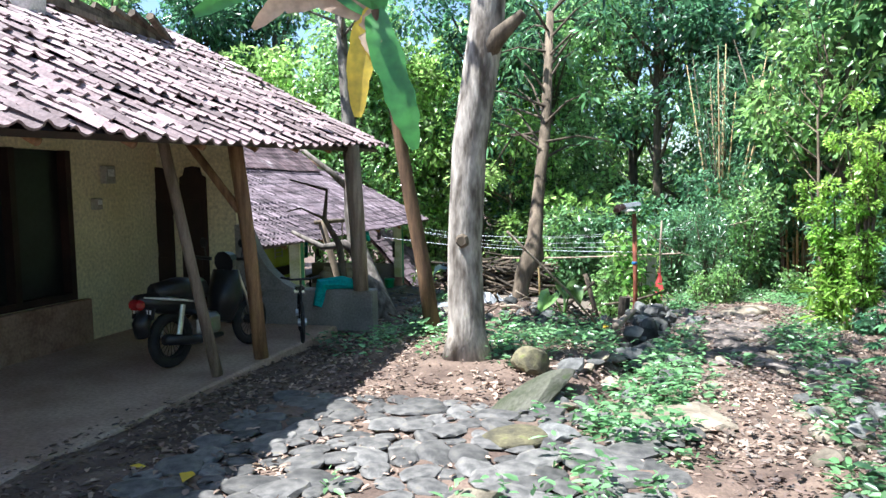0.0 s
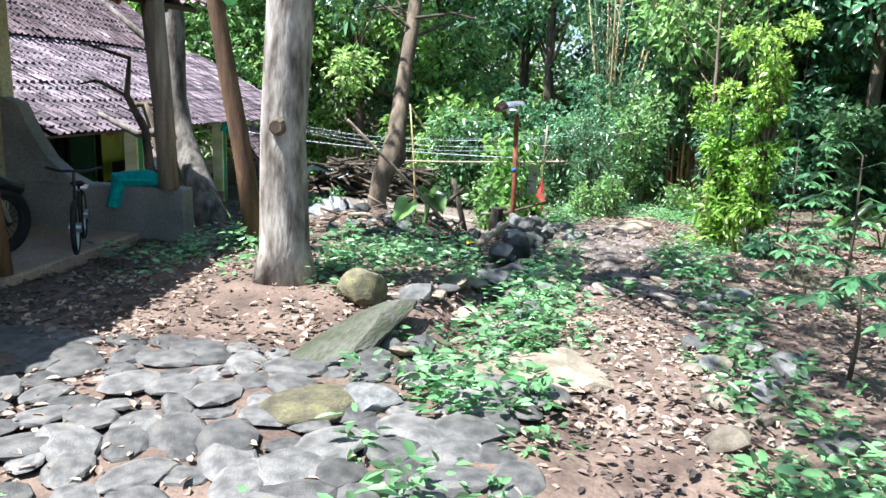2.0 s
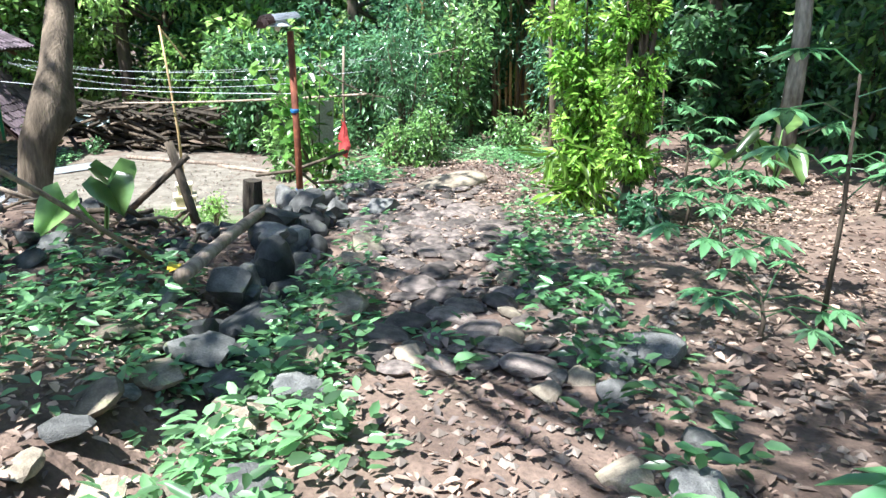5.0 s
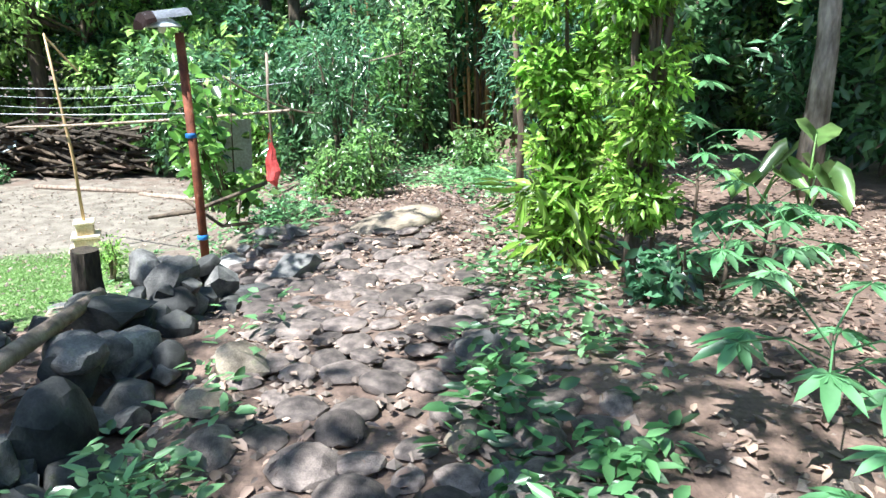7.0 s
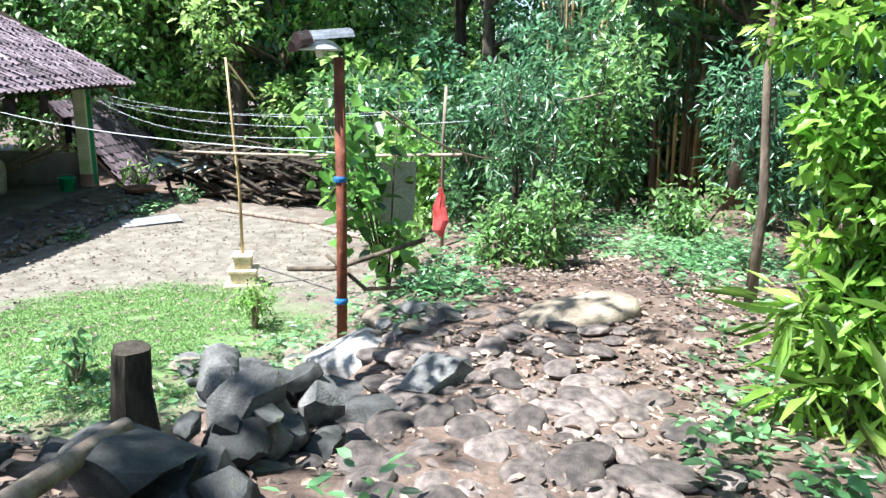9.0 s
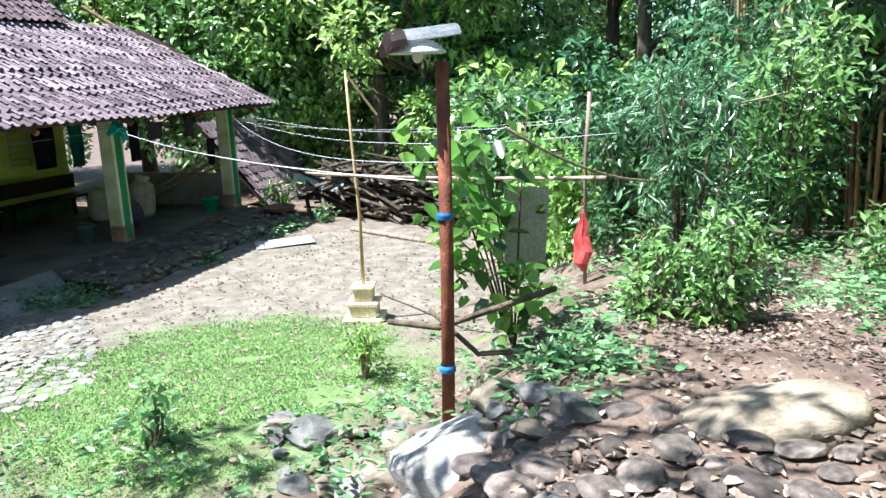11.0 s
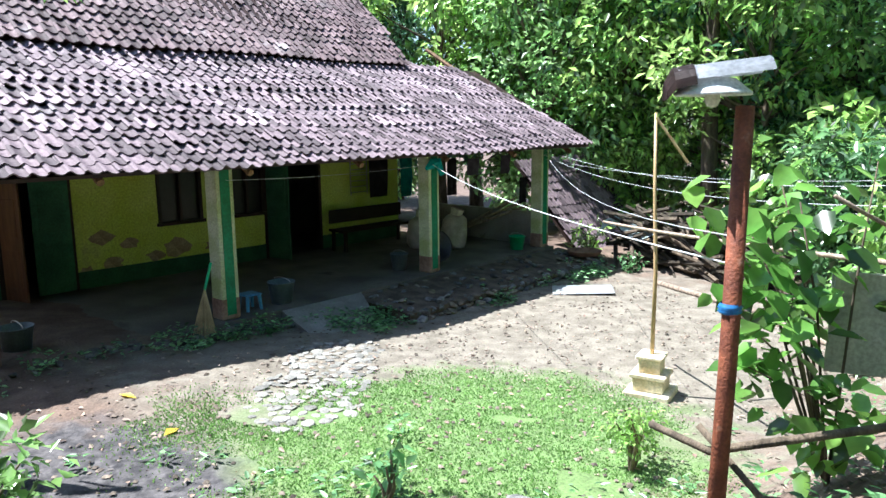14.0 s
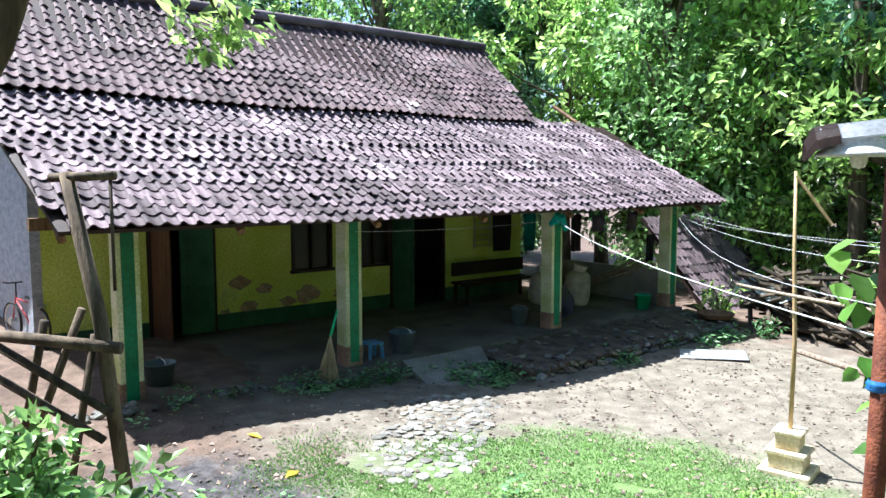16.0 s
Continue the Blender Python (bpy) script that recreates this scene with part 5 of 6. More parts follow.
lt = LAMP_TOP
sh = part("lamp_hood", bmesh.new(), M_BLACK, LAMP, "bent black and white sheet metal hood")
bm = bmesh.new()
rows = []
for i in range(9):
    a = math.pi * (0.1 + 0.8 * i / 8)
    rows.append([bm.verts.new(pose(*(lt + Vector((-0.13, -0.02, 0.1))), 0, -6, 30) @ Vector((t, math.cos(a) * 0.15, math.sin(a) * 0.1))) for t in (-0.17, 0.23)])
for p, q in zip(rows, rows[1:]):
    bm.faces.new((p[0], p[1], q[1], q[0]))
bmesh.ops.solidify(bm, geom=bm.faces[:], thickness=0.006)
bm.to_mesh(sh.data)
bm.free()
sh.data.materials.clear()
sh.data.materials.append(M_ZINC)
# dark closed piece over the left end of the hood
bm = bmesh.new()
rows = []
for i in range(9):
    a = math.pi * (0.02 + 0.96 * i / 8)
    rows.append([bm.verts.new(pose(*(lt + Vector((-0.13, -0.02, 0.1))), 0, -6, 30) @ Vector((t, math.cos(a) * 0.158 * k, math.sin(a) * 0.108 * k - d))) for t, k, d in ((-0.23, 0.8, 0.05), (-0.19, 1.0, 0.01), (-0.1, 1.0, 0.0))])
for p, q in zip(rows, rows[1:]):
    for j in (0, 1):
        bm.faces.new((p[j], p[j + 1], q[j + 1], q[j]))
bm.faces.new([r[0] for r in rows])
bmesh.ops.solidify(bm, geom=bm.faces[:], thickness=0.005)
part("hood_end", bm, M_DARKWOOD, LAMP, "dark closed end of the hood")
dish = part("reflector", lathe(bmesh.new(), [(0.02, 0.07), (0.09, 0.06), (0.165, 0.0), (0.172, 0.0), (0.172, 0.012), (0.095, 0.075), (0.02, 0.085)], 24, Matrix.Translation(lt + Vector((-0.14, -0.03, 0.05)))), M_ENAMEL, LAMP, "white enamel reflector dish", True)
part("bulb", lathe(bmesh.new(), [(0.001, -0.05), (0.025, -0.042), (0.036, -0.015), (0.03, 0.02), (0.016, 0.045), (0.016, 0.075)], 14, Matrix.Translation(lt + Vector((-0.14, -0.03, 0.045)))), M_BULB, dish, "unlit milky bulb", True)
for f in (0.22, 0.62):
    q = lt * f
    part("rope_tie", lathe(bmesh.new(), [(0.046, -0.025), (0.056, -0.015), (0.05, -0.005), (0.056, 0.005), (0.05, 0.015), (0.046, 0.025)], 12, Matrix.Translation(q)), M_BLUE, LAMP, "blue rope wound round the pole", True)
post("brace_stick", [(-0.55, 14.15, -0.57), (-0.06, 13.75, -0.44), (0.62, 14.3, -0.3)], 0.022, "dark stick tied across the lamp pole", M_DARKBARK, "brace sticks")
post("brace_stick", [(-0.12, 13.75, -0.32), (0.2, 13.75, -0.6), (0.62, 14.1, gz(0.62, 14.1) - 0.02)], 0.018, "bent dark stick propping the lamp pole", M_DARKBARK, "brace sticks")

pz = gz(-2.28, 17.76)
ped = thing("pedestal", (-2.28, 17.76, pz - 0.02), "small stepped cream cement pedestal", "pedestal", rz=12)
for nm, w, z0, z1 in (("foot", 0.5, 0, 0.09), ("plinth", 0.34, 0.09, 0.24), ("ledge", 0.4, 0.24, 0.29), ("block", 0.24, 0.29, 0.45), ("cap", 0.29, 0.45, 0.49)):
    part(nm, B((0, 0, (z0 + z1) / 2), (w, w, z1 - z0), None, 0.01), M_PED, ped)
pole2 = thing("bamboo_pole", (-2.28, 17.76, pz + 0.47), "thin bamboo flagpole standing on the pedestal", "pole")
part("cane", T([(0, 0, 0), (-0.02, 0.05, 0.9), (-0.1, 0.12, 1.8), (-0.22, 0.32, 2.65)], (0.024, 0.023, 0.02, 0.016), 8), M_BAMBOO, pole2, "", True)
part("strut", T([(-0.2, 0.3, 2.6), (0.12, 0.45, 2.1)], 0.016, 6), M_BAMBOO, pole2)


def line_rope(a, b, sag, r=0.0032, material=M_ROPE, label="pale nylon clothes line"):
    pts = []
    for k in range(13):
        f = k / 12
        p = Vector(a).lerp(Vector(b), f)
        p.z -= sag * 4 * f * (1 - f)
        pts.append(p)
    return tagged(part("clothes_line", T(pts, r, 5), material, None, "", True), label, "rope", "clothes lines")


line_rope((-7.85, 20.2, 0.42), (0.0, 13.75, 0.5), 0.12, 0.0045)
line_rope((-7.85, 23.85, 0.5), (0.02, 13.8, 0.62), 0.3)
line_rope((-7.85, 23.8, 0.45), (0.9, 16.2, 0.6), 0.3)
line_rope((-7.85, 23.9, 0.55), (1.4, 17.5, 0.75), 0.35)
line_rope((-7.85, 23.9, 0.35), (2.2, 19.0, 0.8), 0.3)
line_rope((-7.85, 20.2, 0.42), (-7.85, 15.95, 0.4), 0.05)
line_rope((0.3, 14.2, 0.8), (1.3, 15.7, 0.25), 0.1, 0.011, M_GREYWOOD, "pale cut branch used as a line prop")
line_rope((1.2, 16.7, 0.75), (3.3, 19.2, 1.05), 0.1, 0.012, M_GREYWOOD, "pale cut branch used as a line prop")
line_rope((-3.4, 18.6, -0.1), (0.9, 14.9, 0.38), 0.03, 0.018, M_GREYWOOD, "long grey bamboo drying rail")

cl = thing("hung_cloth", (0.28, 15.1, 0.0), "grey rag hung over a line", "cloth", rz=25)
part("cloth", B((0, 0, -0.03), (0.34, 0.02, 0.62), pose(0, 0, 0, 3, 2, 0), 0.004), M_BOARD, cl)
part("fold", B((0, 0.05, 0.02), (0.33, 0.02, 0.5), pose(0, 0, 0, -6, 1, 0), 0.004), M_BOARD, cl)
bag = thing("red_bag", (0.55, 16.8, -0.6), "faded red plastic bag hanging on a branch", "bag")
bagm = T([(0, 0, 0.36), (0.01, 0.0, 0.26), (-0.01, 0.01, 0.12), (0.03, 0.0, -0.04), (0.0, 0.0, -0.16), (0.04, 0, -0.24)], (0.012, 0.035, 0.06, 0.085, 0.07, 0.02), 14, 0.9)
bmesh.ops.scale(bagm, vec=(1, 0.45, 1), verts=bagm.verts)
part("bag_body", bagm, M_RED, bag)
part("handle", T([(-0.03, 0, 0.33), (0.0, 0, 0.5), (0.03, 0, 0.33)], 0.008, 5), M_RED, bag)
post("hook_stake", [(0.58, 16.85, gz(0.58, 16.85)), (0.57, 16.84, 0.3), (0.6, 16.85, 0.95)], 0.02, "thin grey stake holding the red bag", M_GREYWOOD, "stakes")

M_STUMP = mat("mossy_rotten_wood", (0.025, 0.02, 0.014), (0.07, 0.055, 0.038), 6, 0.95, 1.0, 30, 0, c3=(0.06, 0.085, 0.03), stretch=(3, 3, 0.8))
st = thing("tree_stump", (-0.13, 10.65, -0.32), "dark mossy sawn tree stump", "stump")
part("stump", T([(0, 0, 0), (0.0, 0.0, 0.25), (0.01, 0, 0.42)], (0.1, 0.08, 0.075), 14, 0.3), M_STUMP, st)
lg = thing("fallen_log", (0, 0, 0), "pale barkless log lying on the rock heap", "log")
part("log", T([(-0.2, 8.3, 0.1), (-0.08, 9.3, 0.05), (0.02, 10.3, -0.04)], (0.042, 0.04, 0.034), 10, 0.08), M_GREYWOOD, lg, "", True)

fp = thing("firewood_pile", (0, 0, 0), "long heap of dark split firewood", "firewood")
r = random.Random(3)
for k in range(170):
    f = r.random()
    c = Vector((-6.7 + 3.9 * f, 25.2 - 1.1 * f + r.uniform(-0.45, 0.45), -1.9 + r.uniform(0.05, 1.35) * (1 - 0.5 * abs(f - 0.5))))
    a = r.uniform(-0.9, 0.6)
    d = Vector((math.cos(a), math.sin(a) - 0.4, r.uniform(-0.45, 0.35))) * r.uniform(0.4, 0.75)
    part("stick", T([c - d, c + d], r.uniform(0.025, 0.055), 5), M_STUMP if r.random() < 0.75 else M_DARKBARK, fp)
tarp = thing("tarp", (0, 0, 0), "pale blue plastic sheet over the firewood", "tarp")
bm = bmesh.new()
gridv = [[bm.verts.new((-7.0 + i * 0.3, 24.7 + j * 0.3 - i * 0.05, -1.0 + 0.12 * math.sin(i * 1.3 + j) - 0.2 * (j == 0) - 0.15 * (i == 0))) for i in range(6)] for j in range(4)]
for j in range(3):
    for i in range(5):
        bm.faces.new((gridv[j][i], gridv[j][i + 1], gridv[j + 1][i + 1], gridv[j + 1][i]))
bmesh.ops.solidify(bm, geom=bm.faces[:], thickness=0.01)
part("sheet", bm, mat("pale_blue_plastic_sheet", (0.45, 0.58, 0.58), (0.65, 0.75, 0.72), 3, 0.4, 0.2, 30, 0), tarp)
zs = thing("zinc_sheet", (-5.6, 21.8, gz(-5.6, 21.8) + 0.03), "flat pale metal sheet lying in the yard", "sheet", rz=35)
part("sheet", B((0, 0, 0.01), (1.1, 0.6, 0.012), pose(0, 0, 0, 2, -2, 0), 0.003), M_ZINC, zs)
post("ground_log", [(-4.8, 23.2, -1.88), (-2.2, 22.0, -1.9)], 0.05, "thin log lying at the yard's far edge", M_GREYWOOD, "yard logs")
post("ground_log", [(-2.4, 21.9, -1.9), (-0.6, 20.6, -1.88)], 0.05, "thin log lying at the yard's far edge", M_GREYWOOD, "yard logs")

shed = thing("low_shed", (0, 0, 0), "low tiled shed roof beyond the veranda", "shed")
slab_quad("roof_deck", [(-7.9, 25.5, -2.1), (-7.9, 29.5, -2.1), (-9.9, 29.5, 0.2), (-9.9, 25.5, 0.2)], 0.05, M_DARKWOOD, shed)
tiled(shed, (-7.85, 25.45, -2.08), (0, 1, 0), (-2.0, 0, 2.3), 19, 12, 0.215, 0.25, M_TILE, 19, single=228)
part("shed_wall", B(*span((-9.8, 25.7, -2.6), (-8.1, 29.3, -2.2))), M_BARE, shed)

M_YELLOW = leafmat("yellow_fallen_leaf", (0.6, 0.4, 0.02), (0.75, 0.55, 0.04), 0.5, 0.2, 0.1)
for x, y, a, z in ((-3.2, 3.55, 0.3, 0.02), (-2.6, 3.35, 1.9, 0.06), (1.2, 3.35, 0.2, 0.04), (-0.35, 8.6, 1.2, 0.12), (-5.9, 13.4, 0.4, 0.02), (-4.6, 13.2, 2.0, 0.02)):
    ob = new("fallen_leaf", leaf_mesh("fallen_leaf", [(x, y, gz(x, y) + z)], [(math.cos(a), math.sin(a), 0.05)], [(0.1, 0.1, 1)], [0.22], [0.1], M_YELLOW, 0.1))
    tagged(ob, "large bright yellow fallen leaf", "leaf", "fallen leaves")

for p, q, w in (((-0.48, 10.17, 0.02), (-0.68, 10.34, 0.47), 0.035), ((-1.06, 10.23, -0.01), (-0.54, 10.29, 0.37), 0.025), ((-0.74, 10.25, 0.18), (-0.78, 10.16, -0.11), 0.014)):
    p = (p[0], p[1], min(p[2], gz(p[0], p[1]) - 0.02))
    post("leaning_stake", [p, q], w, "dark weathered stake behind the rock heap", M_DARKBARK, "heap stakes")
# ---- fittings of the house below ----
# opaque panes: the darkness of the rooms behind is put into their colour
M_GLASS = mat("dark_room_glass", (0.008, 0.009, 0.009), (0.016, 0.016, 0.016), 3, 0.3, 0.02, 20, 0)
M_BROWNDOOR = mat("varnished_brown_door", (0.09, 0.04, 0.02), (0.15, 0.07, 0.03), 3, 0.55, 0.2, 40, 0, stretch=(5, 5, 0.6))
M_BUCKET = mat("grey_blue_plastic", (0.1, 0.14, 0.16), (0.14, 0.19, 0.21), 4, 0.45, 0.1, 40, 0.05)
M_GREENPL = mat("green_plastic", (0.02, 0.3, 0.12), (0.03, 0.42, 0.18), 4, 0.4, 0.1, 40, 0.05)
M_STOOL = mat("blue_plastic", (0.06, 0.2, 0.36), (0.09, 0.28, 0.48), 4, 0.4, 0.1, 40, 0.05)
M_SACK = mat("woven_pale_sack", (0.4, 0.37, 0.31), (0.58, 0.54, 0.47), 6, 0.85, 0.6, 70, 0.08)
M_STRAW = mat("dry_straw", (0.32, 0.24, 0.13), (0.48, 0.37, 0.21), 6, 0.85, 0.5, 70, 0.1)
M_DARKCLOTH = mat("dark_cotton", (0.012, 0.012, 0.014), (0.03, 0.028, 0.03), 6, 0.9, 0.3, 60, 0.15)
M_PURPLE = mat("grey_purple_cloth", (0.12, 0.1, 0.14), (0.2, 0.16, 0.22), 6, 0.9, 0.3, 60, 0.1)

M_PATCH = mat("bare_brown_plaster", (0.3, 0.22, 0.14), (0.42, 0.32, 0.2), 5, 0.95, 0.8, 30, 0.1)
# added ceiling and partition: block light and show dark through the openings
rm = tagged(part("ceiling", B(*span((-17.1, 12.7, 1.15), (-11.78, 22.82, 1.2))), M_DARK), "added ceiling keeping light out of the rooms, coloured dark", "ceiling", kind="structure")
rb = tagged(part("wall_inner", B(*span((-14.1, 12.7, -1.62), (-14.0, 22.82, 1.15))), M_DARK), "added partition with the room's shade put into its colour", "wall", kind="structure")


def door(name, x, y0, y1, z0, z1, material, label, frame_m, leaf_open=0.0):
    d = thing(name, (x, y0, z0), label, "door", kind="structure")
    w, h = y1 - y0, z1 - z0
    for a, b in ((0, 0.07), (w - 0.07, w)):
        part("jamb", B(*span((-0.1, a, 0), (0.02, b, h))), frame_m, d)
    part("lintel", B(*span((-0.1, 0.07, h - 0.07), (0.02, w - 0.07, h))), frame_m, d)
    lf = part("leaf", B((0, w / 4 - 0.03, h / 2 - 0.04), (0.04, w / 2 - 0.06, h - 0.1), None, 0.005), material, d)
    lf.matrix_basis = pose(-0.06, 0.07, 0, 0, 0, leaf_open)
    for zc in (h * 0.27, h * 0.68):
        p = part("panel", B((0.024, w / 4 - 0.03, zc), (0.012, w / 2 - 0.22, h * 0.3), None, 0.004), material, lf)
    return d


def window(name, x, y0, y1, z0, z1, label):
    d = thing(name, (x, y0, z0), label, "window", kind="structure")
    w, h = y1 - y0, z1 - z0
    for a, b in ((0, 0.06), (w - 0.06, w), (w / 2 - 0.025, w / 2 + 0.025)):
        part("upright", B(*span((-0.1, a, 0.06), (0.03, b, h - 0.06))), M_DARKWOOD, d)
    part("sill", B(*span((-0.1, -0.03, 0), (0.07, w + 0.03, 0.06))), M_DARKWOOD, d)
    part("head", B(*span((-0.1, 0, h - 0.06), (0.03, w, h))), M_DARKWOOD, d)
    for a, b in ((0.06, w / 2 - 0.025), (w / 2 + 0.025, w - 0.06)):
        part("pane", B(*span((-0.06, a, 0.06), (-0.05, b, h - 0.06))), M_GLASS, d)


Z2 = FLOOR2
door("door_1", -11.6, 14.1, 15.3, Z2, Z2 + 2.0, M_BROWNDOOR, "half-open brown door in a dark frame", M_DARKWOOD, -70)
door("door_2", -11.6, 19.1, 20.6, Z2, Z2 + 2.1, M_DARKGREEN, "open dark green double door in shade", M_DARKWOOD, -80)
window("window_1", -11.6, 16.8, 17.7, Z2 + 0.93, Z2 + 2.1, "small dark window in a brown frame")
window("window_2", -11.6, 18.3, 19.1, Z2 + 0.93, Z2 + 2.1, "small dark window beside the open door")
gd = thing("green_shutter", (-11.5, 14.62, Z2), "dark green door leaf leaning beside the door", "door")
part("leaf", B((0, 0.3, 1.0), (0.04, 0.6, 1.95), None, 0.006), M_DARKGREEN, gd)
for zc in (0.5, 1.4):
    part("panel", B((0.026, 0.3, zc), (0.012, 0.4, 0.7), None, 0.004), M_DARKGREEN, gd)
for y, z, s in ((15.75, 0.85, 0.22), (16.25, 0.7, 0.2), (17.1, 0.5, 0.3), (15.9, 0.35, 0.24), (16.7, 0.4, 0.2), (17.9, 0.45, 0.2), (15.45, 0.3, 0.15)):
    r = random.Random(int(y * 100))
    bm = bmesh.new()
    angs = [k * 0.5236 for k in range(12)]
    rim = [(math.cos(q) * s * r.uniform(0.6, 1.2), math.sin(q) * s * 0.6 * r.uniform(0.6, 1.2)) for q in angs]
    lo, hi = [bm.verts.new((-0.01, p, q)) for p, q in rim], [bm.verts.new((0.006, p * 0.95, q * 0.95)) for p, q in rim]
    mid = bm.verts.new((0.006, 0, 0))
    for k in range(12):
        bm.faces.new((lo[k], lo[(k + 1) % 12], hi[(k + 1) % 12], hi[k]))
        bm.faces.new((hi[k], hi[(k + 1) % 12], mid))
    ob = part("plaster_patch", bm, M_PATCH)
    ob.matrix_basis = pose(-11.6, y, Z2 + z)
    tagged(ob, "bare brown patch where plaster has fallen", "patch", "plaster patches", "structure")


def bucket(x, y, h, r, material, label, handle=True, z=Z2):
    b = thing("bucket", (x, y, z), label, "bucket", "buckets")
    part("tub", lathe(bmesh.new(), [(0.001, 0.008), (r * 0.74, 0.008), (r * 0.97, h - 0.01), (r * 1.06, h - 0.01), (r * 1.06, h), (r, h), (r * 0.76, 0.0), (0.001, 0.0)], 20), material, b, "", True)
    if handle:
        part("handle", T([(r * math.cos(a), 0.02, h - 0.01 + 0.02 + 0.05 * math.sin(a)) for a in [k * math.pi / 8 for k in range(9)]], 0.006, 5), M_STEEL, b)


bucket(-8.45, 13.3, 0.36, 0.2, M_BUCKET, "grey plastic bucket on the veranda floor")
bucket(-8.15, 17.0, 0.34, 0.21, M_BUCKET, "grey plastic tub on the veranda's edge")
bucket(-8.55, 20.0, 0.32, 0.17, M_BUCKET, "grey plastic bucket beside a column")
bucket(-8.15, 23.25, 0.3, 0.18, M_GREENPL, "bright green plastic bucket beside a column")
sl = thing("stool", (-8.15, 16.42, Z2), "low blue plastic stool on the veranda", "stool")
part("seat", B((0, 0, 0.24), (0.27, 0.27, 0.03), None, 0.01), M_STOOL, sl)
for a, b in ((1, 1), (1, -1), (-1, 1), (-1, -1)):
    part("leg", T([(a * 0.12, b * 0.12, 0), (a * 0.1, b * 0.1, 0.23)], (0.025, 0.03), 6), M_STOOL, sl)
bs = thing("wash_basin", (-8.45, 20.85, Z2 + 0.02), "dark round basin tipped against a column", "basin")
b0 = part("bowl", lathe(bmesh.new(), [(0.001, 0.01), (0.2, 0.01), (0.32, 0.16), (0.34, 0.16), (0.34, 0.175), (0.3, 0.175), (0.19, 0.03), (0.001, 0.03)], 22), M_BLACK, bs, "", True)
b0.matrix_basis = pose(0, 0, 0.3, 20, 65, 0)
for x, y, h, w in ((-9.4, 22.6, 0.75, 0.3), (-10.0, 22.1, 0.7, 0.28)):
    sk = thing("sack", (x, y, Z2), "full pale woven sack on the veranda", "sack", "sacks")
    part("sack_body", T([(0, 0, 0), (0, 0, h * 0.15), (0.02, 0, h * 0.5), (0, 0.02, h * 0.85), (0.02, 0, h)], (w * 0.8, w, w * 1.02, w * 0.9, w * 0.5), 12, 0.25), M_SACK, sk, "", True)
    part("sack_neck", T([(0.02, 0, h - 0.02), (0.05, 0.03, h + 0.12)], (w * 0.4, w * 0.55), 9, 0.3), M_SACK, sk)
part_v = thing("veranda_end_wall", (0, 0, 0), "low grey wall closing the veranda end", "wall")
part("wall_body", B(*span((-11.4, 24.0, Z2), (-8.2, 24.12, Z2 + 0.75)), None, 0.01), M_CEMENT, part_v)
for k in range(7):
    ob = post("plank", [(-10.6 + k * 0.12, 23.6 - 0.1 * k, Z2 + 0.05 + 0.03 * k), (-9.2 + k * 0.1, 24.3, Z2 + 0.85 + 0.06 * (k % 3))], 0.03, "old plank leaning over the veranda wall", M_GREYWOOD, "leaning planks")

br = thing("broom", (-7.45, 15.25, gz(-7.45, 15.25)), "palm rib broom leaning on a column", "broom")
part("handle", T([(-0.14, 0.12, 0.62), (-0.25, 0.3, 0.95)], 0.02, 6), M_GREENPL, br, "green bound handle")
for k in range(34):
    a = k * 2.4
    q = 0.17 * math.sqrt((k + 1) / 34)
    part("rib", T([(-0.14, 0.12, 0.64), (math.cos(a) * q * 0.6 - 0.05, math.sin(a) * q * 0.6 + 0.04, 0.28), (math.cos(a) * q, math.sin(a) * q, 0.0)], (0.008, 0.006, 0.004), 4), M_STRAW, br)
bk = thing("winnowing_tray", (-6.9, 24.0, -1.68), "round brown woven tray on the rubble", "tray")
part("tray", lathe(bmesh.new(), [(0.001, 0.02), (0.3, 0.02), (0.36, 0.09), (0.38, 0.09), (0.32, 0.0), (0.001, 0.0)], 22), mat("brown_weave", (0.14, 0.07, 0.04), (0.24, 0.13, 0.08), 8, 0.8, 0.6, 70, 0), bk)


def hung(x, y, z, w, h, material, label, seed):
    r = random.Random(seed)
    g = thing("hung_garment", (x, y, z), label, "garment", "hung clothes")
    bm = bmesh.new()
    cols = 7
    vs = [[bm.verts.new((0.03 * math.sin(i * 1.9 + seed) * (j / 4), -w / 2 + w * i / (cols - 1) * (1 - 0.05 * j * r.random()), -h * j / 4)) for i in range(cols)] for j in range(5)]
    for j in range(4):
        for i in range(cols - 1):
            bm.faces.new((vs[j][i], vs[j][i + 1], vs[j + 1][i + 1], vs[j + 1][i]))
    bmesh.ops.solidify(bm, geom=bm.faces[:], thickness=0.015)
    part("cloth", bm, material, g, "", True)


hung(-11.1, 21.9, 0.35, 0.6, 0.85, M_DARKCLOTH, "dark shirt hanging on the veranda", 1)
hung(-11.0, 22.7, 0.35, 0.4, 0.9, M_TEAL, "dark turquoise cloth hanging on the veranda", 2)
hung(-8.6, 21.6, 0.45, 0.3, 0.75, M_DARKCLOTH, "dark trousers hanging behind a column", 3)
hung(-8.6, 22.3, 0.42, 0.4, 0.35, M_PURPLE, "grey cap hanging under the eave", 4)
hung(-8.5, 23.3, 0.45, 0.35, 0.4, M_PURPLE, "purple cloth hanging under the eave", 5)
hung(-7.95, 23.2, 0.0, 0.3, 0.55, M_DARKCLOTH, "black shirt hanging on a line", 6)
tk = thing("cloth_knot", (-7.84, 20.25, 0.42), "turquoise rag knotted round the column top", "cloth")
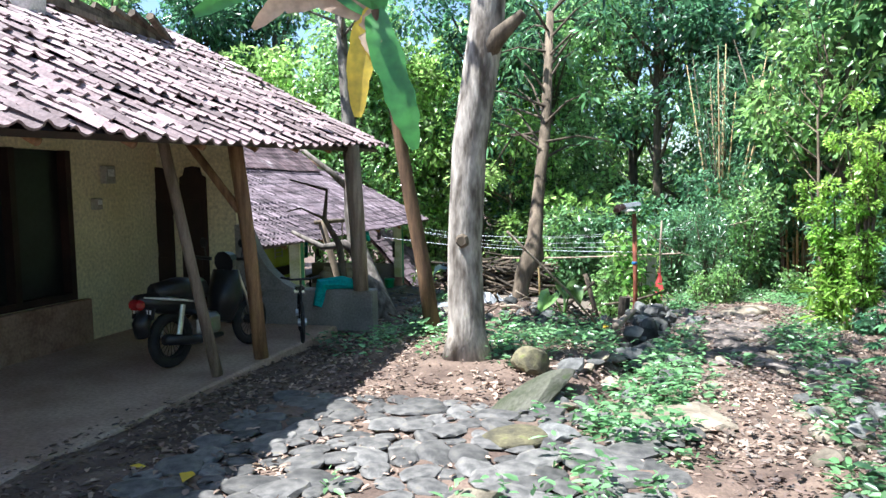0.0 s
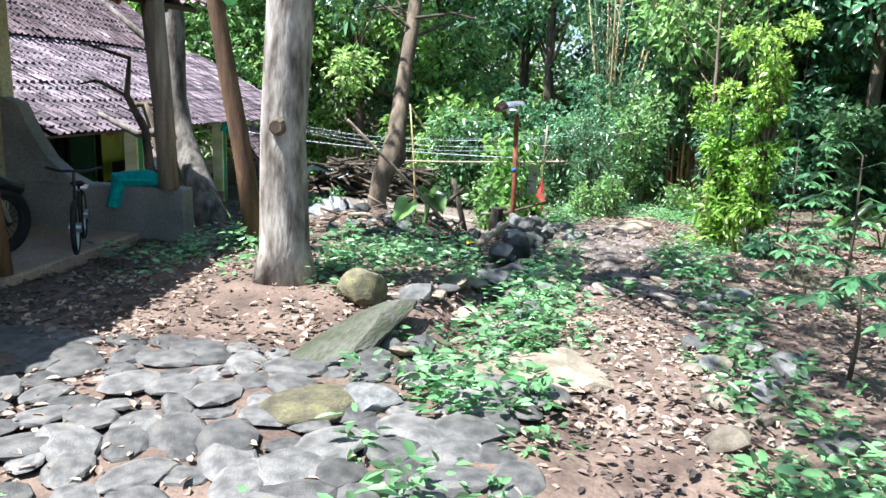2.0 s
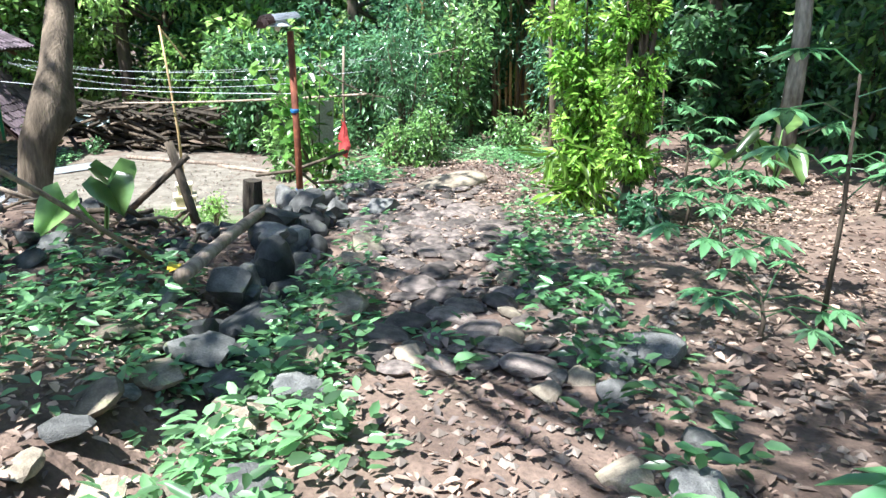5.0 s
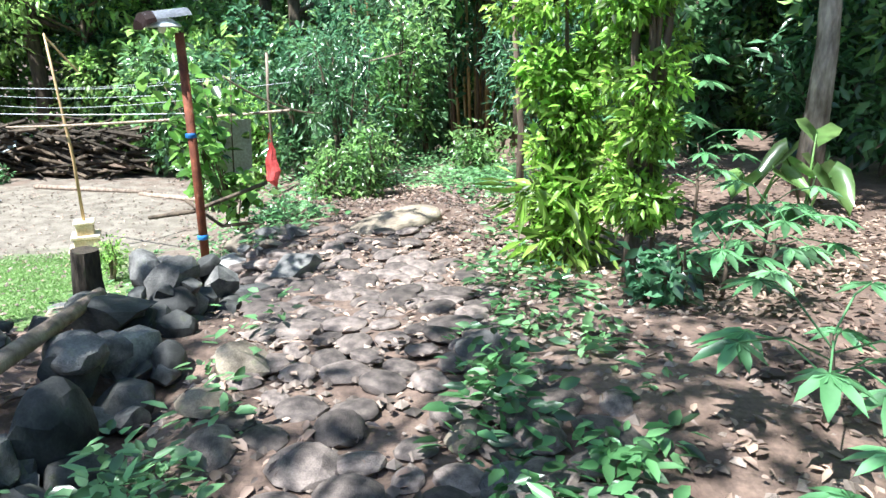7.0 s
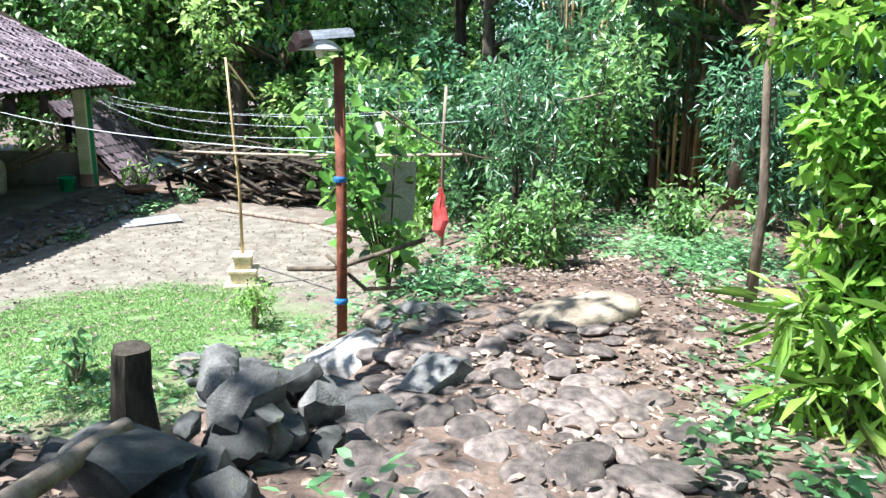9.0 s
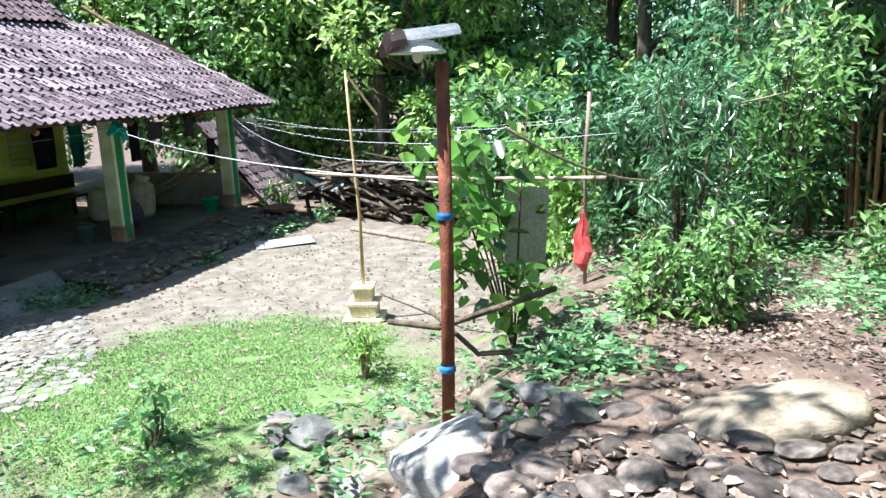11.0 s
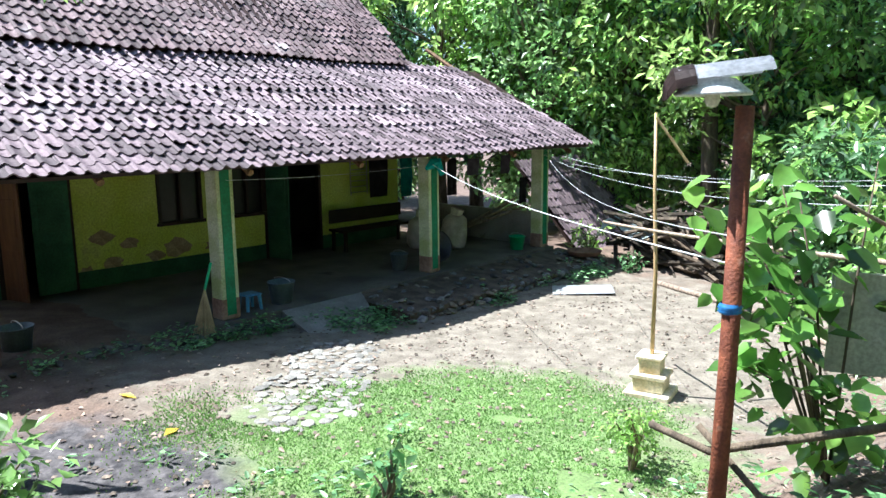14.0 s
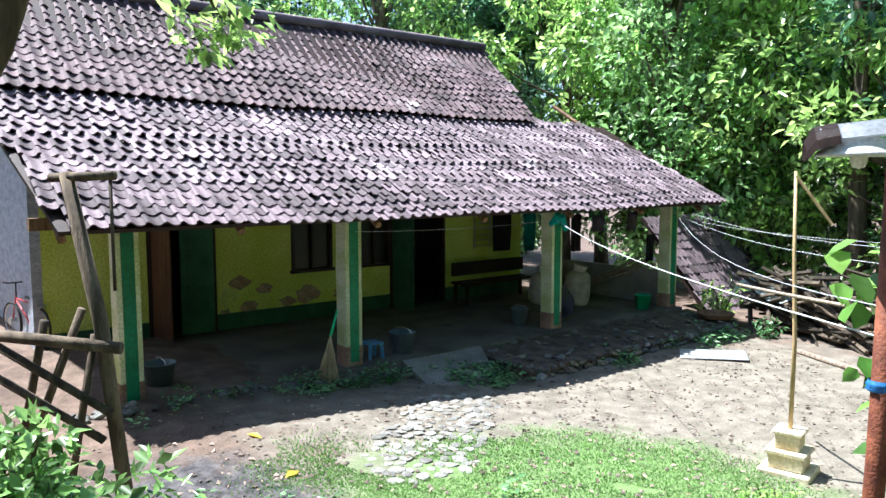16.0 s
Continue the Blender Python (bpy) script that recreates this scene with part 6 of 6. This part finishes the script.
part("rag", T([(0.0, -0.22, -0.08), (0.03, -0.08, 0.02), (0.02, 0.08, 0.05), (0.05, 0.16, -0.2)], (0.03, 0.09, 0.08, 0.05), 8, 0.5), M_TEAL, tk)

rk = thing("wire_rack", (-11.45, 21.35, Z2 + 1.15), "tall wire rack hung on the wall", "rack")
for y in (0, 0.5):
    part("upright", T([(0, y, 0), (0, y, 0.9)], 0.015, 5), M_STEEL, rk)
for k in range(7):
    part("rung", T([(0, 0, 0.06 + k * 0.13), (0, 0.5, 0.06 + k * 0.13)], 0.01, 5), M_STEEL, rk)
tb = thing("bench", (-11.0, 21.6, Z2), "dark wooden bench against the wall", "bench")
part("seat", B((0, 0, 0.46), (0.5, 2.2, 0.05), None, 0.008), M_DARKWOOD, tb)
part("back", B((-0.22, 0, 0.75), (0.04, 2.2, 0.3), None, 0.008), M_DARKWOOD, tb)
for a, b in ((0.2, 1), (0.2, -1), (-0.2, 1), (-0.2, -1)):
    part("leg", B((a, b, 0.22), (0.06, 0.06, 0.44)), M_DARKWOOD, tb)

# ---- corner with the bamboo wall, posts and stacked timber ----
post("bamboo_post", [(-4.95, 11.95, -1.55), (-5.15, 11.85, 0.0), (-5.42, 11.7, 1.22)], 0.06, "old grey bamboo post with a crossbar", M_DARKBARK, "yard posts")
post("bamboo_post", [(-5.13, 11.97, 1.2), (-5.13, 11.97, 0.25)], 0.014, "thin rod hanging from the crossbar", M_DARKBARK, "yard rods")
post("crossbar", [(-5.5, 11.6, 1.18), (-5.1, 12.0, 1.2)], 0.04, "short crossbar on the bamboo post", M_DARKBARK, "yard rods")
for k, (a, b, w) in enumerate((((-5.75, 11.1, -0.1), (-4.95, 11.95, -0.2), 0.05), ((-5.8, 11.1, -0.15), (-4.95, 11.85, -0.72), 0.035), ((-5.9, 11.0, -0.35), (-5.0, 11.8, -0.95), 0.035), ((-5.55, 11.3, -1.2), (-5.3, 11.75, 0.1), 0.035), ((-5.85, 11.3, -1.3), (-5.5, 11.5, 0.0), 0.035), ((-5.3, 11.6, -1.4), (-5.15, 11.8, -0.1), 0.03))):
    post("rack_timber", [a, b], w, "weathered timber of a broken rack", M_DARKBARK, "rack timbers")


def wheel(parent, c, r, tyre, axis_rz, spokes=0, name="wheel", metal=M_STEEL, word="steel"):
    w = part(name, lathe(bmesh.new(), [(r - tyre * 2, -tyre * 0.4), (r - tyre, -tyre), (r - tyre * 0.2, -tyre * 0.6), (r, 0), (r - tyre * 0.2, tyre * 0.6), (r - tyre, tyre), (r - tyre * 2, tyre * 0.4), (r - tyre * 2, -tyre * 0.4)], 26), M_RUBBER, parent, "black rubber tyre", True)
    w.matrix_basis = pose(*c, 0, 90, 0) if axis_rz == 0 else pose(*c, 0, 90, axis_rz)
    part("rim", lathe(bmesh.new(), [(r - tyre * 2.3, -tyre * 0.5), (r - tyre * 1.9, -tyre * 0.5), (r - tyre * 1.9, tyre * 0.5), (r - tyre * 2.3, tyre * 0.5), (r - tyre * 2.3, -tyre * 0.5)], 26), metal, w, word + " rim", True)
    part("hub", lathe(bmesh.new(), [(0.001, -0.05), (r * 0.18, -0.05), (r * 0.18, 0.05), (0.001, 0.05)], 12), metal, w, word + " hub")
    for k in range(spokes):
        a = 2 * math.pi * k / spokes
        part("spoke", T([(math.cos(a) * 0.03, math.sin(a) * 0.03, 0), (math.cos(a) * (r - tyre * 2), math.sin(a) * (r - tyre * 2), 0)], 0.003, 4), metal, w)
    return w


def motorbike():
    m = thing("motorbike", (-4.5, 5.95, -0.02), "dark parked motorbike with a muddy rear wheel", "motorbike", rz=-8)
    wheel(m, (0, 0, 0.29), 0.29, 0.05, 0, 18, metal=M_RUBBER, word="dirty black")
    wheel(m, (0.03, 1.22, 0.29), 0.29, 0.045, 0, 18, metal=M_RUBBER, word="dirty black")
    part("seat", T([(0, -0.2, 0.79), (0, 0.1, 0.78), (0, 0.45, 0.74)], (0.09, 0.13, 0.12), 10), M_BLACK, m, "black padded seat", True)
    part("tail", T([(0, -0.42, 0.74), (0, -0.1, 0.68), (0, 0.4, 0.58)], (0.06, 0.12, 0.11), 10), M_BLACK, m, "dark side fairing", True)
    for sx in (-1, 1):
        part("side_stripe", T([(sx * 0.075, -0.4, 0.77), (sx * 0.13, -0.1, 0.715), (sx * 0.12, 0.36, 0.62)], (0.006, 0.014, 0.008), 6), M_ENAMEL, m, "pale side stripe", True)
    part("tail_light", B((0, -0.42, 0.7), (0.16, 0.1, 0.1), None, 0.03), mat("red_lens", (0.25, 0.01, 0.015), (0.35, 0.02, 0.02), 5, 0.2, 0, 30, 0), m, "red tail light")
    part("mudguard", T([(0, -0.3, 0.62), (0, -0.38, 0.5), (0, -0.36, 0.38)], (0.08, 0.085, 0.07), 8), M_BLACK, m, "", True)
    pl = part("number_plate", B((0, -0.46, 0.52), (0.28, 0.012, 0.11), pose(0, 0, 0, -12, 0, 0), 0.004), M_BLACK, m, "black number plate with pale marks")
    for k in range(6):
        part("mark", B((-0.1 + k * 0.04, -0.478, 0.535), (0.02, 0.006, 0.04), pose(0, 0, 0, -12, 0, 0)), M_ENAMEL, pl)
    part("engine", B((0, 0.5, 0.36), (0.2, 0.36, 0.24), None, 0.05), M_STEEL, m, "grey metal engine")
    part("exhaust", T([(0.14, 0.6, 0.24), (0.17, 0.2, 0.26), (0.17, -0.25, 0.34)], (0.025, 0.05, 0.055), 10), M_BLACK, m, "black exhaust pipe", True)
    for s in (-0.12, 0.12):
        part("shock_absorber", T([(s, -0.02, 0.3), (s, 0.06, 0.64)], 0.028, 8), M_STEEL, m)
        part("fork", T([(s * 0.7 + 0.02, 1.22, 0.29), (s * 0.6, 0.98, 0.85)], 0.022, 8), M_STEEL, m)
        part("grip", T([(s * 1.5, 0.86, 1.02), (s * 3, 0.8, 1.04)], 0.02, 8), M_BLACK, m)
        mi = part("mirror", lathe(bmesh.new(), [(0.001, 0.012), (0.05, 0.01), (0.055, 0), (0.001, 0)], 12), M_BLACK, m)
        mi.matrix_basis = pose(s * 2.2, 0.84, 1.2, 90, 0, 0)
        part("mirror_arm", T([(s * 2, 0.84, 1.03), (s * 2.2, 0.85, 1.17)], 0.007, 5), M_BLACK, m)
    part("leg_shield", T([(0, 0.75, 0.35), (0, 0.85, 0.6), (0, 0.88, 0.9)], (0.12, 0.2, 0.14), 10), M_BLACK, m, "", True)
    part("headlight_cowl", T([(0, 0.84, 0.98), (0, 0.98, 1.0)], (0.13, 0.09), 10), M_BLACK, m)
    part("front_mudguard", T([(0.02, 1.0, 0.55), (0.03, 1.2, 0.63), (0.03, 1.42, 0.55)], 0.06, 8), M_BLACK, m, "", True)
    part("side_stand", T([(-0.1, 0.35, 0.25), (-0.24, 0.3, 0.0)], 0.012, 5), M_BLACK, m)


def bicycle(x, y, rz, r, colour, label, z=0.0):
    b = thing("bicycle", (x, y, z), label, "bicycle", rz=rz)
    L = r * 3.0
    wheel(b, (0, 0, r), r, 0.022, 0, 14)
    wheel(b, (0, L, r), r, 0.022, 0, 14)
    for p, q in (((0, L, r), (0, L * 0.62, r * 1.1)), ((0, L * 0.62, r * 1.1), (0, L * 0.7, r * 2.3)), ((0, L * 0.62, r * 1.1), (0, L * 0.2, r * 2.1)), ((0, L * 0.7, r * 2.1), (0, L * 0.2, r * 2.2)), ((0, L, r), (0, L * 0.7, r * 2.1)), ((0, 0, r), (0, L * 0.18, r * 2.4))):
        part("tube", T([p, q], 0.014, 7), colour, b, "", True)
    part("saddle", B((0, L * 0.7, r * 2.4), (0.12, 0.22, 0.05), None, 0.02), M_BLACK, b)
    part("handlebar", T([(-0.22, L * 0.26, r * 3.1), (-0.1, L * 0.18, r * 3.0), (0.1, L * 0.18, r * 3.0), (0.22, L * 0.26, r * 3.1)], 0.013, 7), M_BLACK, b, "", True)
    part("head_stem", T([(0, L * 0.18, r * 2.3), (0, L * 0.18, r * 3.0)], 0.013, 7), M_BLACK, b)
    part("basket_carrier", B((0, L * 0.98, r * 2.1), (0.12, 0.26, 0.015)), M_STEEL, b)


bt = thing("sloping_buttress", (0, 0, 0), "curved cement buttress beside the porch wall", "buttress")
bm = bmesh.new()
pr = [(-5.2, 0.45), (-4.35, 0.45), (-4.5, 0.52), (-4.72, 0.7), (-4.88, 0.95), (-5.02, 1.25), (-5.2, 1.3)]
fr, bkf = [bm.verts.new((p, 8.41, q)) for p, q in pr], [bm.verts.new((p, 8.6, q)) for p, q in pr]
bm.faces.new(fr), bm.faces.new(bkf[::-1])
for k in range(len(pr)):
    bm.faces.new((fr[k], bkf[k], bkf[(k + 1) % len(pr)], fr[(k + 1) % len(pr)]))
bmesh.ops.recalc_face_normals(bm, faces=bm.faces)
part("buttress", bm, M_CEMENT, bt)
motorbike()
bicycle(-3.66, 7.2, 28, 0.24, M_BLACK, "small dark bicycle leaning at the low wall", 0.0)
bicycle(-12.6, 12.2, -75, 0.33, M_RED, "red bicycle beside the woven wall", gz(-12.6, 12.2))

# ---- fittings of the cottage ----
w1 = thing("window_3", (-6.4, 4.2, 0.5), "wide dark window with wooden mullions", "window", kind="structure")
for a, b in ((0, 0.08), (0.85, 0.92), (1.75, 1.83), (2.55, 2.63)):
    part("mullion", B(*span((-0.12, a, 0), (0.03, b, 1.75))), M_DARKWOOD, w1)
part("sill", B(*span((-0.12, 0.08, 0.0), (0.025, 2.55, 0.08))), M_DARKWOOD, w1)
for a, b in ((0.08, 0.85), (0.92, 1.75), (1.83, 2.55)):
    part("pane", B(*span((-0.1, a, 0.08), (-0.09, b, 1.75))), M_GLASS, w1)


def arched_door(name, x0, x1, y, z1, label):
    d = thing(name, (x0, y, 0.0), label, "door", kind="structure")
    w = x1 - x0
    bm = bmesh.new()
    prof = [(0, 0), (w, 0), (w, z1 - 0.15), (w * 0.85, z1 - 0.12), (w * 0.78, z1 - 0.02), (w * 0.5, z1), (w * 0.22, z1 - 0.02), (w * 0.15, z1 - 0.12), (0, z1 - 0.15)]
    vs = [bm.verts.new((p, 0, q)) for p, q in prof]
    f = bm.faces.new(vs)
    ex = bmesh.ops.extrude_face_region(bm, geom=[f])
    for v in ex["geom"]:
        if isinstance(v, bmesh.types.BMVert):
            v.co.y -= 0.03
    bmesh.ops.recalc_face_normals(bm, faces=bm.faces)
    lf = part("leaf", bm, M_DARKWOOD, d)
    for zc in (0.55, 1.35):
        part("panel", B((w / 2, -0.038, zc), (w * 0.6, 0.012, 0.6), None, 0.004), M_DARKWOOD, lf)


arched_door("door_3", -6.6, -6.15, 8.44, 2.1, "dark brown arched door leaf")
arched_door("door_4", -6.02, -5.62, 8.44, 2.1, "dark brown arched door leaf")
for y, z, s in ((7.42, 1.98, 0.22), (7.2, 1.62, 0.14)):
    e = thing("meter_box", (-6.4, y, z), "small grey electricity meter box on the wall", "meter box", "meter boxes")
    part("case", B((0.05, 0, 0), (0.1, s * 0.8, s), None, 0.012), M_BOARD, e)
    part("dial", B((0.103, 0, 0.02), (0.008, s * 0.5, s * 0.4), None, 0.002), M_ENAMEL, e)
post("porch_brace", [(-3.85, 6.25, 1.55), (-4.35, 6.15, 2.25)], 0.04, "diagonal wooden brace under the porch roof", M_WOOD, "porch braces")
post("porch_beam", [(-3.9, 1.5, 2.22), (-3.9, 5.5, 2.28), (-3.9, 9.0, 2.38)], 0.055, "rough wooden beam carrying the porch roof", M_WOOD, "porch beams")
for k in range(9):
    y = 1.6 + k * 0.9
    post("porch_rafter", [(-3.55, y, 2.0 + 0.03 * k), (-6.5, y, 3.7)], 0.035, "rough pole rafter under the porch tiles", M_WOOD, "porch rafters")
gc = thing("draped_cloth", (-3.75, 8.5, 0.45), "turquoise cloth draped over the low wall", "cloth")
part("cloth", T([(-0.25, -0.14, -0.22), (-0.2, -0.05, 0.04), (0.05, 0.02, 0.07), (0.3, 0.0, 0.05)], (0.05, 0.1, 0.09, 0.05), 9, 0.5), M_TEAL, gc)
db = thing("dry_branch", (0, 0, 0), "bare crooked dead branch beside the porch", "branch")
part("main_limb", T([(-3.75, 8.7, 0.5), (-3.9, 8.9, 1.0), (-4.15, 9.0, 1.35), (-4.1, 9.0, 1.75), (-4.7, 9.1, 1.9)], (0.05, 0.045, 0.035, 0.025, 0.012), 7, 0.2), M_DARKBARK, db, "", True)
part("side_limb", T([(-4.15, 9.0, 1.35), (-4.5, 9.0, 1.5), (-4.75, 9.05, 1.45)], (0.025, 0.015, 0.006), 6, 0.2), M_DARKBARK, db, "", True)
rp = thing("scrap_timber", (0, 0, 0), "dark scrap timber piled on the cottage roof", "timber", rz=0)
for k in range(7):
    part("board", T([(-6.6 + 0.1 * k, 6.6 + 0.22 * k, 4.0), (-6.1, 7.3 + 0.2 * k, 3.75)], 0.06, 5), M_DARKBARK, rp)
tk2 = thing("water_tank", (-6.3, 6.15, 3.62), "white plastic container on the cottage roof", "container")
part("tank", lathe(bmesh.new(), [(0.001, 0), (0.25, 0), (0.26, 0.3), (0.2, 0.42), (0.08, 0.46), (0.001, 0.46)], 16), M_ENAMEL, tk2, "", True)

# ---- banana plant ----
M_BANSTEM = mat("brown_banana_stem", (0.07, 0.038, 0.02), (0.19, 0.11, 0.055), 3, 0.8, 0.5, 30, 0, stretch=(4, 4, 0.5), c3=(0.12, 0.16, 0.05))
M_BANLEAF = leafmat("green_banana_leaf", (0.04, 0.2, 0.035), (0.08, 0.3, 0.05), 0.4, 0.35, 0.05)
M_BANYEL = leafmat("yellow_banana_leaf", (0.6, 0.42, 0.03), (0.75, 0.55, 0.05), 0.5, 0.35, 0.1)
M_BANDRY = leafmat("dry_banana_leaf", (0.32, 0.2, 0.12), (0.5, 0.36, 0.25), 0.8, 0.2, 0.1)


def blade(name, pts, width, material, parent, label, seed):
    r = random.Random(seed)
    bm = bmesh.new()
    rows = []
    pts = [Vector(p) for p in pts]
    n = 16
    for k in range(n + 1):
        f = k / n * (len(pts) - 1)
        i = min(int(f), len(pts) - 2)
        p = pts[i].lerp(pts[i + 1], f - i)
        d = (pts[i + 1] - pts[i]).normalized()
        s = d.cross(Vector((-0.25, 0.95, 0.2))).normalized()
        w = width * math.sin(math.pi * min(0.97, 0.1 + 0.88 * k / n)) ** 0.6 * r.uniform(0.82, 1.05)
        up = s.cross(d) * 0.12 * w
        rows.append([bm.verts.new(p - s * w / 2 - up), bm.verts.new(p), bm.verts.new(p + s * w / 2 - up)])
    for a, b in zip(rows, rows[1:]):
        for j in (0, 1):
            bm.faces.new((a[j], a[j + 1], b[j + 1], b[j]))
    return part(name, bm, material, parent, label, True)


bn = thing("banana_plant", (-2.3, 7.95, gz(-2.3, 7.95) - 0.05), "leaning banana plant with yellowing leaves", "banana plant")
part("stem", T([(0, 0, 0), (-0.12, 0.0, 0.8), (-0.28, 0.02, 1.7), (-0.45, 0.05, 2.7), (-0.6, 0.02, 3.45), (-0.66, 0.0, 3.9)], (0.105, 0.09, 0.08, 0.07, 0.06, 0.045), 12, 0.25), M_BANSTEM, bn, "", True)
blade("leaf", [(-0.66, 0, 3.9), (-0.58, -0.08, 3.6), (-0.42, -0.1, 3.15), (-0.25, -0.12, 2.6), (-0.16, -0.12, 2.25)], 0.4, M_BANLEAF, bn, "long green hanging leaf", 1)
blade("leaf", [(-0.68, 0, 3.9), (-0.76, -0.1, 3.6), (-0.84, -0.12, 3.1), (-0.86, -0.12, 2.65)], 0.34, M_BANYEL, bn, "bright yellow hanging leaf", 2)
blade("leaf", [(-0.66, 0, 3.9), (-0.7, -0.06, 3.65), (-0.66, -0.12, 3.35)], 0.3, M_BANDRY, bn, "withered brown leaf", 3)
blade("leaf", [(-0.66, 0, 3.85), (-1.2, -0.1, 4.3), (-1.9, -0.3, 4.3), (-2.75, -0.5, 3.9)], 0.4, M_BANLEAF, bn, "broad green arching leaf", 4)
blade("leaf", [(-0.68, 0, 3.8), (-1.3, -0.05, 4.1), (-1.8, -0.15, 4.05), (-2.15, -0.2, 3.75)], 0.3, M_BANDRY, bn, "torn brown arching leaf", 5)
blade("leaf", [(-0.62, 0, 3.9), (-0.55, -0.02, 4.3), (-0.4, -0.05, 4.8)], 0.3, M_BANLEAF, bn, "young upright green leaf", 6)
ps = thing("pole_prop", (0, 0, 0), "grey stick propped across the rock heap", "stick")
part("stick", T([(-1.35, 7.6, 1.25), (-0.8, 8.3, 0.55), (-0.45, 8.75, 0.05)], 0.014, 6), M_GREYWOOD, ps, "", True)
for k, (x, y) in enumerate(((-2.25, 10.2), (-1.8, 10.3), (-2.0, 9.7))):
    tp = thing("plastic_sheet", (x, y, gz(x, y) + 0.03), "crumpled white plastic sheet on the ground", "sheet", "plastic sheets", rz=40 * k)
    bm = bmesh.new()
    gv = [[bm.verts.new((i * 0.09 - 0.25, j * 0.08 - 0.15, 0.06 + 0.05 * math.sin(i * 2.1 + j * 1.7 + k) + 0.03 * j)) for i in range(6)] for j in range(4)]
    for j in range(3):
        for i in range(5):
            bm.faces.new((gv[j][i], gv[j][i + 1], gv[j + 1][i + 1], gv[j + 1][i]))
    bmesh.ops.solidify(bm, geom=bm.faces[:], thickness=0.008)
    part("sheet", bm, M_ROPE, tp)
